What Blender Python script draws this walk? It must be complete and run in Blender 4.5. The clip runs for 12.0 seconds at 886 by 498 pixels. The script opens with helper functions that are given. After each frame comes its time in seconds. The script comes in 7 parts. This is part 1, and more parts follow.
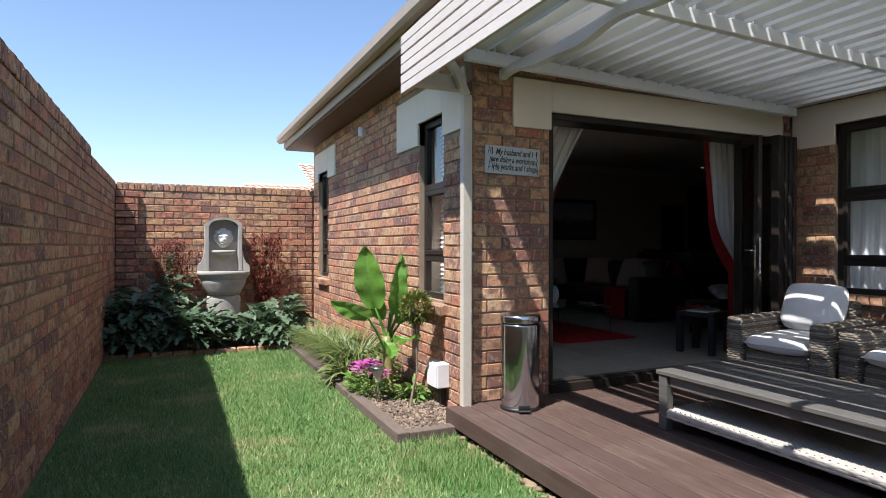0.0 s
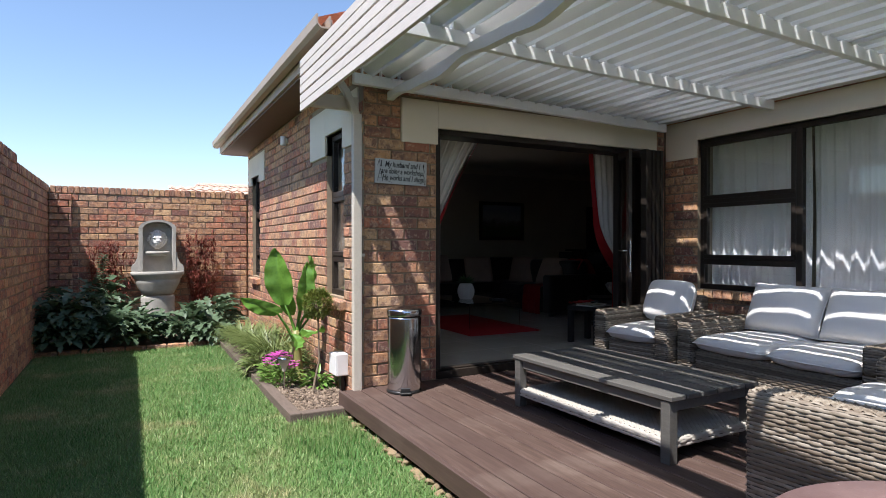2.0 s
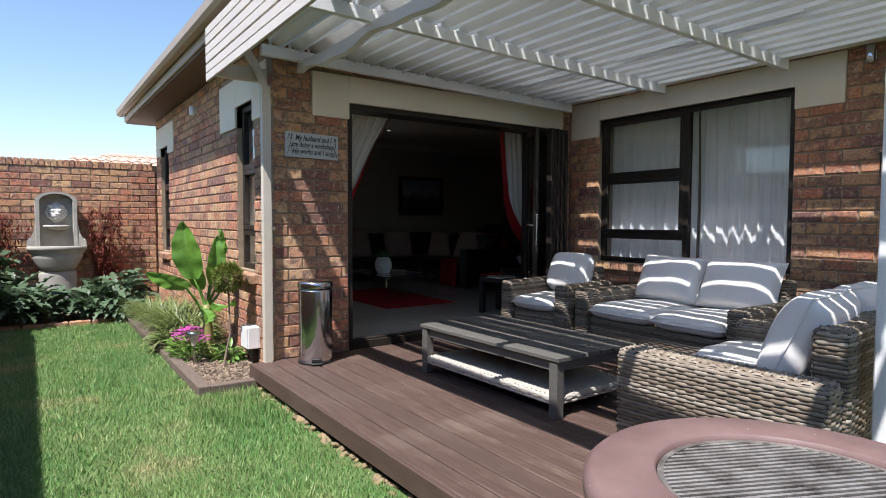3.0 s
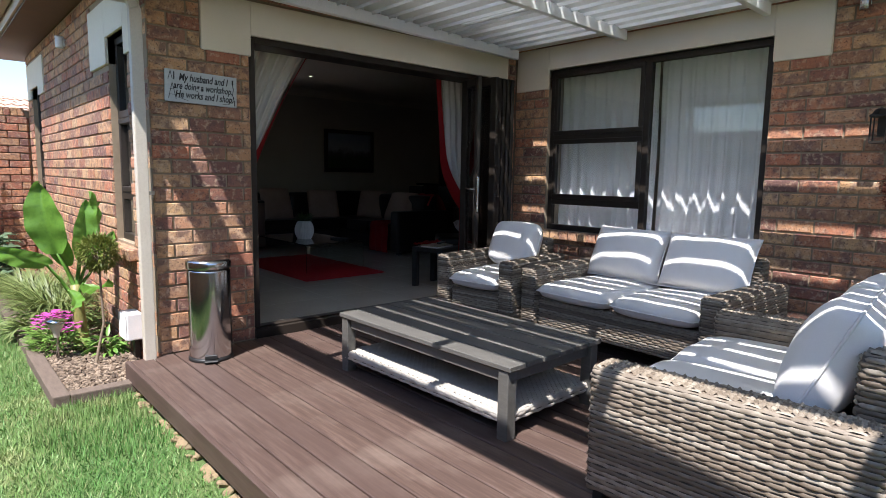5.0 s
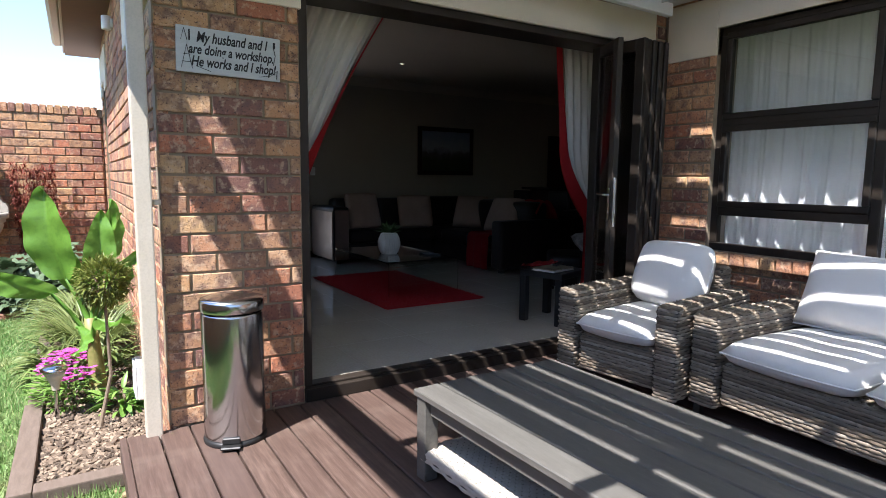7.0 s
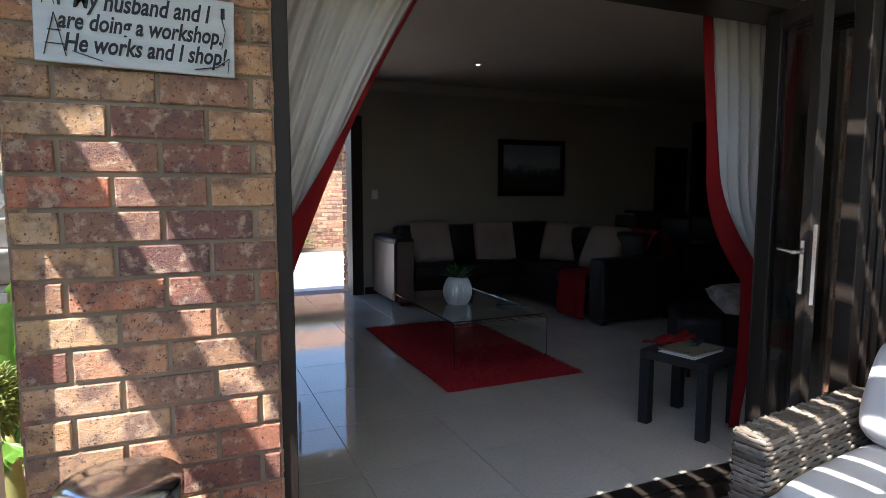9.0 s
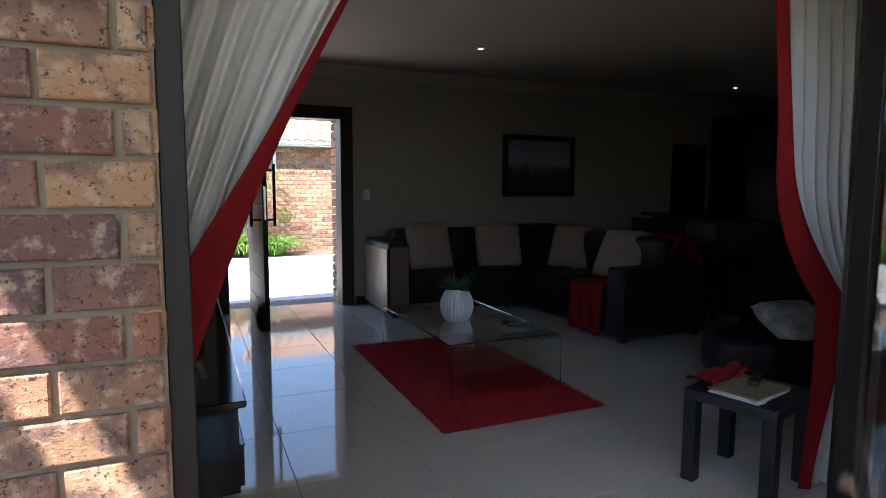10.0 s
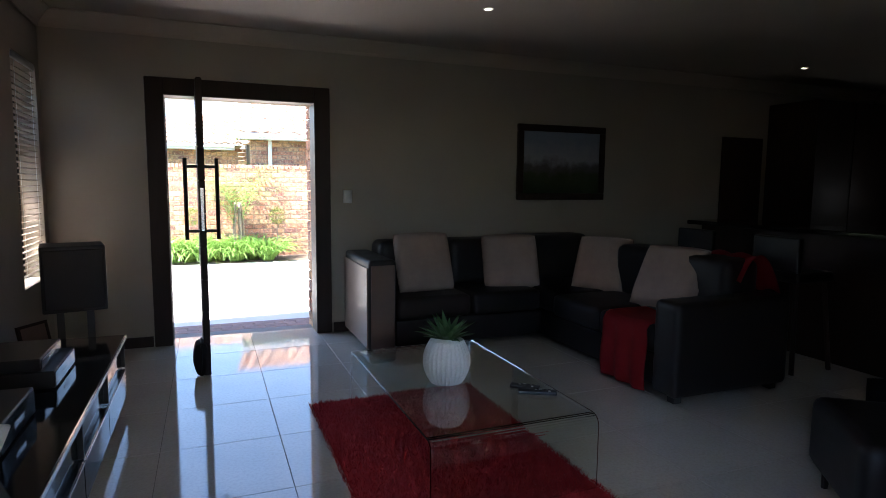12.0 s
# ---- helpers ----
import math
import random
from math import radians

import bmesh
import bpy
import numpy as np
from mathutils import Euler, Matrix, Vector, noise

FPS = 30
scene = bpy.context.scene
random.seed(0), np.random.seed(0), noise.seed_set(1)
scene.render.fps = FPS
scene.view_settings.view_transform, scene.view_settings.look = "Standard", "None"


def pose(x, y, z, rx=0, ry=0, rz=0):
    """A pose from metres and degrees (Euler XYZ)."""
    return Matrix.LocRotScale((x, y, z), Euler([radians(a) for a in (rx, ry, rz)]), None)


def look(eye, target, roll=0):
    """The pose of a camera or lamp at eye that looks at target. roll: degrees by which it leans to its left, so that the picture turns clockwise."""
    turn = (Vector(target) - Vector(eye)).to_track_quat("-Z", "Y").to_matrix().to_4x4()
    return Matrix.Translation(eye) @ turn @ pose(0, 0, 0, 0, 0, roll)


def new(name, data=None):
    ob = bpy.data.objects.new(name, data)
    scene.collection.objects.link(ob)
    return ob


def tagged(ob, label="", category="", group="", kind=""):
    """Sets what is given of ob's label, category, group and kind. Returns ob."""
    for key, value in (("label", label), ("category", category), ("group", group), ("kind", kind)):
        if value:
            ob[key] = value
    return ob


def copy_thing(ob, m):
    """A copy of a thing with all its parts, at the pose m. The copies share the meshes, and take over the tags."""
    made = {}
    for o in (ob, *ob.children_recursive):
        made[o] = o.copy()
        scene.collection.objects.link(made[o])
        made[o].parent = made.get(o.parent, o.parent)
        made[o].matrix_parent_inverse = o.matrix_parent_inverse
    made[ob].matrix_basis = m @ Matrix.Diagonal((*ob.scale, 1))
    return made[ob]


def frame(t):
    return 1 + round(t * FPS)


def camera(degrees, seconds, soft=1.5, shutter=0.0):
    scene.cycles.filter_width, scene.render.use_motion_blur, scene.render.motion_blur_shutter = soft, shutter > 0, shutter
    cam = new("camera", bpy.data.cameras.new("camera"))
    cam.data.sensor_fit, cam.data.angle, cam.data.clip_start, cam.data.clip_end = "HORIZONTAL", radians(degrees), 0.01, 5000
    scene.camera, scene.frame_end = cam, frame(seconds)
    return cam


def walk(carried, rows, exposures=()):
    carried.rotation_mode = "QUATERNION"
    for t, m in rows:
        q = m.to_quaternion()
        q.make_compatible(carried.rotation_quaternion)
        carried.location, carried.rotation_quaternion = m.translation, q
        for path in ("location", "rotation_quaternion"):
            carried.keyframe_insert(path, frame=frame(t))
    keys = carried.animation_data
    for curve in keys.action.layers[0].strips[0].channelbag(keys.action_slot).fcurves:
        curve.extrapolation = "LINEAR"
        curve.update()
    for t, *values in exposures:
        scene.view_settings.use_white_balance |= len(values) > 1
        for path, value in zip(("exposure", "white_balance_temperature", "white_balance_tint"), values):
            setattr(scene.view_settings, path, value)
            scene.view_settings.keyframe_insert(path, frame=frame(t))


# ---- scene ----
cam = camera(73.8, 12.0, soft=0.9)
PATH = [
    (0, (0.023, -0.467, 1.375), (0.856, 1.351, 1.363), 0.1),
    (0.5, (0.159, -0.625, 1.376), (1.051, 1.165, 1.363), 0.0),
    (1, (0.269, -0.828, 1.379), (1.18, 0.952, 1.366), 0.0),
    (1.5, (0.332, -1.046, 1.396), (1.247, 0.733, 1.381), 0.0),
    (2, (0.33, -1.256, 1.402), (1.268, 0.51, 1.387), 0.0),
    (2.5, (0.331, -1.402, 1.402), (1.346, 0.321, 1.369), 0.2),
    (3, (0.376, -1.455, 1.389), (1.524, 0.18, 1.291), 0.2),
    (3.5, (0.472, -1.434, 1.396), (1.74, 0.1, 1.199), 0.1),
    (3.7, (0.534, -1.395, 1.402), (1.828, 0.116, 1.187), 0.1),
    (5.3, (1.029, -0.618, 1.47), (2.344, 0.867, 1.218), 1.0),
    (5.5, (1.122, -0.499, 1.444), (2.416, 1.006, 1.192), 0.7),
    (6, (1.341, -0.249, 1.443), (2.549, 1.326, 1.192), 0.7),
    (6.5, (1.552, 0.097, 1.433), (2.656, 1.746, 1.187), 0.6),
    (7, (1.755, 0.386, 1.441), (2.804, 2.072, 1.202), 0.6),
    (7.5, (2.013, 0.74, 1.519), (2.981, 2.476, 1.293), 0.5),
    (7.7, (2.114, 0.828, 1.568), (3.032, 2.592, 1.349), 0.5),
    (9.5, (2.68, 1.959, 1.605), (3.471, 3.785, 1.4), 0.1),
    (10, (2.849, 2.248, 1.585), (3.638, 4.074, 1.382), 0.2),
    (10.5, (3.021, 2.544, 1.597), (3.814, 4.369, 1.391), 0.2),
    (11, (3.218, 2.818, 1.594), (4.0, 4.648, 1.394), 0.4),
    (11.5, (3.394, 3.116, 1.596), (4.147, 4.958, 1.39), 0.3),
    (12, (3.527, 3.401, 1.631), (4.264, 5.247, 1.417), 0.5),
]
walk(cam, [(t, look(eye, target, roll)) for t, eye, target, roll in PATH],
     exposures=[(0, 0.97, 6230, 13), (2.5, 0.93, 6230, 13), (3.5, 0.92, 6230, 13), (5.5, 1.40, 6230, 13), (6.5, 1.56, 6230, 13), (7.7, 1.78, 6230, 13), (9.5, 2.2, 6230, 13), (10.5, 2.62, 6250, 13), (12, 3.08, 6250, 13)])

# ---- light ----
SUN_WAY = Vector((0.48, 0.25, -1.0))
SUN_EL = math.atan2(1.0, math.hypot(0.48, 0.25))
world = bpy.data.worlds.new("sky")
scene.world = world
world.use_nodes = True
wn = world.node_tree.nodes
sky = wn.new("ShaderNodeTexSky")
sky.sky_type = "NISHITA"
sky.sun_disc = False
sky.sun_elevation = SUN_EL
sky.sun_rotation = math.atan2(-0.48, -0.25)
sky.air_density, sky.dust_density, sky.ozone_density = 1.0, 0.3, 1.8
wn["Background"].inputs["Strength"].default_value = 0.112
world.node_tree.links.new(sky.outputs["Color"], wn["Background"].inputs["Color"])
sun_data = bpy.data.lights.new("sun", "SUN")
sun_data.energy = 4.7
sun_data.angle = radians(0.53)
sun_data.color = (1.0, 0.965, 0.92)
sun = new("sun", sun_data)
sun.matrix_world = look((0, 0, 12), Vector((0, 0, 12)) + SUN_WAY)

# ---- levels and main lines of the plan ----
DECK, FLOOR, CEIL = 0.175, 0.25, 2.93
XW, XI = 2.10, 2.36          # west face of the house, lounge face of that wall
YS, YSI = 3.52, 3.77         # patio face of the door wall, lounge face
XE = 5.74                    # patio face of the window wall
YN, YNI = 9.10, 8.85         # street face and lounge face of the far wall
XG = -0.72                   # garden face of the boundary wall


# ---- materials ----
def mat_new(name, base=(0.8, 0.8, 0.8), rough=0.6, metal=0.0, spec=0.5):
    m = bpy.data.materials.new(name)
    m.use_nodes = True
    b = m.node_tree.nodes["Principled BSDF"]
    b.inputs["Base Color"].default_value = (*base, 1)
    b.inputs["Roughness"].default_value = rough
    b.inputs["Metallic"].default_value = metal
    b.inputs["Specular IOR Level"].default_value = spec
    return m


def nd(m, kind, **sets):
    n = m.node_tree.nodes.new(kind)
    for k, v in sets.items():
        n.inputs[k.replace("_", " ")].default_value = v
    return n


def ln(m, a, b):
    m.node_tree.links.new(a, b)


def bsdf(m):
    return m.node_tree.nodes["Principled BSDF"]


def coords(m, stretch=(1, 1, 1)):
    c = m.node_tree.nodes.new("ShaderNodeTexCoord")
    p = m.node_tree.nodes.new("ShaderNodeMapping")
    p.inputs["Scale"].default_value = stretch
    ln(m, c.outputs["Object"], p.inputs["Vector"])
    return p.outputs["Vector"]


def noise_of(m, vec, scale, detail=4, rough=0.6):
    n = nd(m, "ShaderNodeTexNoise", Scale=scale, Detail=detail, Roughness=rough)
    ln(m, vec, n.inputs["Vector"])
    return n.outputs["Fac"]


def ramp(m, fac, stops):
    r = m.node_tree.nodes.new("ShaderNodeValToRGB")
    e = r.color_ramp.elements
    while len(e) < len(stops):
        e.new(0.5)
    for el, (p, c) in zip(e, stops):
        el.position, el.color = p, (*c, 1)
    ln(m, fac, r.inputs["Fac"])
    return r.outputs["Color"]


def mix(m, fac, a, b, kind="MIX"):
    x = m.node_tree.nodes.new("ShaderNodeMix")
    x.data_type, x.blend_type = "RGBA", kind
    for sock, v in ((0, fac), (6, a), (7, b)):
        if hasattr(v, "is_linked"):
            ln(m, v, x.inputs[sock])
        else:
            x.inputs[sock].default_value = v if sock == 0 else (*v, 1)
    return x.outputs[2]


def bump(m, height, strength=0.4, dist=0.003):
    b = nd(m, "ShaderNodeBump", Strength=strength, Distance=dist)
    ln(m, height, b.inputs["Height"])
    ln(m, b.outputs["Normal"], bsdf(m).inputs["Normal"])


def surface(name, a, b, rough, scale=6.0, fine=90.0, relief=0.3, dist=0.002, stretch=(1, 1, 1), metal=0.0, spec=0.5, rough_var=0.1):
    """Two-scale variation between colours a and b with fine relief."""
    m = mat_new(name, a, rough, metal, spec)
    v = coords(m, stretch)
    n1, n2 = noise_of(m, v, scale, 5), noise_of(m, v, fine, 3)
    c1 = ramp(m, n1, ((0.3, a), (0.7, b)))
    dark = tuple(0.75 * x for x in a)
    c2 = mix(m, ramp(m, n2, ((0.42, (0, 0, 0)), (0.75, (0.45, 0.45, 0.45)))), c1, dark)
    ln(m, c2, bsdf(m).inputs["Base Color"])
    mr = nd(m, "ShaderNodeMapRange")
    mr.inputs["To Min"].default_value, mr.inputs["To Max"].default_value = max(0.02, rough - rough_var), min(1, rough + rough_var)
    ln(m, n1, mr.inputs["Value"])
    ln(m, mr.outputs["Result"], bsdf(m).inputs["Roughness"])
    if relief:
        bump(m, n2, relief, dist)
    return m


def brick_mat(name, source):
    """Multi-coloured clay stock brick; source picks the per-brick random number."""
    m = mat_new(name, (0.3, 0.15, 0.08), 0.88)
    if source == "object":
        rnd = m.node_tree.nodes.new("ShaderNodeObjectInfo").outputs["Random"]
    else:
        rnd = m.node_tree.nodes.new("ShaderNodeNewGeometry").outputs["Random Per Island"]
    base = ramp(m, rnd, ((0.0, (0.19, 0.095, 0.078)), (0.14, (0.42, 0.165, 0.095)), (0.30, (0.58, 0.335, 0.165)),
                         (0.46, (0.28, 0.130, 0.092)), (0.62, (0.62, 0.390, 0.200)), (0.80, (0.52, 0.190, 0.105)), (1.0, (0.60, 0.390, 0.220))))
    v = coords(m)
    shift = m.node_tree.nodes.new("ShaderNodeVectorMath")
    shift.operation = "ADD"
    ln(m, v, shift.inputs[0])
    ln(m, rnd, shift.inputs[1])
    vec = shift.outputs[0]
    n1, n2, n3 = noise_of(m, vec, 13, 5), noise_of(m, vec, 85, 5, 0.75), noise_of(m, vec, 30, 4)
    c = mix(m, ramp(m, n1, ((0.46, (0, 0, 0)), (0.62, (0.75, 0.75, 0.75)))), base, (0.16, 0.092, 0.082))
    c = mix(m, ramp(m, n3, ((0.52, (0, 0, 0)), (0.66, (0.65, 0.65, 0.65)))), c, (0.64, 0.45, 0.30))
    c = mix(m, ramp(m, n2, ((0.57, (0, 0, 0)), (0.62, (0.95, 0.95, 0.95)))), c, (0.075, 0.045, 0.038))
    ln(m, c, bsdf(m).inputs["Base Color"])
    bump(m, n2, 1.0, 0.009)
    return m


BRICK = brick_mat("clay_brick", "object")
BRICKS = brick_mat("clay_bricks", "island")
MORTAR = surface("mortar", (0.34, 0.265, 0.18), (0.25, 0.19, 0.125), 0.95, 8, 160, 0.6, 0.004)
PLASTER = surface("cream_plaster", (0.72, 0.66, 0.53), (0.78, 0.71, 0.58), 0.85, 3, 140, 0.25)
PAINT = surface("wall_paint", (0.345, 0.30, 0.245), (0.38, 0.335, 0.275), 0.7, 2, 200, 0.1, 0.001)
CEILING = surface("ceiling_paint", (0.45, 0.38, 0.31), (0.49, 0.415, 0.34), 0.8, 2, 200, 0.1, 0.001)
WHITE = surface("white_paint", (0.74, 0.74, 0.73), (0.80, 0.80, 0.79), 0.45, 5, 120, 0.08, 0.001)
ALU = surface("powder_coated_aluminium", (0.76, 0.76, 0.74), (0.82, 0.82, 0.80), 0.38, 4, 150, 0.05, 0.001)
BEIGE = surface("beige_paint", (0.55, 0.49, 0.40), (0.60, 0.54, 0.45), 0.55, 5, 120, 0.1, 0.001)
GUTTER = surface("brown_beige_paint", (0.34, 0.27, 0.21), (0.40, 0.32, 0.25), 0.5, 5, 120, 0.1, 0.001)
FASCIA = surface("fascia_board_paint", (0.54, 0.48, 0.43), (0.60, 0.54, 0.48), 0.6, 5, 110, 0.12, 0.001, (1, 0.15, 1))
FRAME = surface("dark_bronze_frame", (0.022, 0.017, 0.013), (0.030, 0.023, 0.018), 0.45, 5, 120, 0.05, 0.001, spec=0.3)
DARKWOOD = surface("dark_stained_wood", (0.020, 0.010, 0.007), (0.036, 0.018, 0.012), 0.5, 6, 60, 0.2, 0.001, (1, 1, 0.12), spec=0.3)
SOFFIT = surface("dark_soffit", (0.10, 0.055, 0.035), (0.14, 0.08, 0.05), 0.7, 6, 60, 0.2)
TILE = surface("porcelain_floor_tile", (0.53, 0.495, 0.43), (0.59, 0.555, 0.485), 0.05, 2, 60, 0.012, 0.0004, spec=0.85, rough_var=0.02)
GROUT = surface("tile_grout", (0.20, 0.18, 0.16), (0.26, 0.24, 0.21), 0.9)


# ---- building helpers ----
def part(name, bm, material, parent=None, label="", smooth=False):
    """One mesh object out of a bmesh, under a thing or a part."""
    me = bpy.data.meshes.new(name)
    bm.to_mesh(me)
    bm.free()
    return from_mesh(name, me, material, parent, label, smooth)


def from_mesh(name, me, material, parent=None, label="", smooth=False):
    if material is not None and not me.materials:
        me.materials.append(material)
    if smooth:
        for p in me.polygons:
            p.use_smooth = True
    ob = new(name, me)
    if parent is not None:
        ob.parent = parent
    if label:
        ob["label"] = label
    return ob


def thing(name, label, category, m=None, group="", kind=""):
    ob = new(name)
    ob.empty_display_size = 0.1
    if m is not None:
        ob.matrix_world = m
    return tagged(ob, label, category, group, kind)


def at(x, y, z=0.0, rz=0.0):
    return pose(x, y, z, 0, 0, rz)


def box(bm, x0, x1, y0, y1, z0, z1, bevel=0.0, seg=1, m=None):
    mat = Matrix.Translation(((x0 + x1) / 2, (y0 + y1) / 2, (z0 + z1) / 2)) @ Matrix.Diagonal((x1 - x0, y1 - y0, z1 - z0, 1))
    if m is not None:
        mat = m @ mat
    vs = bmesh.ops.create_cube(bm, size=1, matrix=mat)["verts"]
    if bevel:
        es = list({e for v in vs for e in v.link_edges})
        bmesh.ops.bevel(bm, geom=es, offset=bevel, segments=seg, profile=0.6, affect="EDGES", clamp_overlap=True)
    return bm


def boxes(*specs, bevel=0.0, seg=1):
    bm = bmesh.new()
    for s in specs:
        box(bm, *s, bevel=bevel, seg=seg)
    return bm


def bar(bm, a, b, w, h, bevel=0.0):
    """A straight bar of section w x h from a to b."""
    a, b = Vector(a), Vector(b)
    d = b - a
    m = Matrix.Translation((a + b) / 2) @ d.to_track_quat("Y", "Z").to_matrix().to_4x4()
    return box(bm, -w / 2, w / 2, -d.length / 2, d.length / 2, -h / 2, h / 2, bevel, 1, m)


def rod(bm, a, b, r, n=10, r2=None):
    a, b = Vector(a), Vector(b)
    d = b - a
    m = Matrix.Translation((a + b) / 2) @ d.to_track_quat("Z", "Y").to_matrix().to_4x4()
    bmesh.ops.create_cone(bm, cap_ends=True, segments=n, radius1=r, radius2=r if r2 is None else r2, depth=d.length, matrix=m)
    return bm


def lathe(profile, n=32, bm=None, m=None):
    """A turned shape from (radius, height) pairs."""
    bm = bm or bmesh.new()
    rings = []
    for r, z in profile:
        rings.append([bm.verts.new((max(r, 1e-4) * math.cos(2 * math.pi * k / n), max(r, 1e-4) * math.sin(2 * math.pi * k / n), z)) for k in range(n)])
    for a, b in zip(rings, rings[1:]):
        for k in range(n):
            bm.faces.new((a[k], a[(k + 1) % n], b[(k + 1) % n], b[k]))
    if m is not None:
        bmesh.ops.transform(bm, matrix=m, verts=[v for ring in rings for v in ring])
    return bm


def tube(bm, points, r, n=8, taper=1.0):
    """A round tube along points."""
    pts = [Vector(p) for p in points]
    rings = []
    for i, p in enumerate(pts):
        d = (pts[min(i + 1, len(pts) - 1)] - pts[max(i - 1, 0)]).normalized()
        u = d.orthogonal().normalized()
        w = d.cross(u)
        rr = r * (1 + (taper - 1) * i / max(1, len(pts) - 1))
        rings.append([bm.verts.new(p + rr * (math.cos(2 * math.pi * k / n) * u + math.sin(2 * math.pi * k / n) * w)) for k in range(n)])
    for a, b in zip(rings, rings[1:]):
        best = min(range(n), key=lambda s: sum((a[k].co - b[(k + s) % n].co).length for k in range(0, n, 2)))
        for k in range(n):
            bm.faces.new((a[k], a[(k + 1) % n], b[(k + 1 + best) % n], b[(k + best) % n]))
    for ring in (rings[0], rings[-1]):
        bm.faces.new(ring)
    return bm


def sheet(nu, nv, f, bm=None, thick=0.0):
    """A grid of nu x nv cells through f(u, v), u and v from 0 to 1."""
    bm = bm or bmesh.new()
    g = [[bm.verts.new(f(i / nu, j / nv)) for j in range(nv + 1)] for i in range(nu + 1)]
    fs = [bm.faces.new((g[i][j], g[i + 1][j], g[i + 1][j + 1], g[i][j + 1])) for i in range(nu) for j in range(nv)]
    if thick:
        bmesh.ops.solidify(bm, geom=fs, thickness=thick)
    return bm


def raw_mesh(name, verts, faces):
    me = bpy.data.meshes.new(name)
    me.from_pydata(verts, [], faces)
    me.update()
    return me


# ---- masonry ----
CO, LEN, JOINT = 0.098, 0.253, 0.013


def one_brick(w, h, d=0.05, c=0.004):
    """A brick's face block in x (along), y (out of the wall, towards -y) and z."""
    x, z = w / 2, h / 2
    v = [(-x, d, -z), (x, d, -z), (x, d, z), (-x, d, z), (-x, c, -z), (x, c, -z), (x, c, z), (-x, c, z),
         (-x + c, 0, -z + c), (x - c, 0, -z + c), (x - c, 0, z - c), (-x + c, 0, z - c)]
    f = [(0, 1, 5, 4), (1, 2, 6, 5), (2, 3, 7, 6), (3, 0, 4, 7), (4, 5, 9, 8), (5, 6, 10, 9), (6, 7, 11, 10), (7, 4, 8, 11), (8, 9, 10, 11)]
    return v, f


def brick_course_plan(length, z0, z1, holes=()):
    """(middle, width, z) of each brick of a stretcher-bond face that keeps clear of the holes (u0, u1, z0, z1)."""
    out = []
    rows = int(round((z1 - z0) / CO))
    for r in range(rows):
        zc = z0 + (r + 0.5) * CO
        cuts = sorted((max(0, a), min(length, b)) for a, b, lo, hi in holes if lo < zc + 0.02 and hi > zc - 0.02)
        spans, u = [], 0.0
        for a, b in cuts:
            if a > u + 0.03:
                spans.append((u, a))
            u = max(u, b)
        if u < length - 0.03:
            spans.append((u, length))
        for a, b in spans:
            e = -LEN / 2 if r % 2 else 0.0
            while e < length:
                lo, hi = max(a, e), min(b, e + LEN)
                if hi - lo > 0.035:
                    out.append(((lo + hi) / 2, hi - lo - JOINT, zc))
                e += LEN
    return out


def brick_face(name, parent, m, length, z0, z1, holes=(), singly=None, jitter=0.003):
    """Bricks on a face whose frame m has x along the wall and -y out of it. singly(u, z) picks those that are objects of their own."""
    rng = random.Random(name)
    verts, faces, cache = [], [], {}
    for u, w, z in brick_course_plan(length, z0, z1, holes):
        h = CO - JOINT
        out = rng.uniform(-jitter, jitter)
        tilt = rng.uniform(-0.008, 0.008)
        place = m @ Matrix.Translation((u, out, z)) @ Matrix.Rotation(tilt, 4, "Y")
        if singly and singly(u, z):
            key = round(w, 2)
            if key not in cache:
                cache[key] = raw_mesh("brick", *one_brick(key, h))
                cache[key].materials.append(BRICK)
            ob = new("brick", cache[key])
            ob.parent = parent
            ob.matrix_world = place
        else:
            vv, ff = one_brick(w, h + rng.uniform(-0.003, 0.002), 0.05, rng.uniform(0.003, 0.007))
            k = len(verts)
            verts += [tuple(place @ Vector(p)) for p in vv]
            faces += [tuple(i + k for i in q) for q in ff]
    if verts:
        ob = from_mesh("brickwork", raw_mesh("brickwork", verts, faces), BRICKS, parent)
        ob["kind"] = "stuff"


def wall_with_holes(x0, x1, y0, y1, z0, z1, holes, along="x"):
    """Boxes of a wall with rectangular openings (a, b, lo, hi) along x or y."""
    bm = bmesh.new()
    ends = (x0, x1) if along == "x" else (y0, y1)
    u = ends[0]

    def put(a, b, lo, hi):
        if b - a > 1e-4 and hi - lo > 1e-4:
            if along == "x":
                box(bm, a, b, y0, y1, lo, hi)
            else:
                box(bm, x0, x1, a, b, lo, hi)
    for a, b, lo, hi in sorted(holes):
        put(u, a, z0, z1)
        put(a, b, z0, lo)
        put(a, b, hi, z1)
        u = b
    put(u, ends[1], z0, z1)
    return bm


REC = 0.012   # bricks stand proud of the mortar by this much

# ---- house walls ----
DOOR = (2.80, 5.50, FLOOR, 2.46)
WIN_A = (4.07, 4.62, 0.90, 2.50)      # garden window near the corner
WIN_B = (8.12, 8.74, 0.90, 2.48)      # garden window with the blind
WIN_C = (0.98, 3.08, 0.93, 2.53)      # patio window
FRONT = (3.22, 4.44, 0.0, 2.35)       # front door
TOP = 2.98

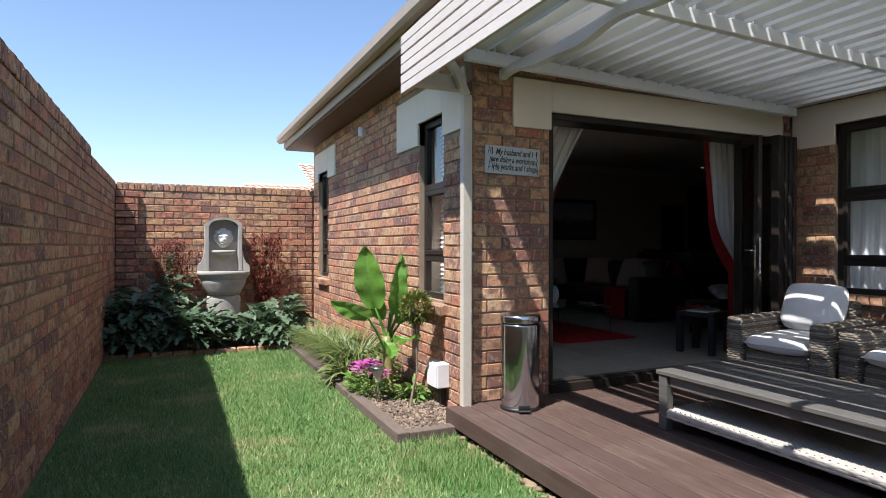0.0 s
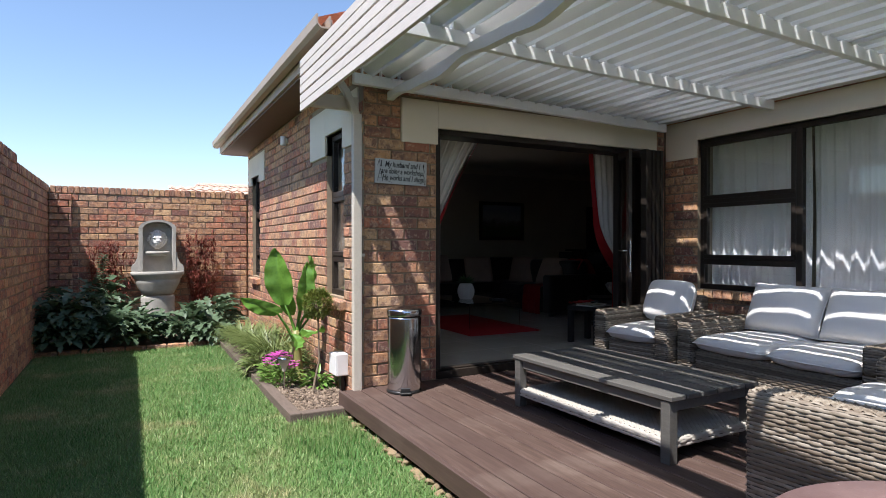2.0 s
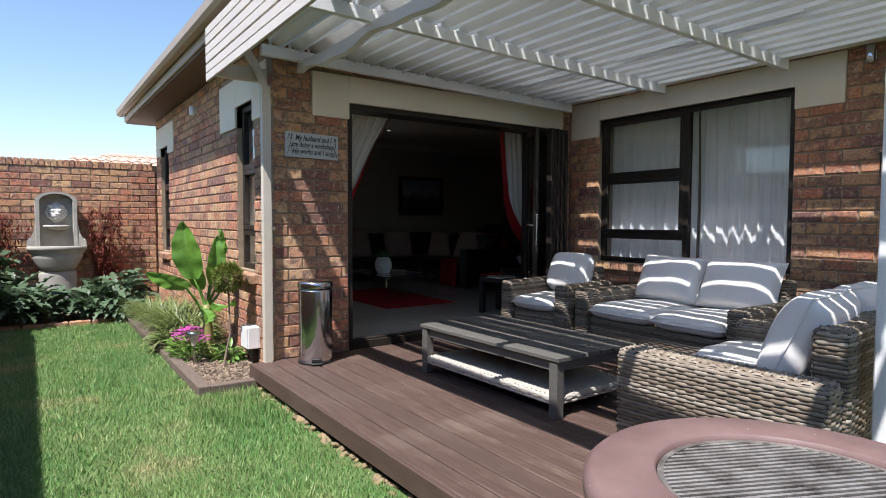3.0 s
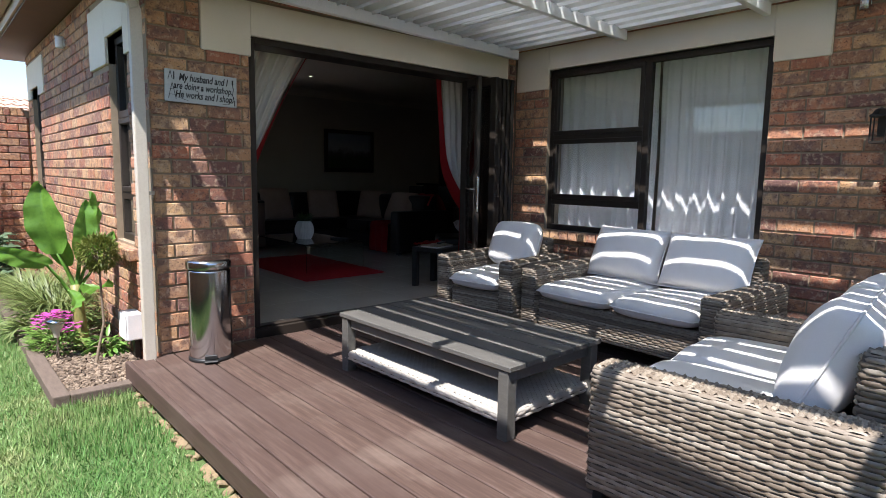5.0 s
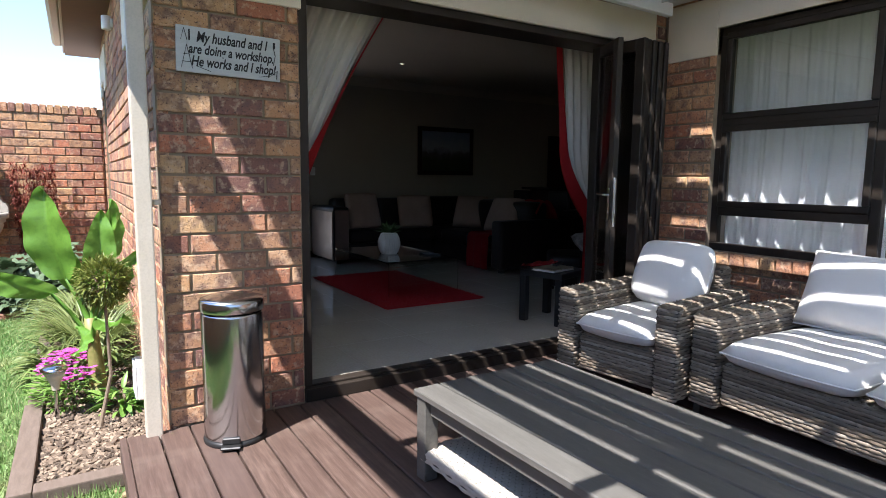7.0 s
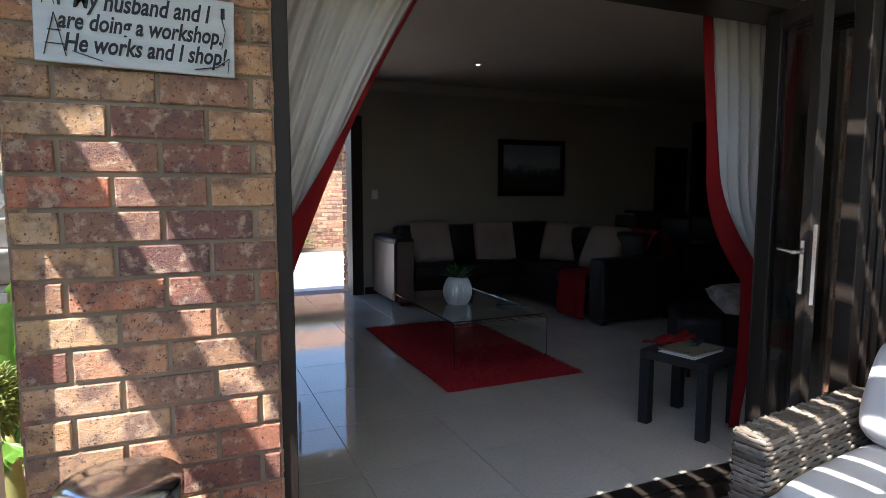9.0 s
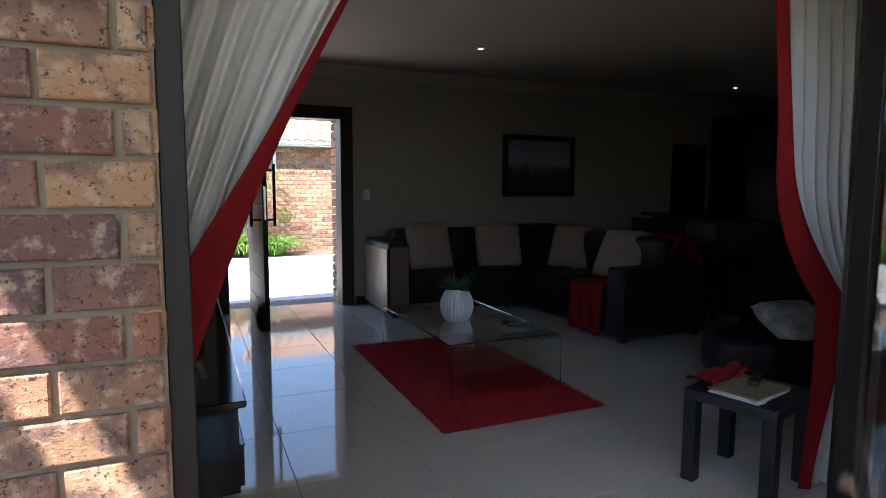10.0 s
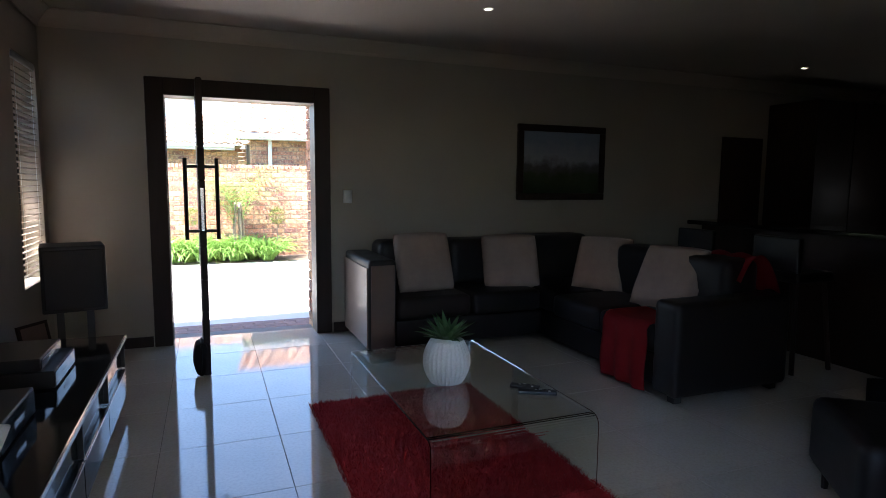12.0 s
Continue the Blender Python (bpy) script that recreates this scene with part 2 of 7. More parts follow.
wall_patio = part("wall_patio", wall_with_holes(XW, XE, YS + REC, YS + 0.12, 0, TOP, [(2.80, 5.50, 0.0, 2.46)]), MORTAR)
tagged(wall_patio, "multi-coloured clay brick wall round the patio door", "wall", kind="structure")
wall_patio_inner = part("wall_patio_inner", wall_with_holes(XI, 12.0, YS + 0.12, YSI, 0, TOP, [(2.80, 5.50, 0.0, 2.46)]), PAINT)
tagged(wall_patio_inner, "pale painted lounge wall round the patio door", "wall", kind="structure")
wall_west = part("wall_west", wall_with_holes(XW + REC, XW + 0.12, YS + 0.1, YN, 0, TOP, [WIN_A, WIN_B], "y"), MORTAR)
tagged(wall_west, "multi-coloured clay brick house wall facing the garden", "wall", kind="structure")
wall_west_inner = part("wall_west_inner", wall_with_holes(XW + 0.12, XI, YS + 0.12, YN - 0.12, 0, TOP, [WIN_A, WIN_B], "y"), PAINT)
tagged(wall_west_inner, "pale painted lounge wall behind the television", "wall", kind="structure")
wall_east = part("wall_east", wall_with_holes(XE + REC, XE + 0.12, -6.0, YS + REC, 0, TOP, [WIN_C], "y"), MORTAR)
tagged(wall_east, "multi-coloured clay brick wall with the patio window", "wall", kind="structure")
wall_east_inner = part("wall_east_inner", wall_with_holes(XE + 0.12, XE + 0.25, -6.0, YS + 0.12, 0, TOP, [WIN_C], "y"), PAINT)
tagged(wall_east_inner, "painted inner face of the window wall", "wall", kind="structure")
wall_north = part("wall_north", wall_with_holes(XW + REC, 12.0, YN - 0.12, YN - REC, 0, TOP, [FRONT], "x"), MORTAR)
tagged(wall_north, "clay brick street wall with the front door", "wall", kind="structure")
wall_north_inner = part("wall_north_inner", wall_with_holes(XI, 12.0, YNI, YN - 0.12, 0, TOP, [FRONT], "x"), PAINT)
tagged(wall_north_inner, "pale painted lounge wall with front door and picture", "wall", kind="structure")
wall_kitchen = part("wall_kitchen", boxes((12.0, 12.2, YS + 0.12, YN, 0, TOP)), PAINT)
tagged(wall_kitchen, "plain painted end wall of the dark kitchen", "wall", kind="structure")
# unseen wall; its opening is added so skylight backlights the sheer curtains
wall_bedroom = part("wall_bedroom", wall_with_holes(9.0, 9.1, -6.0, YS + 0.1, 0, TOP, [(-1.5, 2.8, 0.9, 2.4)], "y"), PAINT)
tagged(part("wall_bedroom_2", boxes((XE, 9.1, -6.1, -6.0, 0, TOP)), PAINT), "plain painted end wall of the room behind the patio window", "wall", kind="structure")
tagged(wall_bedroom, "unseen painted wall with an added daylight opening behind the patio window", "wall", kind="structure")

ceiling = part("ceiling", boxes((XI - 0.12, 12.1, YS + 0.05, YN - 0.05, CEIL, CEIL + 0.05), (XE + 0.1, 9.1, -6.1, YS + 0.05, CEIL, CEIL + 0.05)), CEILING)
tagged(ceiling, "plain beige painted plasterboard ceiling", "ceiling", kind="structure")


def cornice_profile(bm, a, b, inward):
    a, b, n = Vector(a), Vector(b), Vector(inward)
    prof = [(0, -0.12), (0.015, -0.12), (0.02, -0.095), (0.05, -0.06), (0.085, -0.03), (0.10, -0.012), (0.12, -0.012), (0.12, 0.0)]
    ra = [bm.verts.new(a + n * d + Vector((0, 0, z))) for d, z in prof]
    rb = [bm.verts.new(b + n * d + Vector((0, 0, z))) for d, z in prof]
    for i in range(len(prof) - 1):
        bm.faces.new((ra[i], ra[i + 1], rb[i + 1], rb[i]))


bm = bmesh.new()
cornice_profile(bm, (XI, YNI, CEIL - 0.002), (12, YNI, CEIL - 0.002), (0, -1, 0))
cornice_profile(bm, (XI, YSI, CEIL - 0.002), (XI, YNI, CEIL - 0.002), (1, 0, 0))
cornice_profile(bm, (XI, YSI, CEIL - 0.002), (12, YSI, CEIL - 0.002), (0, 1, 0))
tagged(part("cornice_trim", bm, CEILING), "moulded plaster ceiling cornice", "trim", kind="structure")
tagged(part("baseboard", boxes((XI, XI + 0.015, YSI, YNI, FLOOR, FLOOR + 0.09), (XI + 0.02, 3.07, YNI - 0.015, YNI, FLOOR, FLOOR + 0.09),
                               (4.60, 9.2, YNI - 0.015, YNI, FLOOR, FLOOR + 0.09), bevel=0.003), DARKWOOD), "dark stained skirting board", "trim", kind="structure")

# plaster surrounds over the openings
tagged(part("lintel_trim", boxes((2.45, 2.81, YS - 0.012, YS + 0.1, 2.31, 2.70), (2.81, 5.60, YS - 0.012, YS + 0.1, 2.46, 2.70), bevel=0.004), PLASTER),
       "cream plaster band over the patio door", "trim", kind="structure")
tagged(part("lintel_trim", boxes((XE - 0.012, XE + 0.1, 3.08, 3.50, 2.34, 2.75), (XE - 0.012, XE + 0.1, 0.98, 3.08, 2.53, 2.75),
                                 (XE - 0.012, XE + 0.1, 0.60, 0.98, 2.34, 2.75), bevel=0.004), PLASTER), "cream plaster band over the patio window", "trim", kind="structure")
tagged(part("lintel_trim", boxes((XW - 0.012, XW + 0.1, 4.62, 5.18, 2.30, 2.78), (XW - 0.012, XW + 0.1, 4.07, 4.62, 2.50, 2.78),
                                 (XW - 0.012, XW + 0.1, 3.65, 4.07, 2.30, 2.78), bevel=0.004), PLASTER), "cream plaster band over the garden window", "trim", kind="structure")
tagged(part("lintel_trim", boxes((XW - 0.012, XW + 0.1, 8.74, 8.98, 2.36, 2.80), (XW - 0.012, XW + 0.1, 8.12, 8.74, 2.48, 2.80),
                                 (XW - 0.012, XW + 0.1, 7.70, 8.12, 2.36, 2.80), bevel=0.004), PLASTER), "cream plaster band over the far garden window", "trim", kind="structure")

# ---- floors and ground ----
floor = part("floor", boxes((XI - 0.25, 12.1, YS + 0.06, YN + 0.15, 0.02, FLOOR - 0.006), (XE + 0.1, 9.1, -6.1, YS + 0.06, 0.02, FLOOR - 0.006)), GROUT)
tagged(floor, "polished pale porcelain tiles with thin grey joints", "floor", kind="structure")
LAWN = mat_new("lawn", (0.10, 0.16, 0.035), 0.95)
v = coords(LAWN)
n1, n2 = noise_of(LAWN, v, 1.6, 5), noise_of(LAWN, v, 60, 4)
c = ramp(LAWN, n1, ((0.35, (0.075, 0.15, 0.035)), (0.55, (0.12, 0.17, 0.05)), (0.75, (0.27, 0.24, 0.12))))
ln(LAWN, mix(LAWN, ramp(LAWN, n2, ((0.4, (0, 0, 0)), (0.7, (0.6, 0.6, 0.6)))), c, (0.05, 0.08, 0.02)), bsdf(LAWN).inputs["Base Color"])
bump(LAWN, n2, 0.8, 0.02)
ground = part("ground", boxes((-600, 600, -600, 600, -0.5, 0.0)), LAWN)
tagged(ground, "mown lawn with worn straw-coloured patches", "ground", kind="structure")

# ---- boundary walls ----
wall_garden = part("wall_garden", boxes((XG - 0.22, XG - REC, -6.0, 6.4, 0, 2.29), (XG - 0.22, XG - REC, 6.4, 9.2, 0, 2.22)), MORTAR)
tagged(wall_garden, "tall clay brick boundary wall, mostly in shade", "wall", kind="structure")
wall_end = part("wall_end", boxes((XG - 0.22, XW + 0.1, 9.12 + REC, 9.34, 0, 2.25)), MORTAR)
tagged(wall_end, "clay brick garden end wall behind the fountain", "wall", kind="structure")
wall_rear = part("wall_rear", boxes((XG, 6.0, -6.3, -6.1, 0, 2.2)), MORTAR)
tagged(wall_rear, "plain brick boundary wall behind the lawn", "wall", kind="structure")
W_LEFT = pose(XG, -6.0, 0, 0, 0, 90)
brick_face("garden", wall_garden, W_LEFT, 12.4, 0, 2.25)
brick_face("garden2", wall_garden, pose(XG, 6.4, 0, 0, 0, 90), 2.75, 0, 2.17)
brick_face("end", wall_end, pose(XG, 9.12, 0, 0, 0, 0), 2.82, 0, 2.17)
# rowlock coping of bricks on edge
bm = bmesh.new()
rng = random.Random(5)
for k in range(162):
    y = -6.0 + k * 0.0765
    box(bm, XG - 0.23, XG + 0.006 + rng.uniform(-0.004, 0.004), y, y + 0.066, 2.25 + rng.uniform(-0.003, 0.003), 2.355, 0.004)
for k in range(36):
    y = 6.4 + k * 0.0765
    box(bm, XG - 0.23, XG + 0.006 + rng.uniform(-0.004, 0.004), y, y + 0.066, 2.17, 2.275, 0.004)
part("coping", bm, BRICKS, wall_garden)["kind"] = "stuff"
bm = bmesh.new()
for k in range(36):
    x = XG + 0.02 + k * 0.0765
    box(bm, x, x + 0.066, 9.114 + rng.uniform(-0.004, 0.004), 9.35, 2.17, 2.275, 0.004)
part("coping", bm, BRICKS, wall_end)["kind"] = "stuff"
brick_face("pier", wall_end, pose(1.72, 9.10, 0, 0, 0, 0), 0.36, 0, 2.17)
brick_face("pier2", wall_end, pose(XG, 9.06, 0, 0, 0, 0), 0.30, 0, 2.17)

brick_face("west", wall_west, pose(XW, YN, 0, 0, 0, -90), YN - YS, 0, 2.94,
           [(YN - 4.62, YN - 4.07, 0.9, 2.50), (YN - 5.18, YN - 3.65, 2.30, 2.78), (YN - 8.74, YN - 8.12, 0.9, 2.48), (YN - 8.98, YN - 7.70, 2.36, 2.8)])
brick_face("north", wall_north, pose(12.0, YN, 0, 0, 0, 180), 12.0 - XW, 0, 2.94, [(12.0 - 4.44, 12.0 - 3.22, 0.0, 2.35)])
# brick reveal beside the front door
brick_face("reveal", wall_north, pose(4.445, YN + 0.24, 0, 0, 0, -90), 0.24, 0.0, 2.42)
brick_face("east", wall_east, pose(XE, YS, 0, 0, 0, -90), 9.5, DECK - 0.17, 2.94,
           [(YS - 3.08, YS - 0.98, 0.93, 2.53), (0.02, YS - 0.60, 2.34, 2.75)])
brick_face("sign", wall_patio, pose(XW, YS, 0, 0, 0, 0), XE - XW, DECK - 0.005, 2.94,
           [(2.80 - XW, 5.50 - XW, 0, 2.46), (2.45 - XW, 2.81 - XW, 2.31, 2.70), (2.81 - XW, 5.60 - XW, 2.46, 2.70)],
           singly=lambda u, z: u < 0.75)
# jamb side of the pillar
brick_face("jamb", wall_patio, pose(2.80, YS + 0.004, 0, 0, 0, 90), 0.10, DECK, 2.44)

# ---- more materials ----
GREYWOOD = surface("weathered_grey_wood", (0.085, 0.080, 0.070), (0.125, 0.118, 0.105), 0.6, 8, 70, 0.4, 0.002, (6, 0.6, 6))
WICKER = mat_new("weathered_wicker", (0.3, 0.26, 0.21), 0.65)
rw = WICKER.node_tree.nodes.new("ShaderNodeNewGeometry").outputs["Random Per Island"]
vw = coords(WICKER)
cw_ = ramp(WICKER, rw, ((0.0, (0.11, 0.084, 0.058)), (0.35, (0.19, 0.150, 0.108)), (0.7, (0.27, 0.225, 0.170)), (1.0, (0.36, 0.315, 0.25))))
cw_ = mix(WICKER, ramp(WICKER, noise_of(WICKER, vw, 22, 4), ((0.42, (0, 0, 0)), (0.65, (0.6, 0.6, 0.6)))), cw_, (0.14, 0.105, 0.075))
ln(WICKER, cw_, bsdf(WICKER).inputs["Base Color"])
bump(WICKER, noise_of(WICKER, vw, 160, 3), 0.4, 0.002)
WICKER_PALE = surface("bleached_wicker", (0.46, 0.42, 0.36), (0.36, 0.325, 0.28), 0.7, 14, 120, 0.4, 0.002)
# near-black brown paints in the shade seen between wicker strands
WICKER_GAP = surface("wicker_gap_shade", (0.06, 0.05, 0.04), (0.09, 0.075, 0.06), 0.9, 14, 120, 0.3)
CANVAS = surface("off_white_canvas", (0.76, 0.735, 0.70), (0.82, 0.795, 0.76), 0.9, 5, 350, 0.25, 0.001)
STEEL = surface("brushed_steel", (0.62, 0.62, 0.62), (0.55, 0.55, 0.56), 0.16, 3, 200, 0.02, 0.0005, (1, 1, 0.05), 1.0, rough_var=0.05)
CHROME = mat_new("satin_chrome", (0.6, 0.6, 0.6), 0.25, 1.0)
BLACK = mat_new("black_plastic", (0.015, 0.015, 0.015), 0.45)
DECKWOOD = mat_new("stained_deck_board", (0.12, 0.06, 0.045), 0.6)
rnd = DECKWOOD.node_tree.nodes.new("ShaderNodeObjectInfo").outputs["Random"]
v = coords(DECKWOOD, (14, 0.9, 14))
g1, g2 = noise_of(DECKWOOD, v, 3, 6, 0.65), noise_of(DECKWOOD, coords(DECKWOOD), 2.2, 4)
c = ramp(DECKWOOD, g1, ((0.3, (0.046, 0.027, 0.020)), (0.5, (0.088, 0.054, 0.041)), (0.72, (0.15, 0.100, 0.078))))
c = mix(DECKWOOD, ramp(DECKWOOD, g2, ((0.5, (0, 0, 0)), (0.72, (0.6, 0.6, 0.6)))), c, (0.20, 0.150, 0.120))
c = mix(DECKWOOD, ramp(DECKWOOD, rnd, ((0.0, (0.0, 0.0, 0.0)), (1.0, (0.65, 0.65, 0.65)))), c, (0.07, 0.042, 0.034))
ln(DECKWOOD, c, bsdf(DECKWOOD).inputs["Base Color"])
bump(DECKWOOD, g1, 0.35, 0.003)
GLASS = mat_new("window_glass", (1, 1, 1), 0.02)
bsdf(GLASS).inputs["Transmission Weight"].default_value = 1.0
bsdf(GLASS).inputs["IOR"].default_value = 1.45
SHEER = mat_new("sheer_curtain", (0.88, 0.89, 0.91), 0.9)
tr = nd(SHEER, "ShaderNodeBsdfTranslucent")
tr.inputs["Color"].default_value = (0.84, 0.85, 0.86, 1)
mx = nd(SHEER, "ShaderNodeMixShader", Fac=0.3)
ln(SHEER, bsdf(SHEER).outputs["BSDF"], mx.inputs[1])
ln(SHEER, tr.outputs["BSDF"], mx.inputs[2])
ln(SHEER, mx.outputs["Shader"], SHEER.node_tree.nodes["Material Output"].inputs["Surface"])
v = coords(SHEER)
bump(SHEER, noise_of(SHEER, v, 240, 2), 0.2, 0.001)


def pane(name, bm, parent):
    ob = part(name, bm, GLASS, parent)
    ob.visible_shadow = False
    return ob


# ---- eaves and roof of the house ----
eaves = thing("eaves", "beige fascia and gutter along the dark timber eaves", "roof", kind="structure")
part("fascia", boxes((1.715, 1.74, 3.24, 9.62, 2.98, 3.16), (1.74, 12.2, 9.595, 9.62, 2.98, 3.16), bevel=0.003), GUTTER, eaves)
bm = bmesh.new()
prof = [(1.715, 3.17), (1.715, 3.085), (1.695, 3.07), (1.635, 3.07), (1.605, 3.10), (1.60, 3.175), (1.612, 3.175), (1.615, 3.105), (1.64, 3.082), (1.69, 3.082), (1.703, 3.09), (1.703, 3.17)]
ring = [[bm.verts.new((x, y, z)) for x, z in prof] for y in (3.20, 9.66)]
for i in range(len(prof)):
    j = (i + 1) % len(prof)
    bm.faces.new((ring[0][i], ring[0][j], ring[1][j], ring[1][i]))
for r in ring:
    bm.faces.new(r)
part("gutter", bm, GUTTER, eaves)
part("soffit", boxes((1.74, XW + 0.02, 3.42, 9.595, 2.955, 2.98), (XW + 0.02, 12.2, YN - 0.02, 9.595, 2.955, 2.98)), SOFFIT, eaves)
ROOF = surface("terracotta_roof_tile", (0.42, 0.20, 0.13), (0.52, 0.30, 0.20), 0.85, 9, 60, 0.4)
house_roof = part("house_roof", sheet(2, 2, lambda u, w: Vector((1.62 + 5.5 * u, 3.30 + 6.35 * w, 3.18 + 2.1 * u)), thick=0.05), ROOF)
tagged(house_roof, "pitched terracotta tiled roof of the house", "roof", kind="structure")
flat = part("house_roof_2", boxes((5.24, 9.2, -6.1, 2.94, 3.04, 3.11), (1.74, 12.2, 2.95, YN, 3.06, 3.12)), ROOF)
tagged(flat, "roof over the rooms beside the patio", "roof", kind="structure")

# ---- deck ----
deck = part("deck", boxes((1.93, XE - 0.01, -0.62, YS - 0.02, 0.03, 0.05), (1.98, XE - 0.02, -0.58, -0.53, 0.0, 0.145), (1.98, XE - 0.02, 1.4, 1.45, 0.0, 0.145)), SOFFIT)
tagged(deck, "reddish brown stained timber deck boards", "deck", kind="structure")
xb, k = 1.905, 0
board_cache = {}
while xb < XE - 0.02:
    w = min(0.134, XE - 0.012 - xb)
    key = round(w, 3)
    if key not in board_cache:
        me = bpy.data.meshes.new("deck_board")
        bmx = boxes((-w / 2, w / 2, -2.06, 2.06, -0.03, 0.0), bevel=0.004)
        bmx.to_mesh(me)
        bmx.free()
        me.materials.append(DECKWOOD)
        board_cache[key] = me
    ob = new("deck_board", board_cache[key])
    ob.parent = deck
    ob.location = (xb + w / 2, 1.445, DECK + 0.001 * math.sin(7 * k))
    xb += w + 0.009
    k += 1
part("edge_board", boxes((1.872, 1.902, -0.63, YS - 0.01, 0.055, DECK + 0.002), bevel=0.004), DECKWOOD, deck)
part("edge_board", boxes((1.903, XE - 0.02, -0.645, -0.617, 0.055, DECK + 0.002), bevel=0.004), DECKWOOD, deck)
STONE = surface("sandstone_rubble", (0.30, 0.215, 0.115), (0.18, 0.135, 0.08), 0.9, 12, 80, 0.6, 0.005)
rng = random.Random(11)
bm = bmesh.new()
for k in range(190):
    y = rng.uniform(-0.62, 3.45)
    m = pose(1.905 + rng.uniform(-0.055, 0.015), y, rng.uniform(-0.022, 0.012), rng.uniform(-35, 35), rng.uniform(-35, 35), rng.uniform(0, 180))
    a = rng.uniform(0.012, 0.045)
    box(bm, -a, a, -0.7 * a, 0.7 * a, -0.4 * a, 0.4 * a, 0.3 * a, 1, m)
st = tagged(part("stone_rubble", bm, STONE), "yellowish rubble stones under the deck's edge", "stones", kind="stuff")
# raised threshold of the door
sill = tagged(part("door_sill", boxes((2.80, 5.50, YS - 0.02, YS + 0.12, DECK, FLOOR - 0.002), (2.80, 5.50, YS + 0.02, YS + 0.10, FLOOR - 0.002, FLOOR + 0.012), bevel=0.003), FRAME),
              "dark metal threshold and track of the folding door", "door sill", kind="structure")


# ---- windows ----
def framed_window(name, label, m, w, h, uprights, rails, panes, depth=0.06, t=0.055):
    """A window in its own plane: x along, z up, -y outwards. uprights: (x, z0, z1); rails: (z, x0, x1)."""
    win = thing(name, label, "window", m, kind="structure")
    fr = boxes((0, w, -depth / 2, depth / 2, 0, t), (0, w, -depth / 2, depth / 2, h - t, h), (0, t, -depth / 2 + 0.001, depth / 2 - 0.001, t, h - t), (w - t, w, -depth / 2 + 0.001, depth / 2 - 0.001, t, h - t), bevel=0.004)
    part("window_frame", fr, FRAME, win)
    for x, a, b in uprights:
        part("mullion", boxes((x - 0.03, x + 0.03, -depth / 2 - 0.004, depth / 2, a, b), bevel=0.005), FRAME, win)
    for z, a, b in rails:
        part("transom", boxes((a, b, -depth / 2 - 0.003, depth / 2, z - 0.03, z + 0.03), bevel=0.005), FRAME, win)
    for x0, x1, z0, z1, sash in panes:
        if sash:
            s = part("sash", boxes((x0, x1, -depth / 2 - 0.012, depth / 2 - 0.02, z0, z0 + 0.045), (x0, x1, -depth / 2 - 0.012, depth / 2 - 0.02, z1 - 0.045, z1),
                                   (x0, x0 + 0.045, -depth / 2 - 0.011, depth / 2 - 0.021, z0 + 0.045, z1 - 0.045), (x1 - 0.045, x1, -depth / 2 - 0.011, depth / 2 - 0.021, z0 + 0.045, z1 - 0.045), bevel=0.006), FRAME, win)
            pane("pane", boxes((x0 + 0.04, x1 - 0.04, -0.003, 0.003, z0 + 0.04, z1 - 0.04)), s)
        else:
            pane("pane", boxes((x0, x1, -0.003, 0.003, z0, z1)), win)
    return win


mC = pose(XE + 0.075, WIN_C[1], WIN_C[2], 0, 0, -90)
framed_window("window_1", "dark bronze patio window with an opening top-hung sash", mC, 2.10, 1.60,
              [(1.07, 0.05, 1.55)], [(0.29, 0.05, 1.04), (0.93, 0.05, 1.04)],
              [(0.05, 1.04, 0.05, 0.27, False), (0.05, 1.04, 0.32, 0.91, True), (0.05, 1.04, 0.95, 1.56, True), (1.10, 2.05, 0.05, 1.55, False)])
mA = pose(XW + 0.09, WIN_A[1], WIN_A[2], 0, 0, -90)
framed_window("window_2", "dark bronze narrow garden window", mA, 0.55, 1.60, [], [(0.36, 0.05, 0.50), (1.0, 0.05, 0.50)],
              [(0.05, 0.50, 0.05, 0.34, False), (0.05, 0.50, 0.39, 0.97, True), (0.05, 0.50, 1.03, 1.55, False)])
mB = pose(XW + 0.09, WIN_B[1], WIN_B[2], 0, 0, -90)
framed_window("window_3", "dark bronze narrow garden window with a blind", mB, 0.62, 1.58, [], [(0.36, 0.05, 0.57), (1.0, 0.05, 0.57)],
              [(0.05, 0.57, 0.05, 0.34, False), (0.05, 0.57, 0.39, 0.97, True), (0.05, 0.57, 1.03, 1.53, False)])
bm = bmesh.new()
for y0, y1 in ((4.0, 4.70), (8.05, 8.80)):
    for k in range(int((y1 - y0) / 0.11)):
        y = y0 + k * 0.11
        box(bm, XW - 0.06, XW + 0.1, y, y + 0.10, 0.80, 0.885, 0.006, 1, Matrix.Translation((0, 0, 0)))
bmesh.ops.rotate(bm, cent=(XW + 0.05, 0, 0.84), matrix=Matrix.Rotation(radians(-8), 3, "Y"), verts=bm.verts)
part("brick_sill", bm, BRICKS, wall_west)["kind"] = "stuff"
bm = bmesh.new()
for k in range(19):
    y = 0.99 + k * 0.11
    box(bm, XE - 0.05, XE + 0.06, y, y + 0.10, 0.84, 0.925, 0.006)
part("brick_sill", bm, BRICKS, wall_east)["kind"] = "stuff"


